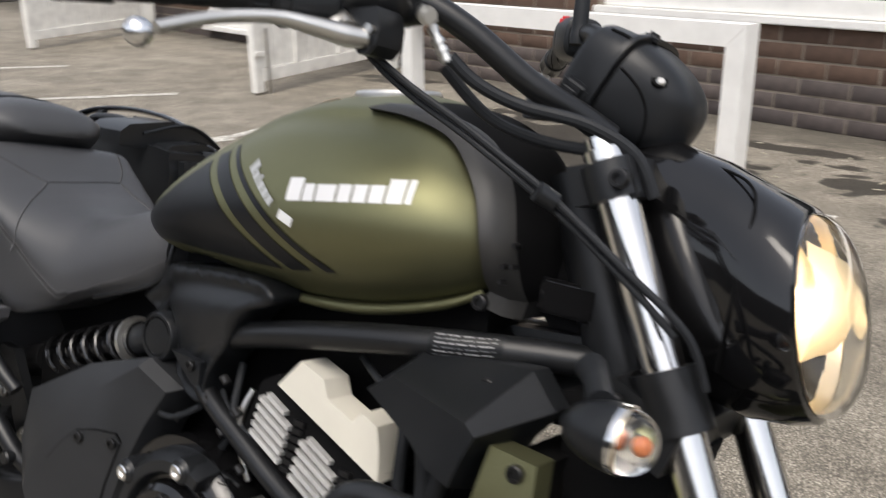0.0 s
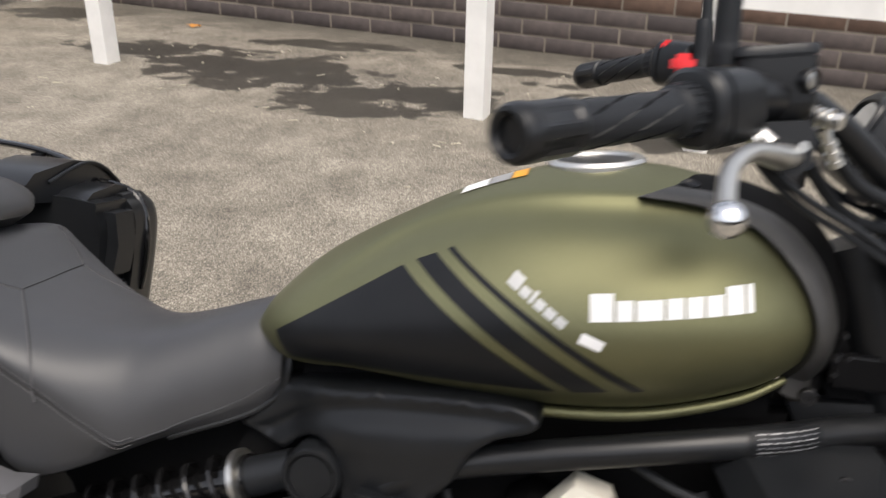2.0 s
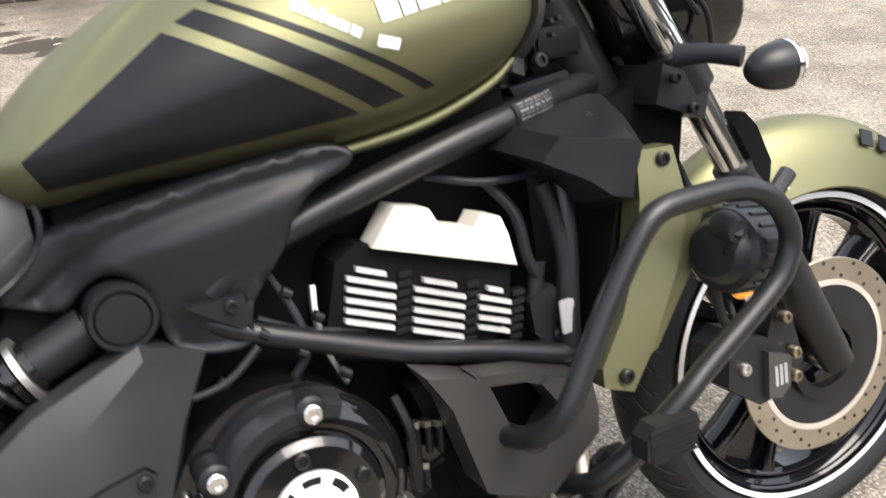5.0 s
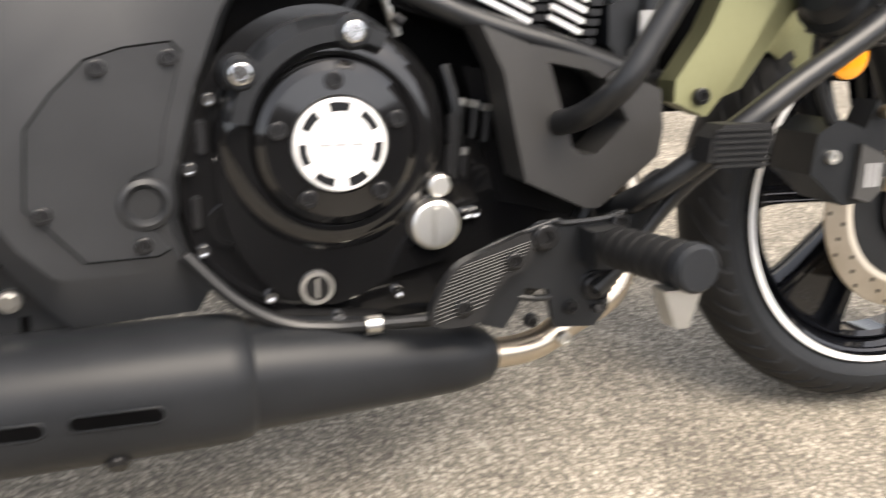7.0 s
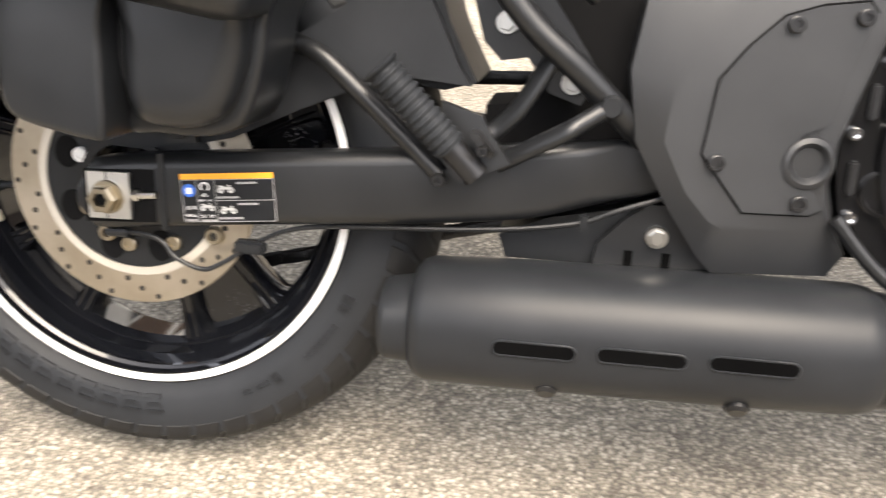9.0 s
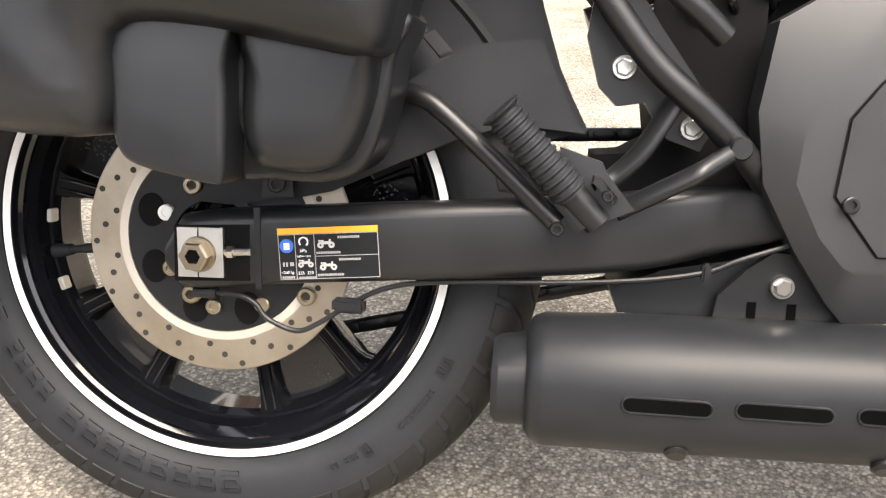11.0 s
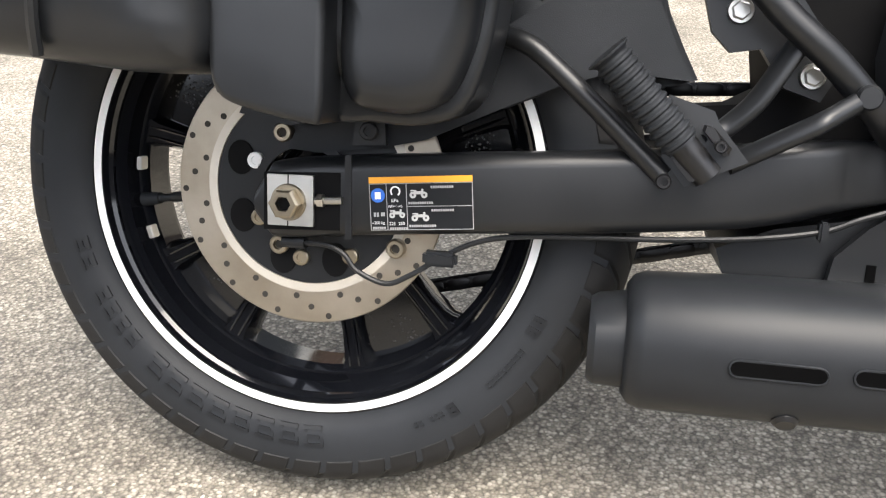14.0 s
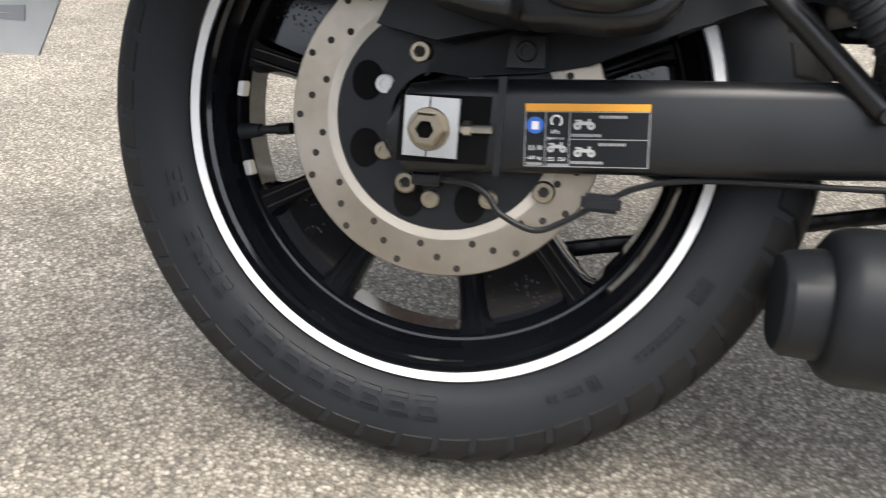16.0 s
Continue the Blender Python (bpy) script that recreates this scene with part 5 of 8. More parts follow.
plate2 = part("frame_label", on_frame_label(0, 1, 0, 1, 0.0), black_decal, bike, "black sticker with small pale print on the frame tube")
rnd = random.Random(12)
for i in range(6):
    u = 0.08
    while u < 0.88:
        e = min(0.92, u + rnd.uniform(0.06, 0.22))
        part("print_bar", on_frame_label(u, e, 0.115 + 0.14 * i, 0.150 + 0.14 * i, 0.0004), faint_print if i % 2 else grey_decal, plate2)
        u = e + 0.035

# ---- side cover under the tank, with the pivot cap
SIDE = [(0.612, 0.693), (0.640, 0.722), (0.668, 0.749), (0.750, 0.764), (0.85, 0.779), (0.925, 0.784), (0.955, 0.773), (0.948, 0.758), (0.914, 0.744), (0.889, 0.720), (0.872, 0.688), (0.836, 0.645), (0.826, 0.604), (0.785, 0.602), (0.754, 0.616), (0.744, 0.660), (0.735, 0.686), (0.712, 0.698), (0.690, 0.687), (0.668, 0.668), (0.634, 0.680)]
SIDE_VALLEY = [(0.60, 0.655), (0.654, 0.692), (0.707, 0.725), (0.763, 0.743), (0.83, 0.755), (0.89, 0.763), (0.95, 0.770)]
SIDE_Y = [(0.60, -0.030), (0.67, -0.034), (0.72, -0.062), (0.80, -0.084), (0.90, -0.106), (0.96, -0.115)]


def side_relief(x, z):
    """A long hollow below the upper edge, a soft ridge under it, and the lug set back."""
    v = z - interp(SIDE_VALLEY, x)
    fade = min(1.0, max(0.0, (0.965 - x) / 0.05))
    hollow = 0.0085 * math.exp(-((v / 0.012) ** 2)) * fade
    ridge = -0.003 * math.exp(-(((v + 0.030) / 0.016) ** 2))
    back = 0.010 * min(1.0, max(0.0, (-0.045 - v) / 0.06))
    return hollow + ridge + back


bm = dome(SIDE, 0.0, 0.050, 0.009, 0.004, 0.03, 0.0045, -1, side_relief)
for v in bm.verts:
    v.co.y += interp(SIDE_Y, v.co.x)
side = part("side_cover", bm, matte_plastic, bike, "matt black side cover below the tank", 75)
part("lug_step", prism([(0.770, 0.658), (0.826, 0.657), (0.828, 0.628), (0.818, 0.624), (0.800, 0.636)], -0.100, -0.07, 0.004), matte_plastic, side)
bolt(side, 0.812, -0.1025, 0.649, 0.007, 0.004, dark_metal)
cap = part("pivot_cap", lathe([(0.0, -0.0855), (0.024, -0.0845), (0.026, -0.0825), (0.0268, -0.0855), (0.031, -0.0855), (0.0335, -0.0815), (0.034, -0.03)], 40, (0.716, 0, 0.660)), matte_plastic, bike, "round black plastic pivot cap")
part("cap_notch", lathe([(0.0258, -0.0862), (0.0274, -0.0862), (0.0274, -0.0835), (0.0258, -0.0835)], 30, (0.716, 0, 0.660), None, True, 20, 160), deep_black, cap)

# ---- rear shock, lying under the seat
S0, S1 = Vector((0.690, -0.046, 0.652)), Vector((0.38, -0.040, 0.532))
ax = (S1 - S0).normalized()
nx = ax.cross(Vector((0, 1, 0))).normalized()
ny = ax.cross(nx).normalized()
shock = part("shock_absorber", rod(S0, S1, 0.0175, 20), gloss_black, bike, "coil-over rear shock absorber")
part("shock_sleeve", rod(S0 + ax * 0.005, S0 + ax * 0.06, 0.023, 20, 0.003), matte_plastic, shock)
for d, r, mt in ((0.060, 0.027, gloss_black), (0.068, 0.035, alloy), (0.078, 0.030, gloss_black)):
    part("preload_collar", rod(S0 + ax * d, S0 + ax * (d + 0.007), r, 24, 0.001), mt, shock)
coil = []
for i in range(6 * 16 + 1):
    a = 2 * math.pi * i / 16
    coil.append(S0 + ax * (0.086 + 0.20 * i / 96) + (nx * math.cos(a) + ny * math.sin(a)) * 0.031)
part("spring", tube(coil, 0.0042, 8, 1), plain("spring_paint", (0.006, 0.006, 0.0065), 0.2, coat=0.3), shock, "gloss black coil spring")
part("shock_foot", rod(S1 - ax * 0.03, S1 + ax * 0.02, 0.026, 20, 0.004), dark_metal, shock)

# ---- fuel tank
TOP = [(0.625, 0.812), (0.64, 0.840), (0.70, 0.896), (0.80, 0.956), (0.865, 0.988), (0.93, 1.010), (1.0, 1.020), (1.06, 1.020), (1.12, 1.006), (1.17, 0.975), (1.205, 0.935), (1.222, 0.895)]
BOT = [(0.625, 0.800), (0.64, 0.785), (0.67, 0.770), (0.75, 0.775), (0.85, 0.772), (0.95, 0.770), (1.05, 0.780), (1.12, 0.798), (1.17, 0.818), (1.205, 0.845), (1.222, 0.87)]
WID = [(0.625, 0.035), (0.64, 0.062), (0.67, 0.092), (0.72, 0.118), (0.80, 0.142), (0.90, 0.160), (1.0, 0.168), (1.06, 0.164), (1.12, 0.148), (1.17, 0.122), (1.205, 0.085), (1.222, 0.04)]
MID = [(0.625, 0.808), (0.70, 0.822), (0.80, 0.842), (0.90, 0.860), (1.0, 0.872), (1.10, 0.882), (1.222, 0.885)]
TANK_Y = 0.012
CREST = [(0.70, 0.868), (0.766, 0.922), (0.82, 0.955), (0.90, 0.982), (0.98, 0.993), (1.047, 0.995), (1.10, 0.985)]


def tank_side(x, z):
    """The y of the tank's right side at x and z."""
    t, b, w, m = interp(TOP, x), interp(BOT, x), interp(WID, x), interp(MID, x)
    if z >= m:
        f = min(1.0, (z - m) / max(1e-4, t - m))
        s = (1 - f**1.9) ** 0.62
    else:
        f = min(1.0, (m - z) / max(1e-4, m - b))
        s = 1 - 0.46 * f**1.9 - 0.12 * f**6
    crest = interp(CREST, x)
    fold = min(1.0, max(0.0, (x - 0.70) / 0.08)) * min(1.0, max(0.0, (1.10 - x) / 0.08))
    ridge = 0.0060 * math.exp(-(((z - crest) / 0.007) ** 2)) - 0.0075 * math.exp(-(((z - crest + 0.018) / 0.012) ** 2))
    return TANK_Y - w * s - ridge * fold


def tank_body():
    rings = []
    n = 44
    xs = [0.625 + (1.222 - 0.625) * 0.5 * (1 - math.cos(math.pi * i / 64)) for i in range(65)]
    for x in xs:
        t, b = interp(TOP, x), interp(BOT, x)
        right = []
        for i in range(n + 1):
            f = i / n
            z = b + (t - b) * math.sin(f * math.pi / 2) ** 1.0
            right.append((tank_side(x, z), z))
        ring = [Vector((x, y, z)) for y, z in right] + [Vector((x, 2 * TANK_Y - y, z)) for y, z in right[::-1]][1:]
        rings.append(ring)
    return loft(rings)


tank = part("fuel_tank", tank_body(), green, bike, "matte metallic green teardrop fuel tank", 50)


def on_tank(corners, lift, nu=24, nv=10):
    """A patch that lies on the tank's right side; corners: four (x, z), in turn."""
    bm = bmesh.new()
    a, b, c, d = [Vector((x, 0, z)) for x, z in corners]
    grid = []
    for i in range(nv + 1):
        row = []
        for j in range(nu + 1):
            p = a.lerp(b, j / nu).lerp(d.lerp(c, j / nu), i / nv)
            row.append(bm.verts.new((p.x, tank_side(p.x, p.z) - lift, p.z)))
        grid.append(row)
    for i in range(nv):
        for j in range(nu):
            bm.faces.new((grid[i][j], grid[i][j + 1], grid[i + 1][j + 1], grid[i + 1][j]))
    return bm


part("tank_decal", on_tank([(0.668, 0.818), (0.806, 0.908), (0.968, 0.806), (0.682, 0.788)], 0.0012, 40, 16), black_decal, tank, "black tank side decal")
part("tank_decal", on_tank([(0.819, 0.915), (0.839, 0.924), (1.016, 0.814), (0.984, 0.808)], 0.0012, 6, 30), black_decal, tank, "wide black stripe")
part("tank_decal", on_tank([(0.850, 0.929), (0.855, 0.932), (1.050, 0.819), (1.038, 0.8165)], 0.0012, 4, 30), black_decal, tank, "thin black stripe")
# added black block fills the gap below the tank, shade in its colour
part("tank_underside", prism([(0.68, 0.80), (1.18, 0.83), (1.18, 0.775), (0.95, 0.735), (0.80, 0.70), (0.68, 0.72)], -0.020, 0.045, 0.006), deep_black, bike)
part("tank_flange", tube([(x, tank_side(x, interp(BOT, x) + 0.004) - 0.002, interp(BOT, x) - 0.003) for x in (0.90, 0.95, 1.0, 1.05, 1.10, 1.15, 1.185)], [0.003, 0.0060, 0.0070, 0.0070, 0.0065, 0.006, 0.004], 12, 5), green, tank, "green seam flange along the tank's foot")


def wordmark(parent, p0, along, up, widths, gap, height, material, slant=0.0):
    """The maker's word as plain blocks of its size and colour."""
    a, u = Vector((along[0], 0, along[1])), Vector((up[0], 0, up[1]))
    x = 0.0
    for k, (w, h) in enumerate(widths):
        o = Vector((p0[0], 0, p0[1])) + a * x
        q = [o, o + a * w, o + a * (w + slant) + u * height * h, o + a * slant + u * height * h]
        part("wordmark_block", on_tank([(v.x, v.z) for v in q], 0.0014, 4, 4), material, parent)
        x += w + gap


wordmark(tank, (0.993, 0.886), (0.990, 0.139), (-0.10, 0.99), [(0.021, 1.0), (0.015, 0.74), (0.024, 0.72), (0.015, 0.74), (0.015, 0.74), (0.015, 0.74), (0.016, 1.0), (0.006, 1.0)], 0.0024, 0.0245, white_decal)
wordmark(tank, (0.914, 0.910), (0.845, -0.535), (0.45, 0.72), [(0.012, 1.2), (0.009, 0.8), (0.004, 1.1), (0.009, 0.8), (0.010, 0.8), (0.010, 0.8)], 0.0022, 0.014, silver_decal)
wordmark(tank, (0.984, 0.866), (0.95, -0.31), (0.35, 0.9), [(0.022, 1.0)], 0.002, 0.011, white_decal)

part("filler_rim", lathe([(0.040, -0.002), (0.042, -0.006), (0.050, -0.0065), (0.053, -0.003), (0.053, 0.018), (0.040, 0.018)], 48, (0.980, 0.022, 1.0155), Matrix.Rotation(radians(-85), 4, "X") @ Matrix.Rotation(radians(-6), 4, "Z"), True), alloy, tank, "brushed alloy fuel cap ring")
part("filler_cap", lathe([(0.0, -0.004), (0.041, -0.0035), (0.041, 0.018)], 48, (0.980, 0.022, 1.0155), Matrix.Rotation(radians(-85), 4, "X") @ Matrix.Rotation(radians(-6), 4, "Z")), dark_metal, tank)


def tank_top(x, y):
    """The height of the tank's skin at x and y, on its right half."""
    lo, hi = interp(MID, x), interp(TOP, x)
    for _ in range(30):
        z = (lo + hi) / 2
        if tank_side(x, z) < y:
            lo = z
        else:
            hi = z
    return lo


for x0, x1, mt in ((0.845, 0.872, white_decal), (0.874, 0.895, grey_decal), (0.897, 0.912, yellow_decal)):
    bm = bmesh.new()
    rows = [[bm.verts.new((x, y, tank_top(x, y) + 0.0012)) for y in (-0.022, -0.016, -0.010, -0.004, 0.002)] for x in (x0, (x0 + x1) / 2, x1)]
    for p, q in zip(rows, rows[1:]):
        for k in range(4):
            bm.faces.new((p[k], p[k + 1], q[k + 1], q[k]))
    part("tank_sticker", bm, mt, tank)

# black trim round the front of the tank
TRIM_IN = [(1.024, 0.994), (1.08, 0.990), (1.132, 0.974), (1.172, 0.938), (1.193, 0.90), (1.196, 0.86), (1.180, 0.812)]
TRIM_OUT = [(1.055, 1.006), (1.112, 1.000), (1.163, 0.980), (1.198, 0.945), (1.216, 0.902), (1.220, 0.858), (1.212, 0.800)]


def trim_rows(mirror):
    """Rings across the moulded band: on the tank, over its rounded back, and down to the nose."""
    a = glide([(x, 0, z) for x, z in TRIM_IN], 5)
    b = glide([(x, 0, z) for x, z in TRIM_OUT], 5)
    rows = []
    for p, q in zip(a, b):
        yp = tank_side(p.x, min(p.z, interp(TOP, p.x) - 0.003))
        yq = yp + 0.016
        u = Vector((p.x, yp - 0.001, p.z))
        v = Vector((p.x, yp - 0.012, p.z)).lerp(Vector((q.x, yq - 0.013, q.z)), 0.12)
        w = Vector((q.x, yq - 0.012, q.z)).lerp(v, 0.25)
        e = Vector((q.x + 0.004, yq + 0.006, q.z))
        ring = [u, v, v.lerp(w, 0.5) + Vector((0, -0.0015, 0)), w, e, Vector((q.x - 0.006, yq + 0.012, q.z - 0.004))]
        rows.append([Vector((r.x, 2 * TANK_Y - r.y, r.z)) for r in ring] if mirror else ring)
    return rows


trim = part("tank_trim", loft(trim_rows(False)), bracket_grey, bike, "dark grey plastic trim round the tank front")
part("tank_trim_far", loft(trim_rows(True)), bracket_grey, bike)
edge_r = [row[4] for row in trim_rows(False)]
bm = bmesh.new()
vs = []
for i in range(11):
    f = i / 10
    vs.append([bm.verts.new((p.x + 0.022 * math.sin(f * math.pi), p.y + (2 * TANK_Y - 2 * p.y) * f, p.z + 0.010 * math.sin(f * math.pi))) for p in edge_r])
for a, b in zip(vs, vs[1:]):
    for q in range(len(a) - 1):
        bm.faces.new((a[q], a[q + 1], b[q + 1], b[q]))
part("tank_nose", bm, deep_black, trim)
bolt(trim, 1.202, -0.078, 0.820, 0.0085, 0.005, dark_metal)
bm = lathe([(0, -0.001), (0.007, -0.001), (0.009, -0.003), (0.009, 0.002)], 16, (0, 0, 0))
for v in bm.verts:
    v.co = Vector((1.073, -0.046, 1.006)) + Matrix.Rotation(radians(-68), 4, "X") @ v.co
part("trim_bolt", bm, dark_metal, trim)
part("ignition_lock", lathe([(0.0, -0.012), (0.014, -0.012), (0.016, -0.008), (0.016, 0.01)], 20, (1.175, 0.02, 1.02), Matrix.Rotation(radians(-90), 4, "X")), dark_metal, bike)
part("ignition_key", box(1.172, 1.178, 0.012, 0.03, 1.03, 1.058, 0.001), steel, bike, "ignition key in its lock")

# ---- seat
SEAT_Y = 0.020
ST = [(0.165, 0.830), (0.20, 0.854), (0.235, 0.864), (0.265, 0.861), (0.292, 0.840), (0.322, 0.816), (0.36, 0.796), (0.43, 0.780), (0.49, 0.783), (0.55, 0.800), (0.60, 0.818), (0.64, 0.828), (0.660, 0.808)]
SB = [(0.165, 0.786), (0.19, 0.777), (0.245, 0.752), (0.306, 0.708), (0.345, 0.664), (0.366, 0.630), (0.395, 0.617), (0.44, 0.629), (0.53, 0.670), (0.61, 0.700), (0.640, 0.716), (0.660, 0.735)]
SW = [(0.165, 0.09), (0.20, 0.112), (0.26, 0.138), (0.33, 0.150), (0.42, 0.136), (0.50, 0.115), (0.56, 0.096), (0.60, 0.084), (0.64, 0.072), (0.660, 0.062)]
SEAM_Z = [(0.165, 0.815), (0.22, 0.845), (0.255, 0.850), (0.280, 0.822), (0.31, 0.794), (0.363, 0.754), (0.42, 0.716), (0.46, 0.687), (0.50, 0.667), (0.56, 0.697), (0.61, 0.720), (0.660, 0.752)]


def seat_right(x, m=14):
    """The right half of the rider's seat at x, from under its skirt over the seam to the middle."""
    t, b, w = interp(ST, x), interp(SB, x), interp(SW, x)
    s = min(max(interp(SEAM_Z, x), b + 0.012), t - 0.006)
    half = [(0.0, b + 0.004), (0.70 * w, b + 0.001), (0.86 * w, b), (0.885 * w, b + 0.003)]
    for k in range(1, 6):
        f = k / 6
        half.append(((0.885 + 0.115 * math.sin(f * math.pi / 2)) * w, b + 0.003 + (s - b - 0.003) * f))
    half += [(w, s - 0.0015), (w - 0.0022, s)]
    for k in range(1, m + 1):
        a = math.pi / 2 * k / m
        half.append((w * math.cos(a) ** 0.72, s + (t - s) * math.sin(a) ** 0.8))
    return half


def seat_cushion():
    rings = []
    for i in range(73):
        x = 0.165 + (0.660 - 0.165) * i / 72
        half = seat_right(x)
        rings.append([Vector((x, SEAT_Y - y, z)) for y, z in half] + [Vector((x, SEAT_Y + y, z)) for y, z in half[::-1]][1:-1])
    return loft(rings)


def seat_body(top, bot, wid, x0, x1, n=44, m=15, yc=0.012, flat=0.55):
    rings = []
    for i in range(n + 1):
        x = x0 + (x1 - x0) * i / n
        t, b, w = interp(top, x), interp(bot, x), interp(wid, x)
        h = t - b
        right = []
        for j in range(m + 1):
            a = -math.pi / 2 + math.pi * j / m
            c, s = math.cos(a), math.sin(a)
            y = w * abs(c) ** flat
            z = b + h * (0.5 + 0.5 * math.copysign(abs(s) ** 0.8, s))
            if s > 0:
                y *= 1 - 0.34 * s**1.5 * min(1, h / 0.1)
            right.append((yc - y, z))
        rings.append([Vector((x, y, z)) for y, z in right] + [Vector((x, 2 * yc - y, z)) for y, z in right[::-1]][1:-1])
    return loft(rings)


seat = part("seat", seat_cushion(), vinyl, bike, "black vinyl rider's seat with stitched seams", 50)


def seat_z(x, y):
    """The height of the seat's top at x and y."""
    t, b, w = interp(ST, x), interp(SB, x), interp(SW, x)
    s = min(max(interp(SEAM_Z, x), b + 0.012), t - 0.006)
    c = min(1.0, abs(y - SEAT_Y) / w) ** (1 / 0.72)
    return s + (t - s) * math.sqrt(max(0.0, 1 - c * c)) ** 0.8


def side_seam(x, dz, lift):
    """A point beside the long seam at x, dz above or below it."""
    b, w, s = interp(SB, x), interp(SW, x), interp(SEAM_Z, x)
    s = min(max(s, b + 0.012), interp(ST, x) - 0.006)
    if dz < 0:
        return (x, SEAT_Y - w - lift, s + dz)
    lo, hi = 0.5 * w, w
    for _ in range(24):
        mid = (lo + hi) / 2
        lo, hi = (mid, hi) if seat_z(x, SEAT_Y - mid) > s + dz else (lo, mid)
    return (x, SEAT_Y - lo - lift * 0.7, s + dz + lift * 0.7)


part("seam", tube([side_seam(0.235 + 0.275 * k / 60, 0.0, -0.0005) for k in range(61)], 0.0012, 6, 1), seam_black, seat)
for dz in (0.0042, -0.0046):
    for i in range(62):
        x = 0.238 + 0.0044 * i
        part("stitch", tube([side_seam(x, dz, 0.0002), side_seam(x + 0.003, dz, 0.0002)], 0.0006, 5, 1), stitch, seat)


def top_seam(pts, name="cross_seam"):
    line = []
    for p in glide([(x, y, 0) for x, y in pts], 8):
        line.append((p.x, p.y, seat_z(p.x, p.y) + 0.0002))
    part(name, tube([(x, y + 0.0012, z) for x, y, z in line], 0.0009, 5, 1), seam_black, seat)
    part(name, tube([(x, y - 0.0012, z) for x, y, z in line], 0.0008, 5, 1), stitch, seat)


top_seam([(0.329, -0.030), (0.327, 0.02), (0.320, 0.105)])
top_seam([(0.329, -0.032), (0.300, -0.068), (0.268, -0.105)])
top_seam([(0.319, 0.107), (0.295, 0.125), (0.262, 0.135)])
top_seam([(0.331, -0.032), (0.372, -0.080), (0.398, -0.110), (0.418, -0.130)])
top_seam([(0.321, 0.108), (0.36, 0.122), (0.40, 0.142)])
part("seat_pan", tube([(x, SEAT_Y - 0.84 * interp(SW, x), interp(SB, x) - 0.002) for x in (0.54, 0.57, 0.60, 0.625, 0.64)] + [(0.660, SEAT_Y - 0.058, 0.732), (0.668, SEAT_Y - 0.060, 0.755), (0.668, SEAT_Y - 0.056, 0.775)], 0.0038, 8, 5), matte_plastic, bike, "black rim of the seat pan")

PT = [(-0.14, 0.90), (-0.10, 0.925), (0.05, 0.94), (0.15, 0.936), (0.21, 0.934), (0.245, 0.922), (0.268, 0.896)]
PB = [(-0.14, 0.85), (-0.10, 0.83), (0.05, 0.812), (0.13, 0.808), (0.19, 0.832), (0.24, 0.866), (0.268, 0.882)]
PW = [(-0.14, 0.06), (-0.10, 0.085), (0.05, 0.105), (0.15, 0.112), (0.20, 0.113), (0.245, 0.096), (0.268, 0.062)]
pillion = part("pillion_seat", seat_body(PT, PB, PW, -0.14, 0.268, 40, 15), vinyl, bike, "black vinyl pillion seat", 60)
for x in (0.178, 0.188):
    ring = []
    for j in range(15):
        a = -0.3 + 3.74 * j / 14
        ring.append((x - 0.02 * math.sin(a), 0.012 - 0.117 * math.cos(a) * 0.97, interp(PB, x) + 0.05 + (interp(PT, x) - interp(PB, x) - 0.05) * max(0, math.sin(a)) ** 0.8 + 0.001))
    part("seam", tube(ring, 0.0014, 6, 2), deep_black, pillion)
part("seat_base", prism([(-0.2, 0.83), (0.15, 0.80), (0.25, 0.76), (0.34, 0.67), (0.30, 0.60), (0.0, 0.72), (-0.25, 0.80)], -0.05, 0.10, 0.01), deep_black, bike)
# added filler under the seat; the shade there is in its black
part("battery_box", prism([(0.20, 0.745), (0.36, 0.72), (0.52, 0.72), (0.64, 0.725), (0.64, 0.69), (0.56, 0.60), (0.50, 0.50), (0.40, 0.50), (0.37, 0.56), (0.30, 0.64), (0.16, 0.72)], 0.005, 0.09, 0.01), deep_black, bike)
part("seat_rail", raised([(0.195, 0.727), (0.230, 0.709), (0.291, 0.671), (0.350, 0.637), (0.385, 0.628), (0.416, 0.631), (0.412, 0.614), (0.382, 0.597), (0.366, 0.588), (0.332, 0.599), (0.286, 0.640), (0.227, 0.688), (0.195, 0.705)], [(0.197, 0.723), (0.231, 0.703), (0.292, 0.664), (0.349, 0.630), (0.384, 0.621), (0.406, 0.624), (0.402, 0.615), (0.380, 0.603), (0.365, 0.595), (0.335, 0.606), (0.288, 0.647), (0.229, 0.694), (0.197, 0.709)], -0.12, -0.150, -0.162, 0.004, 3), rail_grey, bike, "satin grey seat rail", 30)
part("rail_tube", tube([(0.372, -0.150, 0.598), (0.40, -0.145, 0.576), (0.44, -0.14, 0.545), (0.47, -0.13, 0.52)], 0.011, 12), satin_black, bike)

# ---- things in the dark gaps round the engine
part("sump", prism([(0.84, 0.262), (0.90, 0.242), (1.06, 0.25), (1.13, 0.30), (1.17, 0.40), (1.12, 0.44), (0.95, 0.43), (0.84, 0.32)], -0.088, 0.09, 0.012), gloss_black, bike, "black engine sump")
stat = part("thermostat_housing", prism([(1.136, 0.560), (1.168, 0.572), (1.190, 0.548), (1.186, 0.502), (1.160, 0.496), (1.138, 0.520)], -0.098, -0.06, 0.004), matte_plastic, bike, "black thermostat housing")
bolt(stat, 1.166, -0.1, 0.512, 0.006, 0.004, dark_metal)
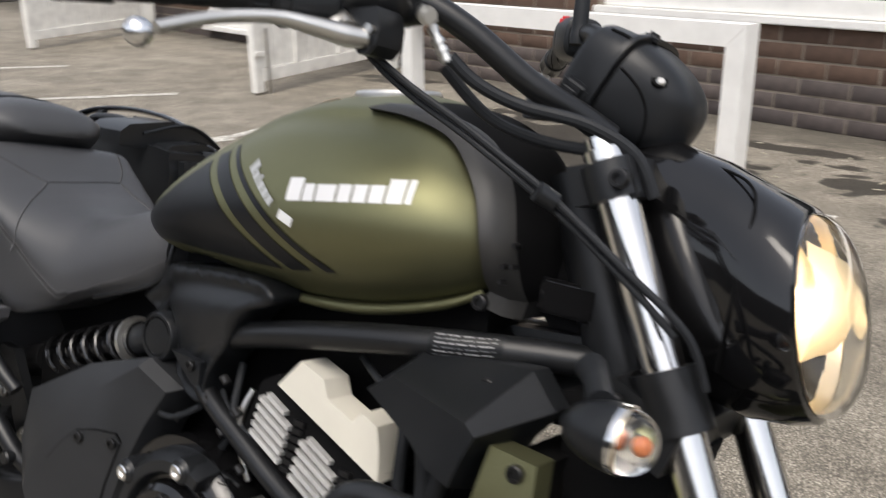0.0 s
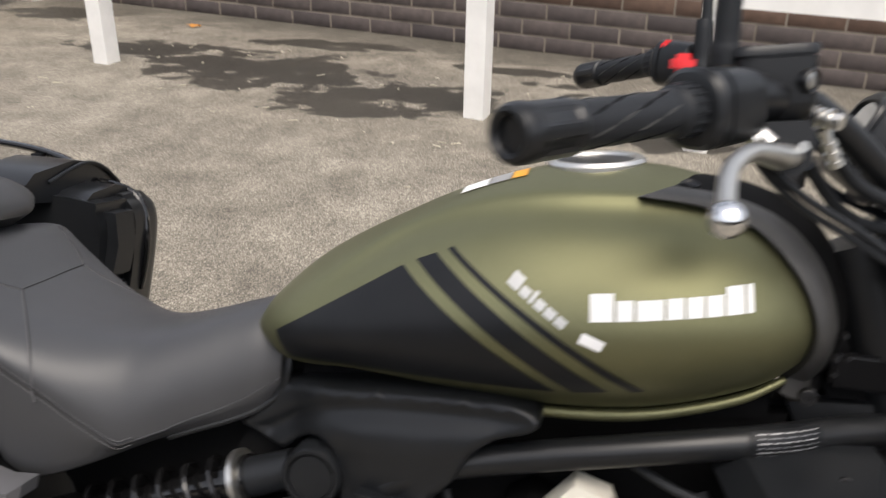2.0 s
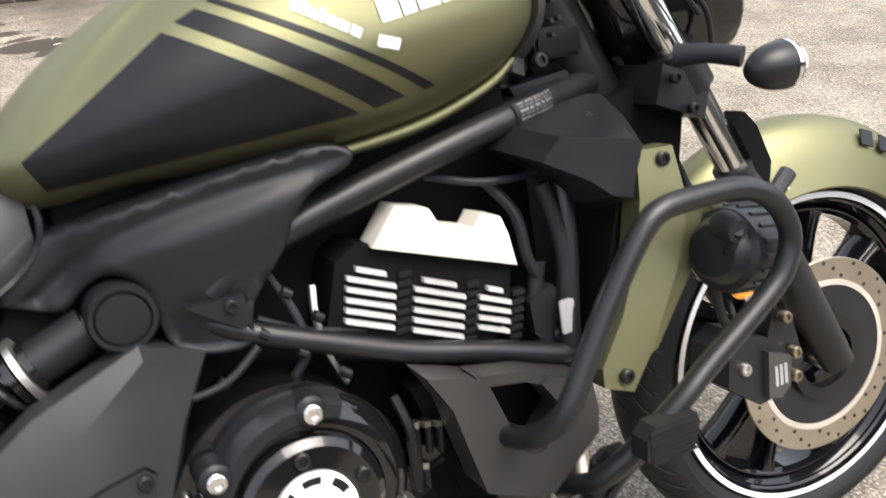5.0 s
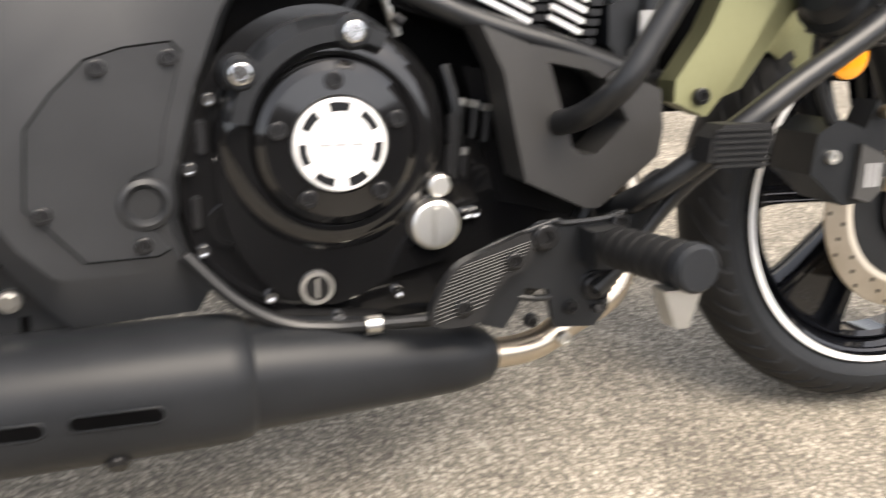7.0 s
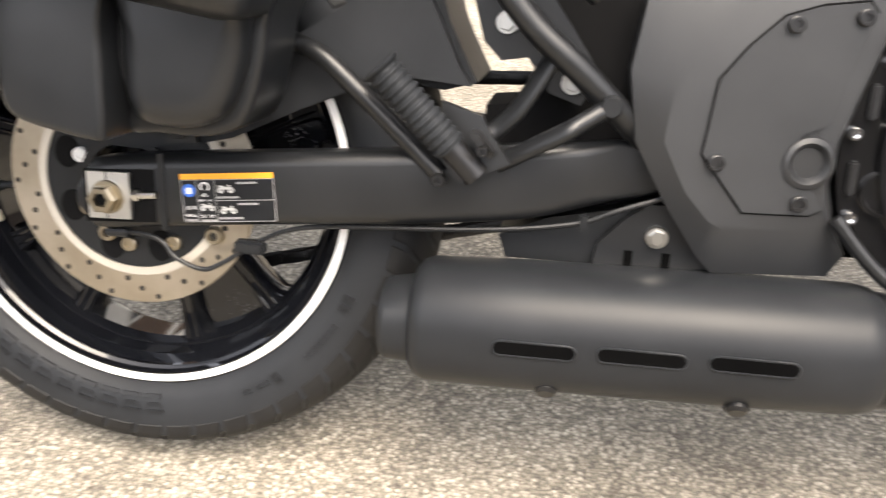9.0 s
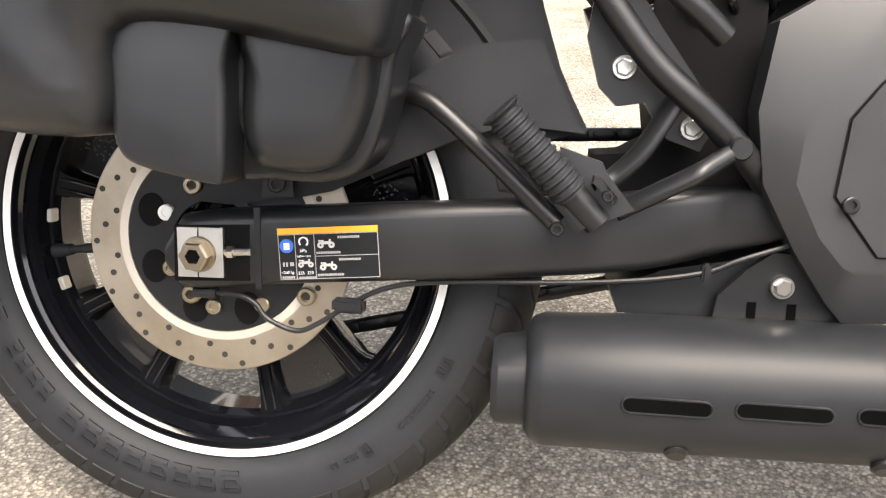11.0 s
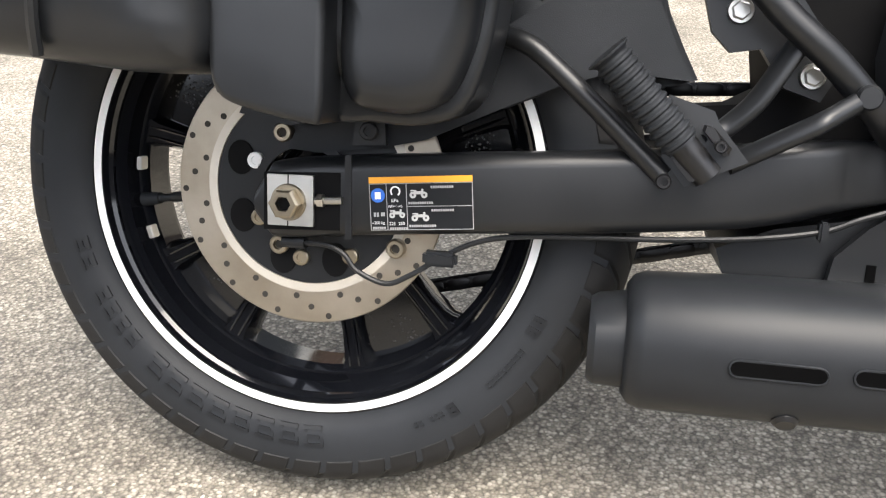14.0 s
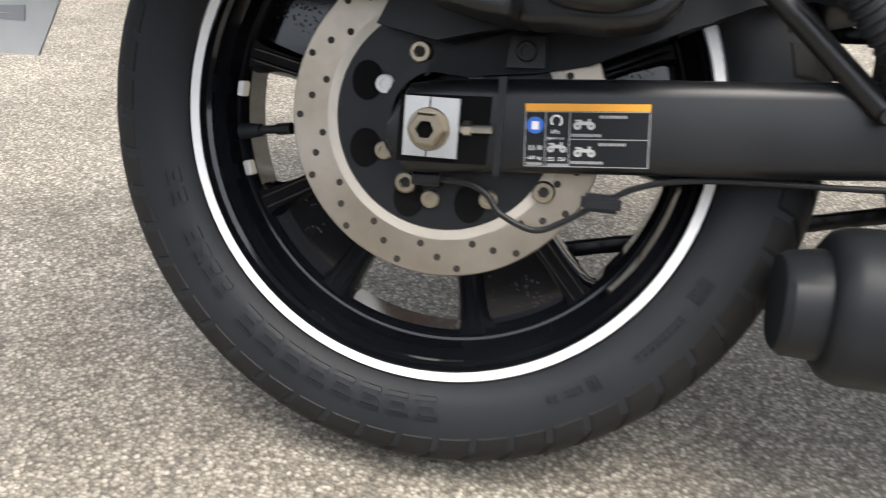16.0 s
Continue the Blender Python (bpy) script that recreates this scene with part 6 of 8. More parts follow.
part("housing_pipe", rod((1.150, -0.085, 0.56), (1.160, -0.085, 0.60), 0.010, 14, 0.002), matte_plastic, stat)
for pts, r, mt in (
    ([(0.90, -0.075, 0.64), (0.895, -0.085, 0.61), (0.90, -0.085, 0.57), (0.915, -0.08, 0.53)], 0.0045, steel),
    ([(0.86, -0.06, 0.66), (0.875, -0.08, 0.62), (0.88, -0.085, 0.58), (0.86, -0.08, 0.55)], 0.005, rubber),
    ([(0.84, -0.07, 0.62), (0.88, -0.085, 0.60), (0.93, -0.085, 0.585), (1.0, -0.08, 0.56)], 0.004, rubber),
    ([(1.12, -0.06, 0.70), (1.14, -0.085, 0.66), (1.145, -0.09, 0.61), (1.155, -0.09, 0.585)], 0.007, rubber),
    ([(1.05, -0.06, 0.72), (1.10, -0.08, 0.705), (1.15, -0.085, 0.70), (1.20, -0.07, 0.70)], 0.0045, rubber),
    ([(0.70, -0.08, 0.58), (0.74, -0.095, 0.57), (0.79, -0.10, 0.575), (0.83, -0.095, 0.60)], 0.004, rubber),
    ([(0.96, -0.09, 0.50), (0.965, -0.105, 0.47), (0.968, -0.105, 0.43), (0.965, -0.10, 0.39)], 0.006, satin_black),
):
    part("hose", tube(pts, r, 10, 6), mt, bike)
for x, z in ((0.895, 0.612), (0.912, 0.545), (0.868, 0.645), (0.838, 0.61), (0.872, 0.58), (0.79, 0.573), (0.735, 0.575)):
    part("hose_clamp", rod((x - 0.004, -0.093, z + 0.003), (x + 0.004, -0.093, z - 0.003), 0.0058, 10, 0.001), dark_metal, bike)
for x, z in ((0.972, 0.45), (0.986, 0.447), (1.0, 0.443), (0.975, 0.40)):
    part("case_stud", rod((x, -0.10, z - 0.018), (x + 0.003, -0.10, z + 0.016), 0.0045, 10, 0.001), dark_metal, bike)
    part("stud_nut", rod((x, -0.10, z + 0.013), (x + 0.001, -0.10, z + 0.02), 0.0072, 6, 0.001), steel, bike)
# added fillers close see-through gaps, coloured as black as the shade inside
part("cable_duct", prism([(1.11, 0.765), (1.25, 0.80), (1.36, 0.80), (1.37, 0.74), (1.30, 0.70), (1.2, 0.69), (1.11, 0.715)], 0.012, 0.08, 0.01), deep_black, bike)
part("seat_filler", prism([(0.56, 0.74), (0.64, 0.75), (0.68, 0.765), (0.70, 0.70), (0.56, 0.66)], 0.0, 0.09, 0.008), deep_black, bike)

# ---- radiator shrouds, brackets and crash bar
shroud = part("radiator_shroud", raised([(1.126, 0.736), (1.150, 0.758), (1.275, 0.770), (1.305, 0.738), (1.275, 0.700), (1.245, 0.640), (1.212, 0.650), (1.182, 0.700)], [(1.140, 0.724), (1.166, 0.745), (1.256, 0.726), (1.268, 0.716), (1.256, 0.688), (1.248, 0.662), (1.222, 0.670), (1.196, 0.692)], -0.05, -0.080, -0.158, 0.005, 3), matte_plastic, bike, "matt black radiator shroud", 24)
gp = part("radiator_side_panel", prism([(1.274, 0.707), (1.324, 0.704), (1.328, 0.662), (1.321, 0.611), (1.296, 0.564), (1.243, 0.486), (1.209, 0.45), (1.173, 0.465), (1.175, 0.486), (1.215, 0.536), (1.246, 0.592), (1.266, 0.652)], 0.0, 0.032, 0.006, 2, lambda x, z: -0.138 - (0.70 - z) * 0.15), green, bike, "matte green radiator side panel")
bolt(gp, 1.306, -0.1415, 0.692, 0.0085, 0.004, dark_metal)
bolt(gp, 1.202, -0.176, 0.471, 0.0085, 0.004, dark_metal)
part("radiator_front_panel", prism([(1.322, 0.650), (1.356, 0.63), (1.34, 0.57), (1.27, 0.475), (1.246, 0.466), (1.272, 0.53), (1.304, 0.60)], -0.145, -0.08, 0.006, 2), green, bike, "matte green panel beside the radiator")
radiator = part("radiator", prism([(1.272, 0.69), (1.31, 0.69), (1.240, 0.45), (1.202, 0.45)], -0.11, 0.14, 0.004), deep_black, bike, "black finned radiator")
part("rad_bracket", prism([(1.20, 0.79), (1.30, 0.80), (1.34, 0.76), (1.30, 0.72), (1.22, 0.75)], -0.005, 0.03, 0.005), matte_plastic, bike)
bolt(shroud, 1.240, -0.100, 0.748, 0.008, 0.006, dark_metal)
VG = [(0.972, 0.540), (1.030, 0.519), (1.040, 0.508), (1.068, 0.424), (1.080, 0.416), (1.094, 0.416), (1.128, 0.448), (1.102, 0.490), (1.112, 0.497), (1.163, 0.478), (1.168, 0.440), (1.164, 0.412), (1.100, 0.362), (1.085, 0.362), (1.019, 0.392), (1.006, 0.447), (0.995, 0.497)]
vee = part("engine_bracket", prism(VG, -0.164, -0.11, 0.007, 3), vee_grey, bike, "warm grey engine side bracket")
part("bracket_bridge", prism([(1.028, 0.522), (1.090, 0.509), (1.114, 0.499), (1.100, 0.489), (1.086, 0.497), (1.036, 0.507)], -0.157, -0.12, 0.004), vee_grey, vee)
part("engine_lower", prism([(0.98, 0.50), (1.17, 0.47), (1.17, 0.38), (1.10, 0.34), (1.02, 0.36)], -0.09, 0.09, 0.01), deep_black, bike)
BAR = [(1.052, -0.07, 0.440), (1.052, -0.13, 0.444), (1.058, -0.195, 0.456), (1.078, -0.235, 0.485), (1.105, -0.24, 0.527), (1.141, -0.24, 0.582), (1.185, -0.24, 0.640), (1.215, -0.24, 0.664), (1.26, -0.24, 0.668), (1.325, -0.24, 0.664), (1.368, -0.24, 0.640), (1.388, -0.24, 0.60),
       (1.376, -0.24, 0.562), (1.341, -0.24, 0.533), (1.26, -0.24, 0.484), (1.217, -0.24, 0.455), (1.16, -0.225, 0.41), (1.13, -0.20, 0.38), (1.12, -0.14, 0.35)]
bar = part("crash_bar", tube(BAR, 0.0125, 16, 6), satin_black, bike, "satin black tubular crash bar")
pedal = part("brake_pedal", prism([(1.158, 0.440), (1.170, 0.452), (1.222, 0.452), (1.226, 0.440), (1.214, 0.410), (1.155, 0.418)], -0.262, -0.235, 0.004), tread_rubber, bike, "ribbed rubber brake pedal pad")
for i in range(7):
    z = 0.447 - i * 0.0055
    part("pad_rib", box(1.160, 1.220, -0.2645, -0.2615, z - 0.0014, z + 0.0014, 0.0006), tread_rubber, pedal)
part("pedal_arm", tube([(1.190, -0.240, 0.420), (1.166, -0.214, 0.388), (1.140, -0.202, 0.352), (1.108, -0.198, 0.308), (1.085, -0.194, 0.285)], [0.008, 0.009, 0.0085, 0.0085, 0.011], 14, flat=0.7), satin_black, bike, "black brake pedal arm")
part("pedal_pivot", lathe([(0.0055, -0.200), (0.0055, -0.206), (0.0125, -0.206), (0.0140, -0.202), (0.0140, -0.18)], 24, (1.166, 0, 0.387)), satin_black, bike)
GP = [(0.914, 0.268), (0.914, 0.284), (0.929, 0.312), (0.946, 0.327), (0.976, 0.338), (1.002, 0.348), (1.011, 0.348), (1.015, 0.332), (1.006, 0.315), (0.991, 0.308), (0.981, 0.298), (0.971, 0.286), (0.961, 0.267), (0.932, 0.263)]
heel = part("heel_guard", round_plate(GP, -0.198, -0.186, 0.003, 3), plain("ribbed_black_alloy", (0.012, 0.012, 0.0125), 0.46, spec=0.35, grain=0.0008, scale=600), bike, "black ribbed heel guard")
for x, z in ((0.994, 0.324), (0.944, 0.282)):
    part("bolt_seat", lathe([(0.0, -0.1985), (0.0105, -0.1985), (0.0120, -0.1965)], 24, (x, 0, z)), satin_black, heel)
    bolt(heel, x, -0.1985, z, 0.0080, 0.004, dark_metal)
for i in range(15):
    z = 0.269 + 0.0038 * i
    a = interp([(0.264, 0.918), (0.284, 0.918), (0.312, 0.933), (0.327, 0.950), (0.338, 0.978)], z)
    b = interp([(0.258, 0.960), (0.276, 0.970), (0.290, 0.980), (0.300, 0.992), (0.306, 1.004), (0.32, 1.010)], z)
    part("guard_rib", rod((a, -0.1981, z), (b, -0.1981, z + 0.28 * (b - a)), 0.0009, 6), satin_black, heel)
PP = [(0.934, 0.307), (0.948, 0.324), (0.988, 0.341), (1.031, 0.354), (1.043, 0.357), (1.052, 0.354), (1.095, 0.356), (1.113, 0.361), (1.132, 0.368), (1.140, 0.392), (1.155, 0.401), (1.180, 0.400), (1.184, 0.378), (1.168, 0.370), (1.152, 0.344), (1.128, 0.332), (1.106, 0.301), (1.103, 0.262), (1.088, 0.245), (1.045, 0.248), (1.040, 0.268), (1.036, 0.288), (1.012, 0.292), (1.004, 0.272), (0.990, 0.252), (0.966, 0.259), (0.95, 0.28)]
rest = part("footpeg_plate", prism(PP, -0.185, -0.176, 0.003), matte_plastic, bike, "satin black footpeg plate")
part("plate_edge", tube([(x, -0.186, z) for x, z in PP[:10]], 0.0028, 10, 5), satin_black, rest)
part("switch_rod", tube([(1.006, -0.182, 0.283), (1.022, -0.184, 0.280), (1.040, -0.182, 0.279)], 0.0035, 10), satin_black, rest)
part("return_spring", tube([(1.085 + 0.0008 * k, -0.19 + 0.006 * math.cos(k * 1.1), 0.262 + 0.0012 * k + 0.006 * math.sin(k * 1.1)) for k in range(40)], 0.0013, 6, 1), dark_metal, rest, "coiled return spring")
for x, z, r in ((1.030, 0.342, 0.0125), (1.086, 0.288, 0.013), (1.018, 0.258, 0.006), (1.060, 0.268, 0.006), (1.110, 0.352, 0.009)):
    part("bolt_seat", lathe([(0.0, -0.187), (r * 1.15, -0.187), (r * 1.3, -0.184)], 24, (x, 0, z)), satin_black, rest)
    bolt(rest, x, -0.187, z, r, 0.006, dark_metal)
part("peg_hinge", prism([(1.066, 0.350), (1.100, 0.352), (1.106, 0.330), (1.096, 0.312), (1.070, 0.314)], -0.218, -0.18, 0.005, 2), satin_black, rest)
peg = part("rider_footpeg", tube([(1.086, -0.19, 0.333), (1.081, -0.25, 0.341), (1.076, -0.30, 0.347), (1.069, -0.375, 0.357)], [0.012, 0.0148, 0.0158, 0.0163], 20, 4), tread_rubber, bike, "thick black rubber rider's footpeg")
for i in range(6):
    y = -0.245 - i * 0.022
    part("peg_rib", lathe([(0.0150, -0.0075), (0.0195, -0.006), (0.0195, 0.006), (0.0150, 0.0075)], 24, (1.086 + (y + 0.19) * 0.092, y, 0.333 - (y + 0.19) * 0.13), None, True), tread_rubber, peg)
part("peg_end", lathe([(0.0, -0.008), (0.017, -0.008), (0.0200, -0.004), (0.0200, 0.006)], 24, (1.069, -0.378, 0.357)), rubber, peg)
part("peg_feeler", prism([(1.048, 0.338), (1.082, 0.338), (1.072, 0.306), (1.060, 0.306)], -0.372, -0.352, 0.003), alloy, peg, "bare alloy hero blob")
part("side_stand", tube([(0.98, 0.12, 0.24), (0.93, 0.19, 0.16), (0.90, 0.255, 0.085)], 0.011, 12), satin_black, bike)

# ---- front fork: the steering head leans back
F0, F1 = Vector((1.300, 0, 0.985)), Vector((1.645, 0, 0.314))
fd = (F1 - F0).normalized()


def fork_leg(y, far):
    """One telescopic leg: chrome stanchion, clamp and lower slider."""
    o = Vector((0, y, 0))
    leg = part("fork_leg", rod(F0 + o, F0 + o + fd * 0.43, 0.0205, 24), fork_chrome, bike, "chrome fork stanchion")
    part("fork_cap", rod(F0 + o - fd * 0.012, F0 + o + fd * 0.004, 0.0165, 20, 0.003), chrome, leg)
    part("fork_slider", tube([F0 + o + fd * 0.405, F0 + o + fd * 0.43, F0 + o + fd * 0.60, F0 + o + fd * 0.70, F1 + o], [0.026, 0.028, 0.027, 0.026, 0.024], 22, 3), satin_black, leg, "black fork slider")
    part("dust_seal", rod(F0 + o + fd * 0.385, F0 + o + fd * 0.412, 0.0265, 22, 0.004), rubber, leg)
    part("top_clamp", rod(F0 + o + fd * 0.012, F0 + o + fd * 0.048, 0.0255, 24, 0.003), matte_plastic, leg)
    part("lower_clamp", rod(F0 + o + fd * 0.205, F0 + o + fd * 0.262, 0.0305, 24, 0.006), satin_black, leg)
    return leg


leg = fork_leg(-0.064, False)
fork_leg(0.118, True)
part("top_yoke", prism([(1.27, 0.965), (1.33, 0.985), (1.345, 0.95), (1.285, 0.93)], -0.075, 0.105, 0.006), satin_black, bike)
part("lower_yoke", prism([(1.36, 0.79), (1.43, 0.76), (1.415, 0.715), (1.345, 0.745)], -0.09, 0.12, 0.008), satin_black, bike)
part("steering_head", rod((1.24, 0.015, 0.96), (1.34, 0.015, 0.74), 0.035, 24, 0.004), satin_black, bike)
bolt(leg, 1.333, -0.092, 0.963, 0.009, 0.006, dark_metal)
for p in ((1.372, 0.772), (1.395, 0.732)):
    bolt(leg, p[0] - 0.004, -0.100, p[1], 0.007, 0.005, dark_metal)
part("fork_guard", prism([(1.462, 0.700), (1.480, 0.712), (1.500, 0.690), (1.520, 0.640), (1.512, 0.598), (1.492, 0.60), (1.488, 0.650)], -0.088, -0.055, 0.007, 3), gloss_black, bike)

# ---- front wheel and brake
STEER = Matrix.Rotation(radians(-3.0), 4, -fd)
FRONT = (1.656, 0.046, 0.314)
front_wheel = wheel("front_wheel", FRONT, 0.310, 0.2455, 0.055, 0.047, 20, STEER)
fdisc = brake_disc(bike, "front_brake_disc", Vector(FRONT) + STEER @ Vector((0, -0.078, 0)), 0.150, 0.116, None, STEER)
part("front_sensor_ring", lathe([(0.048, -0.002), (0.066, -0.002), (0.066, 0.002), (0.048, 0.002)], 60, Vector(FRONT) + STEER @ Vector((0, -0.086, 0)), STEER, True), dark_metal, fdisc, "toothed wheel speed ring")
part("front_axle", lathe([(0.0065, -0.112), (0.0065, -0.116), (0.0125, -0.116), (0.0145, -0.114), (0.0145, -0.09), (0.02, -0.088), (0.02, 0.0)], 28, FRONT, STEER), steel, fdisc, "hollow front axle end")
cal = part("front_caliper", prism([(1.390, 0.374), (1.396, 0.420), (1.425, 0.436), (1.456, 0.426), (1.494, 0.395), (1.492, 0.365), (1.472, 0.337), (1.440, 0.335)], -0.122, -0.05, 0.008, 3), matte_plastic, bike, "black front brake caliper")
for x, z, mt in ((1.491, 0.443, dull_bolt), (1.504, 0.390, dull_bolt), (1.417, 0.393, alloy), (1.503, 0.357, dull_bolt)):
    bolt(cal, x, -0.121, z, 0.0085, 0.008, mt)
part("caliper_block", prism([(1.452, 0.408), (1.490, 0.392), (1.486, 0.352), (1.470, 0.338), (1.448, 0.345)], -0.131, -0.115, 0.005), bracket_grey, cal)
part("caliper_mount", prism([(1.47, 0.42), (1.485, 0.456), (1.515, 0.43), (1.53, 0.37), (1.51, 0.345), (1.49, 0.36)], -0.112, -0.075, 0.006), matte_plastic, cal)
for k in range(3):
    part("caliper_mark", box(1.460 + k * 0.008, 1.465 + k * 0.008, -0.1317, -0.1311, 0.357, 0.385, 0.0), grey_decal, cal)
part("brake_hose", tube([(1.44, -0.11, 0.41), (1.425, -0.10, 0.46), (1.44, -0.06, 0.54), (1.43, -0.02, 0.64), (1.40, -0.01, 0.72), (1.36, 0.0, 0.80)], 0.005, 10), rubber, bike, "black front brake hose")
fender_rows = []
for i in range(29):
    a = radians(28 + 112 * i / 28)
    w = 0.076 * (0.75 + 0.25 * math.sin(math.pi * i / 28))
    row = []
    for j in range(13):
        t = -1 + j / 6
        r = 0.352 - 0.098 * abs(t) ** 2.8
        row.append(Vector(FRONT) + STEER @ Vector((r * math.cos(a), w * t, r * math.sin(a))))
    for j in range(12, -1, -1):
        t = -1 + j / 6
        r = 0.349 - 0.098 * abs(t) ** 2.8
        row.append(Vector(FRONT) + STEER @ Vector((r * math.cos(a), w * t * 0.97, r * math.sin(a))))
    fender_rows.append(row)
fender = part("front_mudguard", loft(fender_rows), green, bike, "matte green front mudguard")
part("mudguard_stay", tube([(1.49, -0.10, 0.60), (1.52, -0.082, 0.59), (1.56, -0.075, 0.615)], 0.012, 10), matte_plastic, fender)
for k in range(3):
    a0 = 70 - 7 * k
    rows = []
    for i in range(6):
        a = radians(a0 - 4.5 * i / 5)
        rows.append([Vector(FRONT) + STEER @ Vector((r * math.cos(a), y, r * math.sin(a))) for r, y in ((0.3370, -0.046), (0.3155, -0.056), (0.3165, -0.058), (0.3385, -0.0475))])
    part("mudguard_stripe", loft(rows), black_decal, fender)

words("ABS", fender, Matrix.Translation((1.563, -0.040, 0.578)) @ Matrix.Rotation(radians(-4), 4, "Y") @ Matrix.Rotation(radians(72), 4, "X"), 0.022, white_decal)

# ---- indicators
def indicator(y, s):
    """A front indicator on its stalk; its clear lens looks ahead."""
    c = Vector((1.424, y, 0.776))
    ind = part("indicator", tube([(1.352, y - s * 0.085, 0.80), (1.372, y - s * 0.055, 0.798), (1.392, y - s * 0.024, 0.79)], [0.014, 0.011, 0.012], 14), rubber, bike, "front indicator on a rubber stalk")
    bm = bmesh.new()
    bmesh.ops.create_uvsphere(bm, u_segments=28, v_segments=16, radius=1.0)
    for v in bm.verts:
        v.co = c + Vector((min(0.0, v.co.x) * 0.050, v.co.y * 0.027, v.co.z * 0.027))
    part("indicator_body", bm, matte_plastic, ind)
    turn = Matrix.Rotation(radians(90), 4, "Z")
    part("lens_reflector", lathe([(0.0, 0.012), (0.010, 0.010), (0.020, 0.003), (0.025, -0.001), (0.0255, 0.002)], 28, c + Vector((0.004, 0, 0)), turn), reflector, ind, "silver reflector bowl")
    part("lens_collar", lathe([(0.024, 0.002), (0.0275, 0.002), (0.0275, -0.003), (0.024, -0.003)], 32, c, turn, True), chrome, ind)
    bm = bmesh.new()
    bmesh.ops.create_uvsphere(bm, u_segments=28, v_segments=16, radius=1.0)
    for v in bm.verts:
        v.co = c + Vector((0.005 + max(0.0, v.co.x) * 0.022, v.co.y * 0.0248, v.co.z * 0.0248))
    part("indicator_lens", bm, lens_clear, ind, "clear indicator lens")
    bm = bmesh.new()
    bmesh.ops.create_uvsphere(bm, u_segments=14, v_segments=8, radius=0.006)
    for v in bm.verts:
        v.co += c + Vector((0.012, 0, 0))
    part("indicator_bulb", bm, amber_glass, ind, "amber bulb")
    return ind


amber_glass = plain("amber_bulb", (0.8, 0.25, 0.1), 0.2)
indicator(-0.208, -1)
indicator(0.25, 1)
amber = part("reflector_body", lathe([(0.0, -0.006), (0.027, -0.006), (0.029, -0.002), (0.029, 0.008)], 28, (1.440, -0.102, 0.506)), matte_plastic, bike, "round side reflector")
part("reflector_lens", lathe([(0.0, -0.0095), (0.02, -0.009), (0.0265, -0.0065), (0.0265, -0.005)], 28, (1.440, -0.102, 0.506)), plain("amber_reflector", (0.85, 0.30, 0.012), 0.2, coat=0.6), amber, "amber reflector")
part("reflector_stay", tube([(1.440, -0.095, 0.515), (1.45, -0.09, 0.55), (1.47, -0.09, 0.58)], 0.006, 10), satin_black, amber)
# horn: a ribbed drum with a rubber boot
hx = Matrix.Translation((1.392, -0.165, 0.570)) @ Matrix.Rotation(radians(12), 4, "Y") @ Matrix.Rotation(radians(-78), 4, "Z")
horn = part("horn", lathe([(0.0, -0.062), (0.030, -0.062), (0.036, -0.056), (0.040, -0.046), (0.048, -0.042), (0.050, -0.036), (0.050, 0.030), (0.046, 0.040), (0.030, 0.044), (0.0, 0.044)], 36, (0, 0, 0)), matte_plastic, bike, "ribbed black horn with a rubber boot")
for v in horn.data.vertices:
    v.co = hx @ v.co
for k in range(18):
    a = 2 * math.pi * k / 18
    bm = box(0.0495, 0.0530, -0.034, 0.028, -0.0025, 0.0025, 0.001, 1)
    for v in bm.verts:
        v.co = hx @ (Matrix.Rotation(a, 4, "Y") @ v.co)
    part("horn_rib", bm, matte_plastic, horn)
part("horn_boot", tube([hx @ Vector((0.012, -0.055, 0.03)), hx @ Vector((0.022, -0.075, 0.034)), hx @ Vector((0.045, -0.082, 0.03))], [0.017, 0.016, 0.013], 16, 4), rubber, horn)
part("horn_lead", tube([hx @ Vector((0.045, -0.082, 0.03)), (1.36, -0.15, 0.53), (1.385, -0.13, 0.47), (1.42, -0.115, 0.43)], 0.006, 10), rubber, horn)

# ---- headlamp and its cowl
def egg(rows, n=40, yc=0.02, caps=True):
    rings = []
    for x, zt, zb, w, lean in rows:
        ring = []
        zc, h = (zt + zb) / 2, (zt - zb) / 2
        for k in range(n):
            t = 2 * math.pi * k / n
            c, s = math.cos(t), math.sin(t)
            ring.append(Vector((x - lean * s * h, yc + w * math.copysign(abs(c) ** 0.9, c), zc + h * math.copysign(abs(s) ** 0.95, s))))
        rings.append(ring)
    return loft(rings, caps)


cowl = part("headlamp_cowl", egg([(1.325, 0.985, 0.80, 0.045, 0.35), (1.335, 1.002, 0.785, 0.054, 0.35), (1.375, 1.006, 0.770, 0.062, 0.32), (1.425, 0.993, 0.764, 0.080, 0.28), (1.468, 0.975, 0.770, 0.100, 0.26), (1.494, 0.964, 0.778, 0.101, 0.24), (1.496, 0.960, 0.784, 0.096, 0.24), (1.46, 0.93, 0.81, 0.07, 0.24)]), gloss_black, bike, "gloss black headlamp cowl", 50)
part("headlamp_reflector", egg([(1.496, 0.957, 0.787, 0.092, 0.24), (1.475, 0.947, 0.797, 0.084, 0.22), (1.452, 0.925, 0.819, 0.064, 0.18), (1.436, 0.895, 0.849, 0.034, 0.12), (1.432, 0.880, 0.864, 0.012, 0.1)], caps=False), reflector, cowl, "mirrored reflector")
lens_rows = []
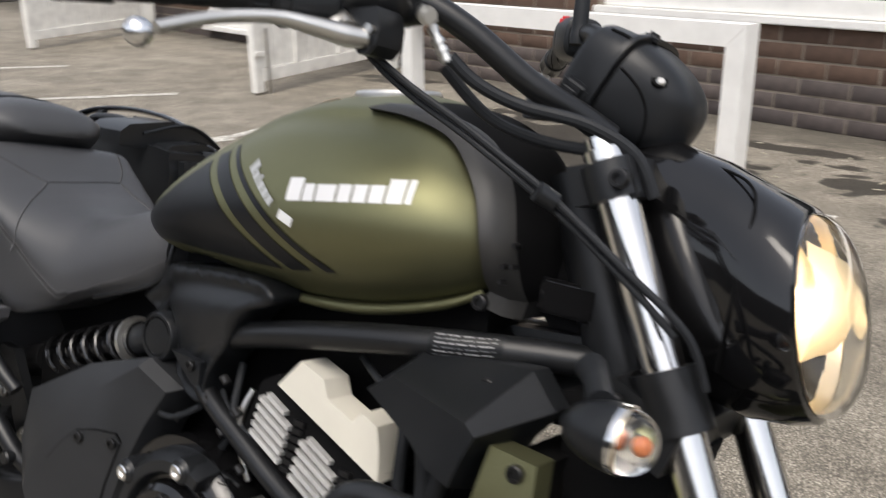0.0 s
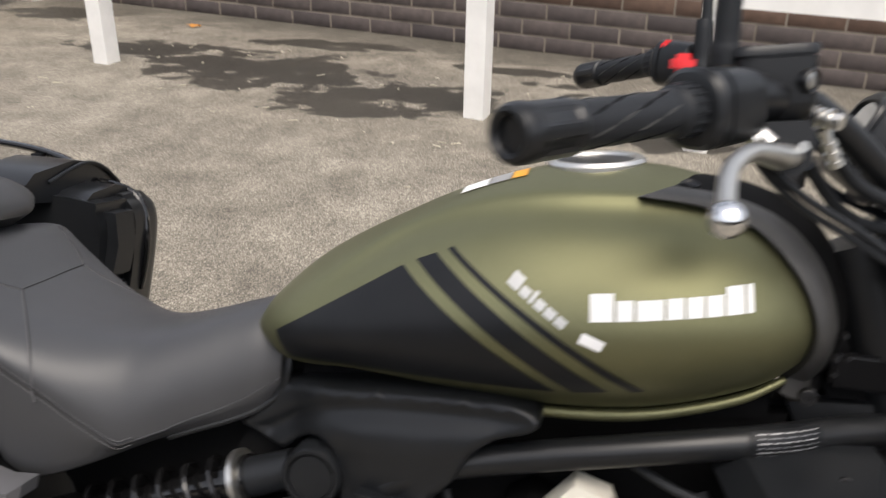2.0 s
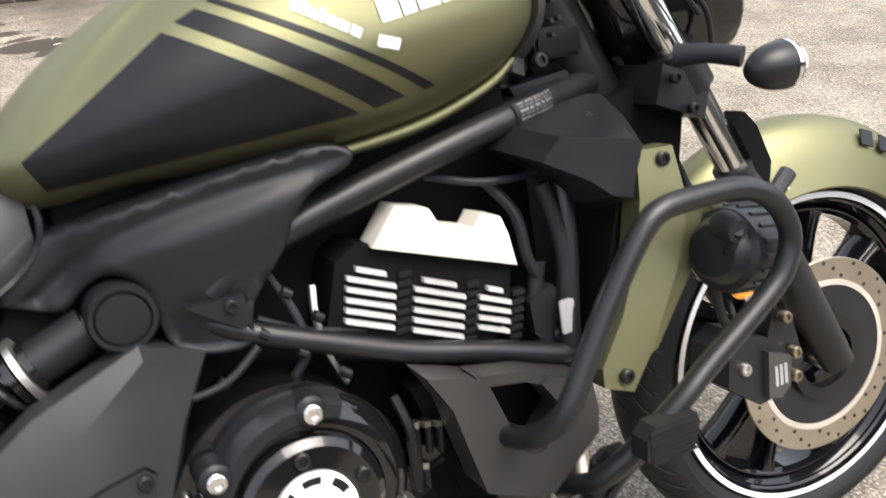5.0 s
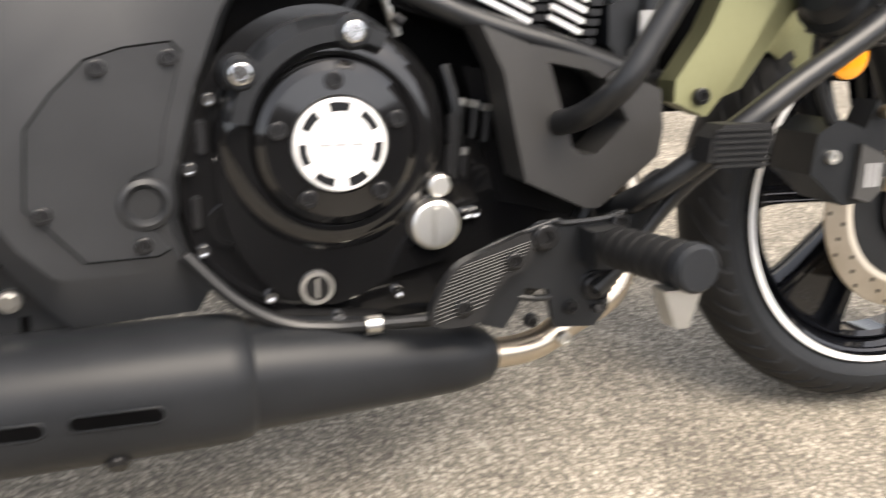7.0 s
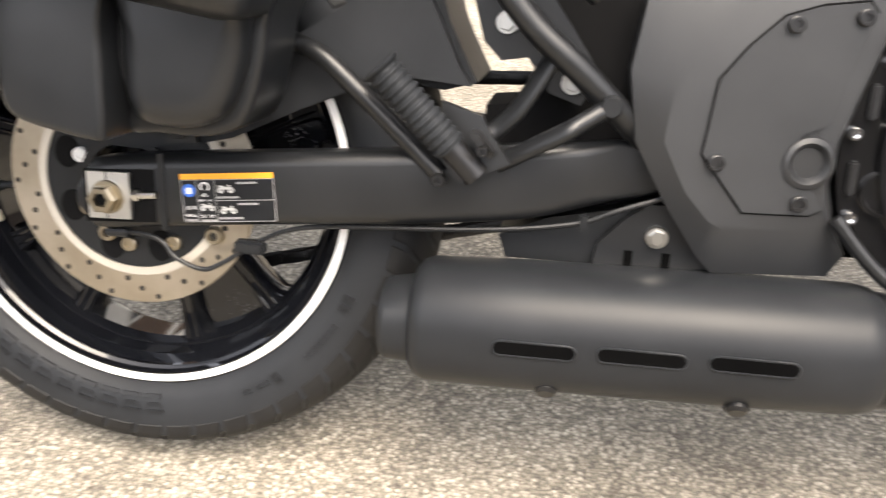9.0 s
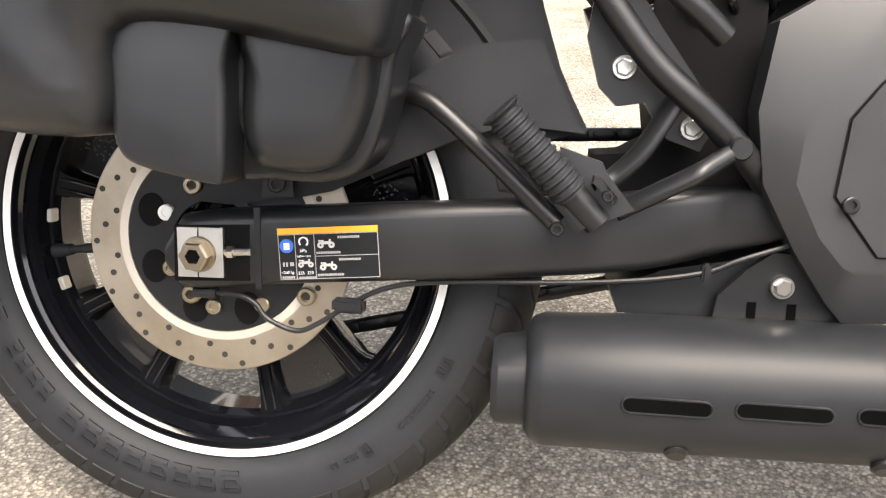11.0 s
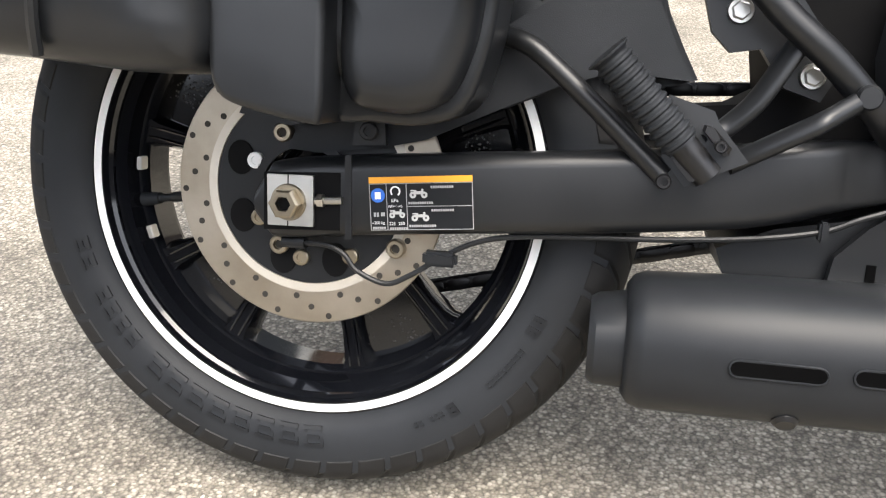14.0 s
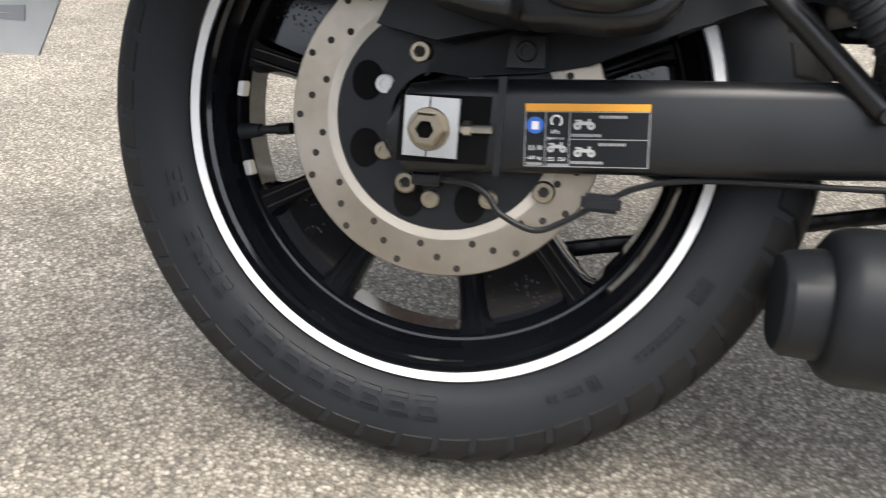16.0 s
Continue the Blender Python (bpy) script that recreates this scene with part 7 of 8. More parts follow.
for i in range(8):
    f = i / 7
    k = math.cos(f * math.pi / 2 * 0.97)
    lens_rows.append((1.497 + 0.036 * math.sin(f * math.pi / 2), 0.872 + 0.088 * k, 0.872 - 0.088 * k, 0.0945 * k, 0.24))
lens_rows += [(x - 0.003, t - 0.003, b + 0.003, w - 0.003, e) for x, t, b, w, e in lens_rows[::-1] if w > 0.006]
part("headlamp_lens", egg(lens_rows, caps=False), lens_clear, cowl, "clear headlamp lens", 60)
for side in (-1, 1):
    bm = bmesh.new()
    grid = [[bm.verts.new((1.478 + 0.030 * u - 0.010 * (v * 2 - 1) ** 2, 0.02 + side * (0.018 + 0.062 * u), 0.871 + 0.062 * (v * 2 - 1) * (1 - 0.3 * u))) for v in (k / 8 for k in range(9))] for u in (0.0, 0.35, 0.7, 1.0)]
    for p, q in zip(grid, grid[1:]):
        for k in range(8):
            bm.faces.new((p[k], p[k + 1], q[k + 1], q[k]))
    part("reflector_wing", bm, silver_paint, cowl, "pale wing of the lamp's reflector")
bm = bmesh.new()
bmesh.ops.create_uvsphere(bm, u_segments=18, v_segments=10, radius=0.018)
for v in bm.verts:
    v.co += Vector((1.476, 0.02, 0.872))
part("headlamp_bulb", bm, bulb_mat, cowl, "lit headlamp bulb")
COWL_W = [(1.335, 0.054), (1.375, 0.062), (1.425, 0.080), (1.468, 0.100)]
line = []
for x, z in ((1.352, 0.990), (1.40, 0.984), (1.428, 0.974), (1.440, 0.955), (1.442, 0.91), (1.440, 0.86), (1.434, 0.81)):
    s_ = min(0.999, abs(z - 0.882) / 0.112) ** (1 / 0.95)
    line.append((x, 0.02 - interp(COWL_W, x) * math.sqrt(1 - s_ * s_) ** 0.9 - 0.0005, z))
part("cowl_seam", tube(line, 0.0015, 6, 6), deep_black, cowl)

# ---- instrument pod
pod_turn = Matrix.Translation((1.271, 0.030, 1.051)) @ Matrix.Rotation(radians(27), 4, "Y")
POD_A = [(-0.043, 0.060), (-0.020, 0.064), (0.0, 0.064), (0.02, 0.060), (0.042, 0.052), (0.062, 0.042), (0.076, 0.028), (0.084, 0.010)]
POD_B = [(-0.043, 0.047), (-0.020, 0.051), (0.0, 0.053), (0.02, 0.051), (0.042, 0.046), (0.062, 0.037), (0.076, 0.025), (0.084, 0.009)]


def pod_ring(x, grow=0.0, e=0.6, n=48, a=None, b=None):
    """One rounded-square section of the housing."""
    a = interp(POD_A, x) + grow if a is None else a
    b = interp(POD_B, x) + grow if b is None else b
    ring = []
    for k in range(n):
        t = 2 * math.pi * k / n
        c, s = math.cos(t), math.sin(t)
        ring.append(pod_turn @ Vector((x, a * math.copysign(abs(c) ** e, c), b * math.copysign(abs(s) ** e, s))))
    return ring


def pod_at(x, z, lift=0.0):
    """A point of the housing's near flank."""
    f = min(0.999, abs(z) / interp(POD_B, x))
    return pod_turn @ Vector((x, -interp(POD_A, x) * (1 - f ** (2 / 0.6)) ** 0.3 - lift, z))


def pod_block(name, x0, x1, y0, y1, z0, z1, w=0.004, material=None):
    bm = box(x0, x1, y0, y1, z0, z1, w, 3)
    for v in bm.verts:
        v.co = pod_turn @ v.co
    return part(name, bm, material or matte_plastic, pod)


pod = part("instrument_pod", loft([pod_ring(-0.043, -0.006), pod_ring(-0.042, -0.001), pod_ring(-0.040)] + [pod_ring(-0.036 + 0.006 * k) for k in range(19)] + [pod_ring(0.077), pod_ring(0.081), pod_ring(0.084)]), matte_plastic, bike, "matt black instrument housing", 30)
part("pod_bezel", loft([pod_ring(-0.043, a=0.052, b=0.040), pod_ring(-0.047, a=0.051, b=0.039), pod_ring(-0.047, a=0.045, b=0.034), pod_ring(-0.043, a=0.044, b=0.033)]), satin_black, pod)
part("pod_glass", loft([pod_ring(-0.0432, a=0.044, b=0.033), pod_ring(-0.0445, a=0.043, b=0.032)]), window_glass, pod, "dark instrument glass")
part("pod_strap", loft([pod_ring(-0.003, -0.002), pod_ring(-0.0025, 0.0055), pod_ring(0.0025, 0.0055), pod_ring(0.003, -0.002)]), matte_plastic, pod)
part("pod_joint", loft([pod_ring(0.003, -0.002), pod_ring(0.0031, 0.0006), pod_ring(0.006, 0.0006), pod_ring(0.0061, -0.002)]), deep_black, pod)
pod_block("pod_clasp", -0.008, 0.008, -0.030, -0.014, 0.050, 0.0615)
pod_block("pod_block", -0.036, -0.006, -0.070, -0.045, -0.044, -0.012, 0.005)
pod_block("pod_plug", -0.032, -0.012, -0.073, -0.060, -0.036, -0.020, 0.003)
part("pod_slot", tube([pod_at(-0.030, 0.043, 0.0), pod_at(-0.016, 0.045, 0.0), pod_at(-0.004, 0.046, 0.0)], 0.0022, 6), deep_black, pod)
part("pod_seam", tube([pod_at(*q) for q in ((0.008, 0.020), (0.022, 0.017), (0.036, 0.011), (0.048, 0.000), (0.055, -0.014), (0.057, -0.026), (0.056, -0.034))], 0.0015, 6, 4), deep_black, pod)
p = pod_at(0.042, 0.030)
part("screw_recess", lathe([(0, -0.0005), (0.0078, -0.0005), (0.0085, 0.002)], 18, p, Matrix.Rotation(radians(35), 4, "Z") @ Matrix.Rotation(radians(-35), 4, "X")), deep_black, pod)
part("pod_screw", lathe([(0, -0.0022), (0.0038, -0.0022), (0.005, -0.0008), (0.005, 0.002)], 6, p + Vector((0.001, 0, -0.0015)), Matrix.Rotation(radians(35), 4, "Z") @ Matrix.Rotation(radians(-35), 4, "X")), steel, pod)

# ---- handlebar, controls, mirrors
HB = [(1.29, -0.035, 1.0), (1.268, -0.06, 1.015), (1.232, -0.098, 1.036), (1.18, -0.135, 1.075), (1.135, -0.165, 1.096), (1.09, -0.21, 1.091), (1.045, -0.262, 1.078), (0.99, -0.335, 1.067), (0.940, -0.402, 1.057)]
part("handlebar", tube(HB, 0.0125, 16, 6), satin_black, bike, "satin black handlebar")
HL = [(x, 2 * 0.02 - y, z + 0.06 * min(1.0, max(0.0, (-y - 0.05) / 0.2))) for x, y, z in HB]
part("handlebar_far", tube(HL, 0.0125, 16, 6), satin_black, bike)


def sleeve(a, d, rows, n=32):
    """Rounded-square sections (distance, half width, half height, squareness) along the axis d."""
    s = d.cross(Vector((0, 0, 1))).normalized()
    u = s.cross(d).normalized()
    rings = []
    for x, hw, hh, e in rows:
        ring = []
        for k in range(n):
            t = 2 * math.pi * k / n
            c, q = math.cos(t), math.sin(t)
            ring.append(a + d * x + s * (hw * math.copysign(abs(c) ** e, c)) + u * (hh * math.copysign(abs(q) ** e, q)))
        rings.append(ring)
    return loft(rings)


def grip(pts, sgn):
    """Rubber grip with slanting cuts, a ribbed flange and a hollow fluted bar end."""
    a, b = Vector(pts[-3]), Vector(pts[-1])
    d = (b - a).normalized()
    long = (b - a).length
    s = d.cross(Vector((0, 0, 1))).normalized()
    u = s.cross(d).normalized()

    def at(x, t, r):
        return a + d * x + (s * math.cos(t) + u * math.sin(t)) * r

    g = part("grip", tube([a - d * 0.012, a + d * 0.014, a + d * 0.018, a + d * 0.05, b - d * 0.049], [0.0200, 0.0196, 0.0166, 0.0160, 0.0164], 28, 2), rubber, bike, "black rubber handlebar grip")
    part("grip_flange", rod(a - d * 0.016, a - d * 0.008, 0.0245, 28, 0.003), rubber, g)
    for q in range(18):
        t = 2 * math.pi * q / 18
        part("flange_rib", tube([at(-0.006, t, 0.0197), at(0.012, t, 0.0194)], 0.0014, 5, 1), rubber, g)
    first, run = 0.026, long - 0.049 - 0.030
    for k in range(4):
        x = first + run * k / 4
        for q in range(7):
            t = 2 * math.pi * (q + 0.5 * (k % 2)) / 7
            part("grip_cut", tube([at(x + f * run * 0.22, t + 0.42 * f, 0.0162) for f in (0.0, 0.5, 1.0)], [0.0005, 0.0011, 0.0005], 5, 1), bracket_grey if q % 2 else deep_black, g)
    rings = []
    for x, r, dep in ((-0.0495, 0.0166, 0.0), (-0.048, 0.0186, 0.0), (-0.044, 0.0192, 0.0), (-0.041, 0.0192, 0.0022), (-0.011, 0.0194, 0.0022), (-0.007, 0.0196, 0.0), (0.002, 0.0192, 0.0), (0.006, 0.0172, 0.0), (0.0068, 0.0145, 0.0), (0.004, 0.0118, 0.0), (-0.010, 0.0110, 0.0)):
        rings.append([b + d * x + (s * math.cos(t) + u * math.sin(t)) * (r - dep * (1 if k % 8 in (2, 3, 4, 5) else 0)) for k, t in ((k, 2 * math.pi * k / 48) for k in range(48))])
    part("bar_end", loft(rings), satin_black, g, "black fluted bar-end weight")
    part("bar_end_hole", rod(b - d * 0.012, b - d * 0.004, 0.0112, 20), deep_black, g)
    return g


grip(HB, -1)
grip(HL, 1)


def switch(pts, sgn):
    """Two-piece throttle and switch housing clamped round the bar."""
    a, b = Vector(pts[-3]), Vector(pts[-5])
    d = (b - a).normalized()
    s = part("switch_housing", sleeve(a, d, ((0.004, 0.019, 0.020, 0.8), (0.006, 0.026, 0.027, 0.8), (0.011, 0.0290, 0.0305, 0.75), (0.019, 0.0285, 0.030, 0.75), (0.0195, 0.0265, 0.028, 0.7), (0.0215, 0.0265, 0.028, 0.7), (0.022, 0.0285, 0.0298, 0.65), (0.050, 0.0275, 0.0285, 0.6), (0.062, 0.0255, 0.0265, 0.6), (0.066, 0.021, 0.021, 0.7))), matte_plastic, bike, "black handlebar switch housing")
    w = Vector((1.042, -0.229, 1.117) if sgn < 0 else (1.05, 0.271, 1.162))
    part("stop_switch", box(w.x - 0.009, w.x + 0.009, w.y - 0.007, w.y + 0.007, w.z - 0.012, w.z + 0.003, 0.004), red_plastic, s, "red switch")
    if sgn < 0:
        p = Vector((1.079, -0.236, 1.099))
        part("screw_well", lathe([(0, 0.0), (0.0052, 0.0), (0.0064, -0.0012), (0.0072, 0.004)], 18, p, Matrix.Rotation(radians(40), 4, "Z")), deep_black, s)
    return s


switch(HB, -1)
switch(HL, 1)

RES = Matrix.Translation((1.1125, -0.1765, 1.107)) @ Matrix.Rotation(radians(10), 4, "Z") @ Matrix.Rotation(radians(-8), 4, "Y")


def res_ring(z, a, b, e=0.42, n=40, dx=0.0, dy=0.0):
    ring = []
    for k in range(n):
        t = 2 * math.pi * k / n
        c, s = math.cos(t), math.sin(t)
        ring.append(RES @ Vector((dx + a * math.copysign(abs(c) ** e, c), dy + b * math.copysign(abs(s) ** e, s), z)))
    return ring


res = part("brake_reservoir", loft([res_ring(-0.040, 0.012, 0.010, 0.8, dx=0.008), res_ring(-0.038, 0.020, 0.015, 0.7, dx=0.006), res_ring(-0.028, 0.029, 0.023, 0.55, dx=0.002), res_ring(-0.022, 0.0320, 0.0265), res_ring(-0.018, 0.0325, 0.027), res_ring(0.0165, 0.0335, 0.028), res_ring(0.0172, 0.0322, 0.0268), res_ring(0.0185, 0.0322, 0.0268)]), satin_black, bike, "square black brake fluid reservoir", 40)
part("reservoir_lid", loft([res_ring(0.0185, 0.0335, 0.028), res_ring(0.0190, 0.0350, 0.0295), res_ring(0.0240, 0.0350, 0.0295), res_ring(0.0262, 0.0335, 0.028), res_ring(0.0266, 0.029, 0.0235), res_ring(0.0258, 0.028, 0.0225)]), matte_plastic, res, "", 40)
for x, y in ((-0.022, -0.017), (0.022, 0.017)):
    part("lid_screw", lathe([(0, -0.001), (0.003, -0.001), (0.004, 0.0)], 12, RES @ Vector((x, y, 0.0262)), Matrix.Rotation(radians(-90), 4, "X")), dark_metal, res)
eye = Matrix.Rotation(radians(46), 4, "Z")
p = Vector((1.1405, -0.1985, 1.108))
part("sight_ring", lathe([(0.0068, -0.0022), (0.0085, -0.0030), (0.0100, -0.0015), (0.0105, 0.006)], 24, p, eye, False), satin_black, res)
part("sight_window", lathe([(0.0, -0.0016), (0.0055, -0.0012), (0.0072, -0.0006)], 20, p, eye), alloy, res, "round fluid sight window")
part("hose_elbow", tube([(1.122, -0.172, 1.080), (1.138, -0.170, 1.082), (1.152, -0.1705, 1.082)], [0.0125, 0.0115, 0.010], 18, 3), satin_black, res)
banjo = part("banjo_bolt", rod((1.149, -0.1695, 1.0825), (1.171, -0.1845, 1.0775), 0.0058, 14, 0.001), alloy, res, "plated banjo bolt")
A_, B_ = Vector((1.149, -0.1695, 1.0825)), Vector((1.171, -0.1845, 1.0775))
for f, r in ((0.12, 0.0085), (0.36, 0.0080), (0.60, 0.0088), (0.90, 0.0074)):
    c = A_.lerp(B_, f)
    part("banjo_ring", rod(c - (B_ - A_) * 0.07, c + (B_ - A_) * 0.07, r, 6 if f > 0.8 else 20, 0.0007), alloy, banjo)
A_, B_ = Vector((1.161, -0.168, 1.072)), Vector((1.178, -0.159, 1.042))
end = part("hose_ferrule", rod(A_, B_, 0.0048, 14, 0.001), alloy, res, "ribbed plated hose end")
for f, r in ((0.08, 0.0058), (0.42, 0.0066), (0.66, 0.0066), (0.90, 0.0064)):
    c = A_.lerp(B_, f)
    part("ferrule_ring", rod(c - (B_ - A_) * 0.07, c + (B_ - A_) * 0.07, r, 16, 0.0008), alloy, end)
part("bar_clamp", rod((1.112, -0.188, 1.0935), (1.088, -0.2125, 1.0905), 0.0205, 24, 0.004), satin_black, res)
LEV = [(1.130, -0.219, 1.050), (1.120, -0.234, 1.0495), (1.104, -0.262, 1.052), (1.089, -0.291, 1.0525), (1.073, -0.337, 1.042), (1.067, -0.388, 1.024)]
lever = part("brake_lever", tube(LEV, [0.0105, 0.0120, 0.0095, 0.0072, 0.0064, 0.0058], 18, 6, flat=0.85), alloy, bike, "polished alloy brake lever with a ball end")
bm = bmesh.new()
bmesh.ops.create_uvsphere(bm, u_segments=24, v_segments=14, radius=0.0115)
for v in bm.verts:
    v.co += Vector((1.067, -0.402, 1.018))
part("lever_ball", bm, chrome, lever)
part("lever_adjuster", tube([(1.090, -0.214, 1.072), (1.101, -0.221, 1.068), (1.114, -0.226, 1.058)], [0.0055, 0.0075, 0.0085], 14, 3, flat=0.8), alloy, lever)
part("adjuster_wheel", rod((1.097, -0.229, 1.060), (1.108, -0.224, 1.064), 0.0068, 12, 0.001), alloy, lever)
part("lever_knuckle", prism([(1.108, 1.074), (1.140, 1.078), (1.146, 1.062), (1.145, 1.045), (1.137, 1.036), (1.125, 1.036), (1.120, 1.046), (1.112, 1.060)], -0.222, -0.186, 0.005, 3), satin_black, lever, "black lever bracket")
part("lever_pivot", rod((1.137, -0.226, 1.058), (1.137, -0.220, 1.058), 0.0046, 6, 0.0007), steel, lever)


def mirror(sgn, base, elbow, head, size=1.0):
    """Stem in a rubber boot and an oval mirror."""
    b = Vector(base)
    m = part("mirror_stem", tube([base, (base[0], base[1], base[2] + 0.04), elbow, (elbow[0] - 0.02, elbow[1] + sgn * 0.025, elbow[2] + 0.015), head], 0.0068, 12, 6), satin_black, bike, "black mirror stem")
    up = (Vector(elbow) - b).normalized()
    part("stem_boot", tube([b - up * 0.012, b, b + up * 0.006, b + up * 0.024, b + up * 0.052, b + up * 0.056], [0.0118, 0.0122, 0.0108, 0.0106, 0.0098, 0.0072], 18, 2), rubber, m, "ribbed rubber boot")
    bm = bmesh.new()
    bmesh.ops.create_uvsphere(bm, u_segments=32, v_segments=16, radius=1.0)
    for v in bm.verts:
        v.co = Vector(head) + Matrix.Rotation(radians(18 * sgn), 4, "Z") @ Vector((v.co.x * 0.026 if v.co.x > 0 else v.co.x * 0.006, v.co.y * 0.078 * size, v.co.z * 0.045 * size))
    part("mirror_shell", bm, matte_plastic, m, "oval black mirror shell")
    bm = bmesh.new()
    ring = [bm.verts.new(Vector(head) + Matrix.Rotation(radians(18 * sgn), 4, "Z") @ Vector((-0.0066, 0.07 * size * math.cos(t), 0.039 * size * math.sin(t)))) for t in (2 * math.pi * k / 32 for k in range(32))]
    bm.faces.new(ring)
    part("mirror_glass", bm, mirror_glass, m)
    return m


mirror(-1, (1.0745, -0.193, 1.128), (1.072, -0.199, 1.205), (0.992, -0.30, 1.238))
mirror(1, (1.092, 0.235, 1.135), (1.085, 0.235, 1.255), (1.045, 0.27, 1.29), 0.72)

# cables and hoses round the steering head
for pts, r in (
    ([(1.095, -0.205, 1.072), (1.112, -0.195, 1.046), (1.15, -0.178, 1.018), (1.20, -0.162, 0.992), (1.245, -0.148, 0.966), (1.295, -0.138, 0.938), (1.365, -0.12, 0.888), (1.42, -0.10, 0.845), (1.44, -0.085, 0.80)], 0.0036),
    ([(1.095, -0.203, 1.068), (1.114, -0.192, 1.038), (1.152, -0.172, 1.008), (1.21, -0.156, 0.978), (1.30, -0.132, 0.925), (1.37, -0.115, 0.875), (1.41, -0.10, 0.84)], 0.0034),
    ([(1.178, -0.158, 1.048), (1.20, -0.14, 1.028), (1.235, -0.115, 1.014), (1.29, -0.085, 1.006), (1.33, -0.06, 0.985), (1.35, -0.05, 0.95)], 0.0062),
    ([(1.16, -0.14, 1.04), (1.20, -0.11, 1.0), (1.25, -0.08, 0.985), (1.31, -0.06, 0.985)], 0.0058),
    ([(1.13, 0.16, 1.06), (1.18, 0.11, 1.04), (1.24, 0.08, 1.0), (1.30, 0.05, 0.98)], 0.005),
):
    part("control_cable", tube(pts, r, 10, 6), rubber, bike, "black control cable")
part("cable_tie", rod((1.285, -0.148, 0.942), (1.297, -0.136, 0.934), 0.0095, 12), matte_plastic, bike)
# added black block stands for the dark space behind the fork
part("loom_cover", prism([(1.29, 0.75), (1.36, 0.77), (1.42, 0.72), (1.40, 0.62), (1.32, 0.60)], -0.045, 0.07, 0.012), deep_black, bike)
part("relay_box", box(1.233, 1.300, -0.022, 0.03, 0.815, 0.852, 0.004), gloss_black, bike, "black relay box behind the fork")
part("wiring_cover", prism([(1.20, 0.93), (1.26, 0.95), (1.31, 0.90), (1.30, 0.80), (1.24, 0.80), (1.21, 0.84)], 0.0, 0.07, 0.008), deep_black, bike)
for p in ((1.228, -0.07, 0.882), (1.222, -0.075, 0.86), (1.232, -0.075, 0.862), (1.222, -0.075, 0.845)):
    part("connector", lathe([(0, -0.006), (0.0026, -0.006), (0.0034, 0.004)], 10, p), dark_metal, bike)

# ---------------------------------------------------------------- panniers
def pannier(label, side, shift=(0.0, 0.0, 0.0)):
    """A hard luggage case beside the rear wheel; side -1 is the right-hand one."""
    t = thing("pannier", BIKE @ Matrix.Translation(shift), label, "pannier", "hard panniers")
    s = side
    yo = 0.012

    def shell(poly, a, b, r, h=0.0, reach=0.05, step=0.010):
        return dome(poly, yo + s * (b - r), yo + s * a, r, h, reach, step, s)

    body = [(-0.42, 0.47), (-0.30, 0.436), (-0.10, 0.426), (-0.03, 0.422), (0.03, 0.415), (0.10, 0.42), (0.15, 0.425), (0.178, 0.45), (0.196, 0.50), (0.224, 0.62), (0.248, 0.745), (0.240, 0.80), (0.20, 0.82), (-0.20, 0.83), (-0.40, 0.80), (-0.46, 0.65)]
    part("case_body", shell(body, 0.135, 0.25, 0.03, 0.0), case_black, t, "", 65)
    far = 0.022 if s > 0 else 0.0
    lid = [(-0.44, 0.48), (-0.30, 0.438), (-0.16, 0.427), (-0.04, 0.420), (-0.012, 0.440), (-0.006, 0.500), (0.04, 0.508), (0.12, 0.498), (0.19, 0.490), (0.208 + far, 0.52), (0.222 + far, 0.62), (0.236 + far, 0.74), (0.236 + far * 0.9, 0.778 + far * 0.6), (0.218 + far * 0.8, 0.802 + far * 0.6), (0.17 + far, 0.816 + far * 0.3), (-0.20, 0.818), (-0.42, 0.77), (-0.46, 0.62)]
    part("case_lid", shell(lid, 0.22, 0.315, 0.035, 0.012, 0.07), case_black, t, "satin black pannier lid", 65)
    part("lid_band", pillow([(-0.014, 0.53), (-0.0135, 0.48), (-0.013, 0.43), (-0.008, 0.410), (0.006, 0.400), (0.040, 0.392), (0.066, 0.388), (0.0755, 0.392), (0.0775, 0.43), (0.0775, 0.48), (0.078, 0.53)], yo + s * 0.284, yo + s * 0.15, 0.007), case_black, t, "", 60)
    part("case_bulge", pillow([(0.082, 0.53), (0.081, 0.48), (0.081, 0.43), (0.092, 0.404), (0.115, 0.398), (0.142, 0.399), (0.168, 0.413), (0.184, 0.45), (0.190, 0.49), (0.193, 0.53)], yo + s * 0.268, yo + s * 0.15, 0.024), case_black, t, "", 60)
    part("case_lip", pillow([(0.070, 0.53), (0.070, 0.44), (0.072, 0.392), (0.10, 0.389), (0.145, 0.389), (0.178, 0.404), (0.194, 0.45), (0.200, 0.49), (0.204, 0.53)], yo + s * 0.236, yo + s * 0.15, 0.008), case_black, t, "", 60)
    for x, z in ((0.02, 0.66), (-0.14, 0.64)):
        part("mount_bar", rod((x, 0.05 * s - shift[1], z - shift[2]), (x, yo + s * 0.14, z), 0.012, 12), satin_black, t)
    part("lid_ridge", tube([(-0.135, yo + s * 0.312, 0.43), (-0.128, yo + s * 0.326, 0.47), (-0.12, yo + s * 0.330, 0.56), (-0.115, yo + s * 0.330, 0.66)], 0.005, 8), case_black, t)
    part("latch", prism([(0.238, 0.80), (0.262, 0.80), (0.268, 0.75), (0.258, 0.70), (0.240, 0.71)], *sorted((yo + s * (0.2 - 2 * far), yo + s * (0.25 - 2 * far))), 0.004, 2), matte_plastic, t)
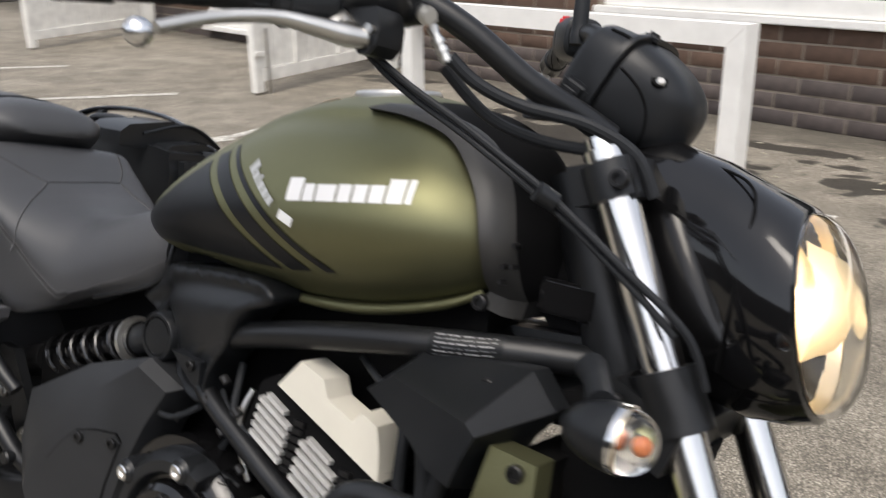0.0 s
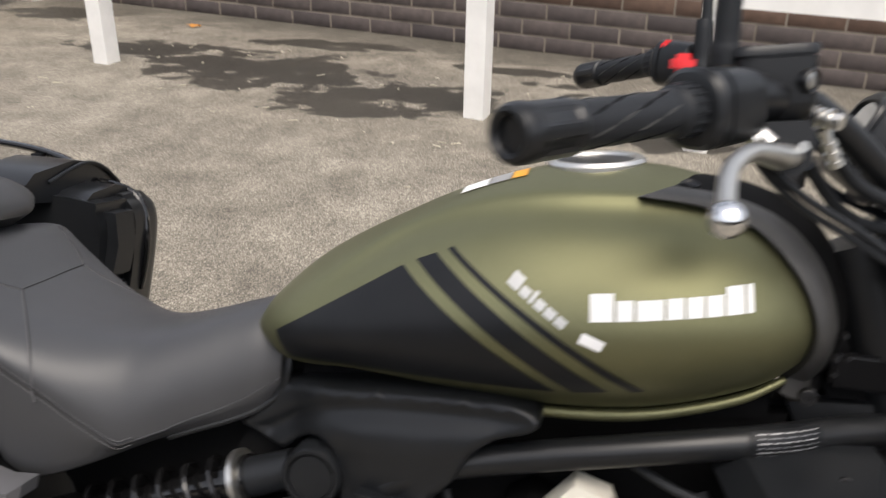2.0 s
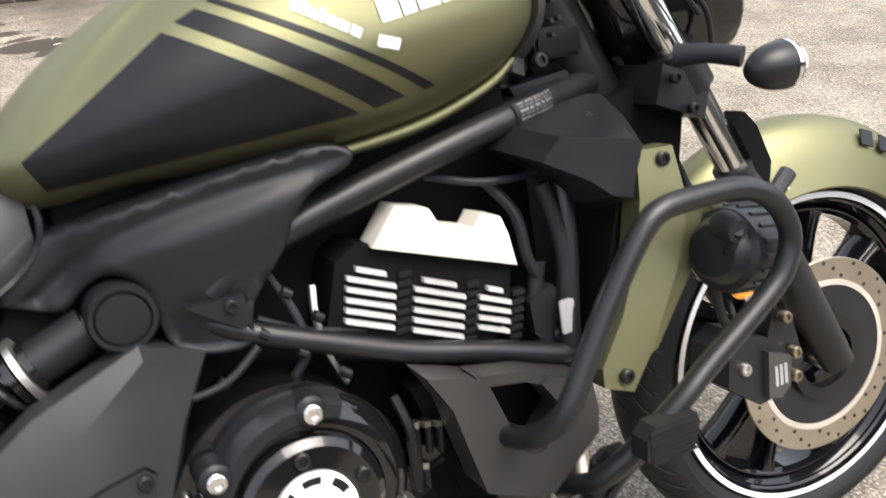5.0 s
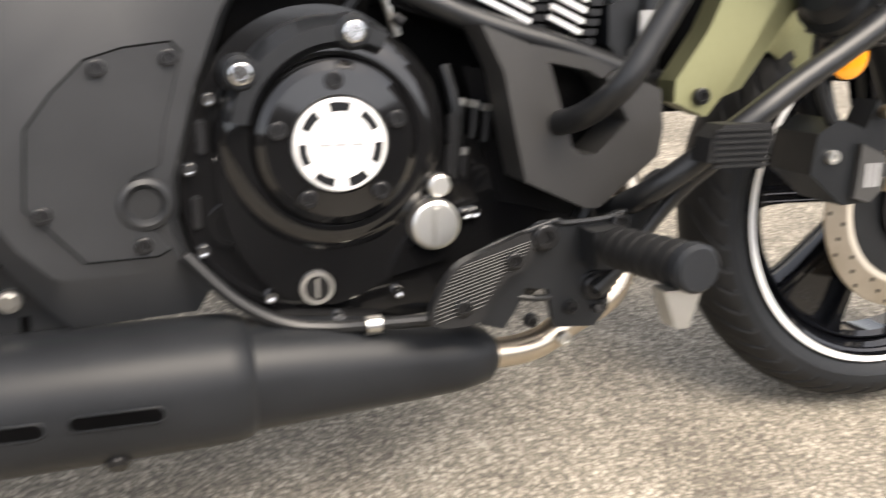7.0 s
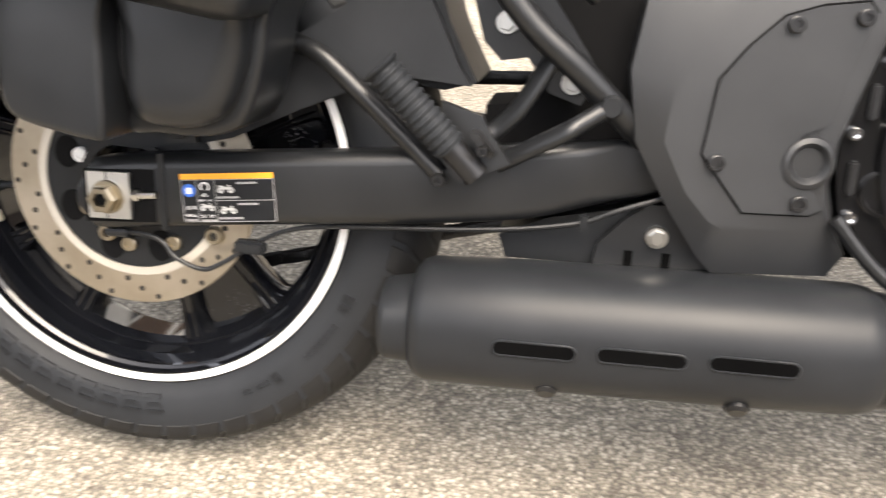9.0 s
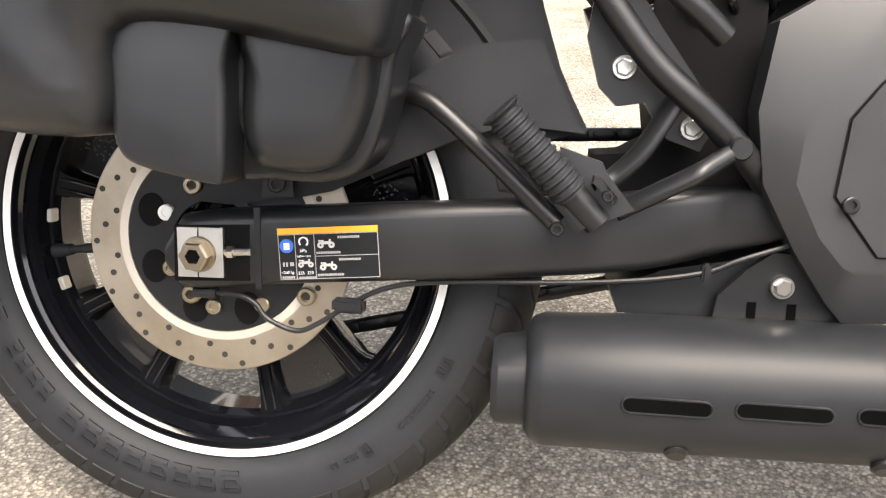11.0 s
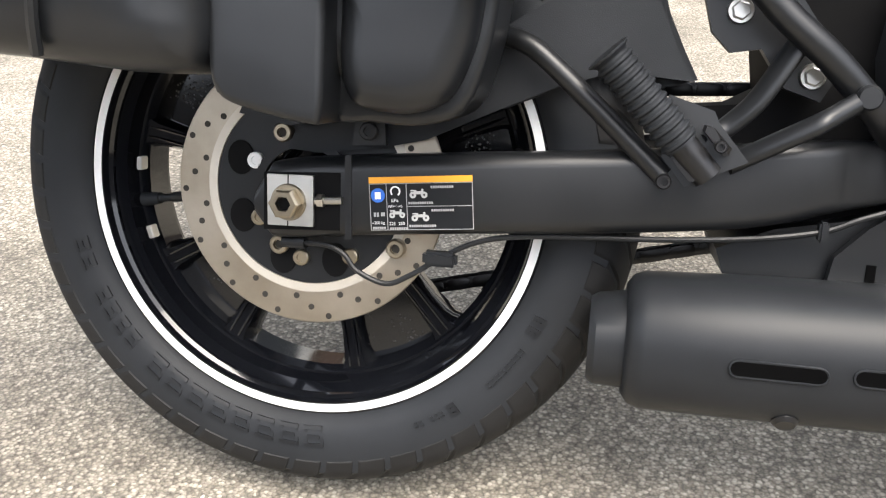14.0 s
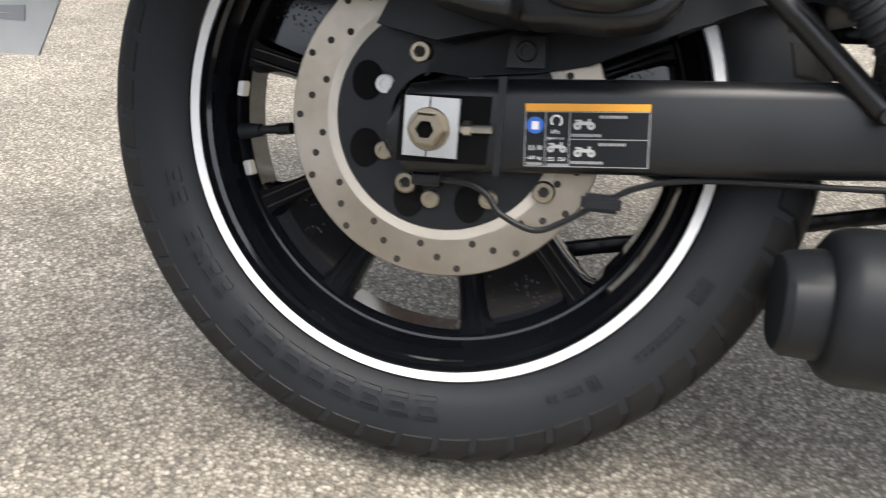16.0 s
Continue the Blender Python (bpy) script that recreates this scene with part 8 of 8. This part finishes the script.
    part("latch_bar", prism([(0.246, 0.79), (0.274 - far, 0.785), (0.278 - far, 0.765), (0.25, 0.765)], *sorted((yo + s * (0.205 - 2 * far), yo + s * (0.262 - 2 * far))), 0.004, 2), matte_plastic, t)
    for z in (0.70, 0.66, 0.62):
        part("latch_rib", box(0.222, 0.246, *sorted((yo + s * 0.205, yo + s * 0.248)), z, z + 0.022, 0.004, 2), matte_plastic, t)
    if s > 0:
        across = Matrix(((0, 1, 0, 0), (1, 0, 0, 0), (0, 0, 1, 0), (0, 0, 0, 1)))
        for poly, x0, x1, r in (
            ([(0.085, 0.815), (0.085, 0.842), (0.105, 0.858), (0.200, 0.872), (0.262, 0.866), (0.318, 0.838), (0.332, 0.812), (0.300, 0.80)], 0.066, 0.168, 0.006),
            ([(0.150, 0.78), (0.150, 0.815), (0.170, 0.828), (0.235, 0.836), (0.275, 0.828), (0.300, 0.806), (0.300, 0.78)], 0.150, 0.222, 0.010),
            ([(0.215, 0.74), (0.215, 0.790), (0.235, 0.800), (0.290, 0.800), (0.305, 0.780), (0.305, 0.74)], 0.200, 0.250, 0.010),
        ):
            bm = prism(poly, x0, x1, r, 4)
            bmesh.ops.transform(bm, matrix=across, verts=bm.verts)
            bmesh.ops.reverse_faces(bm, faces=bm.faces)
            part("hinge_cover", bm, case_black, t, "", 40)
        part("cover_edge", tube([(0.170, 0.135, 0.842), (0.171, 0.22, 0.866), (0.171, 0.275, 0.858), (0.171, 0.325, 0.828)], 0.0035, 8), matte_plastic, t)
    else:
        part("hinge_cover", round_plate([(0.165, 0.846), (0.212, 0.846), (0.250, 0.822), (0.262, 0.790), (0.246, 0.778), (0.20, 0.800), (0.17, 0.812)], *sorted((yo + s * 0.150, yo + s * 0.255)), 0.009, 3), case_black, t)
        part("hinge_cover", round_plate([(0.055, 0.862), (0.115, 0.862), (0.150, 0.846), (0.156, 0.822), (0.06, 0.826)], *sorted((yo + s * 0.140, yo + s * 0.245)), 0.008, 3), case_black, t)
        part("hinge_cap", round_plate([(0.120, 0.858), (0.160, 0.850), (0.178, 0.828), (0.124, 0.828)], *sorted((yo + s * 0.175, yo + s * 0.262)), 0.006, 3), matte_plastic, t)
    part("lid_edge", tube([(-0.40, yo + s * 0.262, 0.80), (-0.20, yo + s * 0.262, 0.838), (0.0, yo + s * 0.262, 0.836), (0.16, yo + s * 0.262, 0.824 + far * 0.4), (0.222 + far * 0.8, yo + s * 0.258, 0.80 + far * 0.6), (0.238 + far, yo + s * 0.255, 0.74), (0.226 + far, yo + s * 0.255, 0.66)], 0.006, 10), gloss_black, t)
    rail = tube([(-0.32, yo + s * 0.27, 0.838), (-0.24, yo + s * 0.285, 0.868), (-0.1, yo + s * 0.29, 0.880), (0.04, yo + s * 0.285, 0.872), (0.13, yo + s * 0.265, 0.852), (0.18, yo + s * 0.24, 0.826)], 0.012, 12, flat=0.55)
    part("top_rail", rail, gloss_black, t)
    for x in (-0.22, -0.08, 0.03):
        part("rail_strut", box(x, x + 0.030, *sorted((yo + s * 0.262, yo + s * 0.284)), 0.828, 0.868, 0.005, 2), case_black, t)
    part("carry_tray", prism([(-0.25, 0.834), (0.10, 0.838), (0.16, 0.826), (0.16, 0.815), (-0.25, 0.82)], *sorted((yo + s * 0.14, yo + s * 0.255)), 0.004), grey_plastic, t)
    part("carry_handle", tube([(-0.10, yo + s * 0.17, 0.838), (-0.08, yo + s * 0.18, 0.856), (0.0, yo + s * 0.185, 0.860), (0.05, yo + s * 0.18, 0.850), (0.06, yo + s * 0.17, 0.836)], 0.008, 10), case_black, t)
    return t


pannier("black plastic hard pannier on the bike's exhaust side", -1)
pannier("black plastic hard pannier on the bike's stand side", 1, (-0.008, 0.12, 0.055))
plate = thing("number_plate", BIKE, "pale number plate hanging behind the rear wheel", "number plate")
part("plate_sheet", prism([(-0.46, 0.56), (-0.36, 0.56), (-0.338, 0.40), (-0.365, 0.333), (-0.46, 0.331)], -0.11, -0.107, 0.0), plain("pale_grey_plate", (0.5, 0.5, 0.48), 0.4), plate)
for k, (a, b) in enumerate(((0.368, 0.372), (0.362, 0.3645))):
    part("plate_bar", prism([(-0.43, a + 0.004), (-0.378, b + 0.004), (-0.378, a), (-0.43, a)], -0.1112, -0.1106, 0.0), grey_decal, plate)


# ---------------------------------------------------------------- bricks, last
def brick_mesh(L, name):
    bm = box(0.0065, L - 0.0065, -0.004, 0.05, 0.0065, COURSE - 0.0065, 0.0)
    es = [e for e in bm.edges if all(abs(v.co.y + 0.004) < 1e-6 for v in e.verts)]
    bmesh.ops.bevel(bm, geom=es, offset=0.004, segments=1, affect="EDGES")
    me = finish(bm, name, 60)
    return me


def brick_rows():
    rnd = random.Random(3)
    whole = {}
    for key, mat in (("brown", brown_brick), ("blue", blue_brick)):
        for L in (BRICK_L, BRICK_L / 2):
            me = brick_mesh(L, "brick")
            me.materials.append(mat.m)
            whole[key, L] = me
    rest = {"brown": [], "blue": []}
    for c in range(24):
        z = c * COURSE - 0.005
        key = "blue" if c < 3 else "brown"
        x = -9.6 - (BRICK_L / 2 if c % 2 else 0.0)
        x1 = 4.8 if c < 6 else -1.35
        while x < x1 - 0.05:
            L = BRICK_L
            a, b = max(x, -9.6), min(x + L, x1)
            if b - a > 0.12:
                near = c < 6 and a > -5.2
                if near and b - a > L - 0.01:
                    ob = new("brick", whole[key, BRICK_L])
                    ob.parent = wall
                    ob.matrix_basis = pose(a, rnd.uniform(-0.003, 0.003), z, rnd.uniform(-0.4, 0.4), rnd.uniform(-0.2, 0.2), rnd.uniform(-0.5, 0.5))
                else:
                    rest[key].append((a, b, z, rnd.uniform(-0.003, 0.003)))
            x += L
    for key, mat in (("brown", brown_brick), ("blue", blue_brick)):
        verts, faces = [], []
        for a, b, z, y in rest[key]:
            n = len(verts)
            a, b, z0, z1 = a + 0.0065, b - 0.0065, z + 0.0065, z + COURSE - 0.0065
            for yy, d in ((y - 0.004, 0.003), (y + 0.05, 0.0)):
                verts += [(a + d, yy, z0 + d), (b - d, yy, z0 + d), (b - d, yy, z1 - d), (a + d, yy, z1 - d)]
            faces += [(n, n + 1, n + 2, n + 3), (n, n + 4, n + 5, n + 1), (n + 1, n + 5, n + 6, n + 2), (n + 2, n + 6, n + 7, n + 3), (n + 3, n + 7, n + 4, n)]
        me = bpy.data.meshes.new("brick_courses")
        me.from_pydata(verts, [], faces)
        me.materials.append(mat.m)
        ob = new("brick_courses", me)
        ob.parent = wall
        tagged(ob, kind="stuff")


brick_rows()
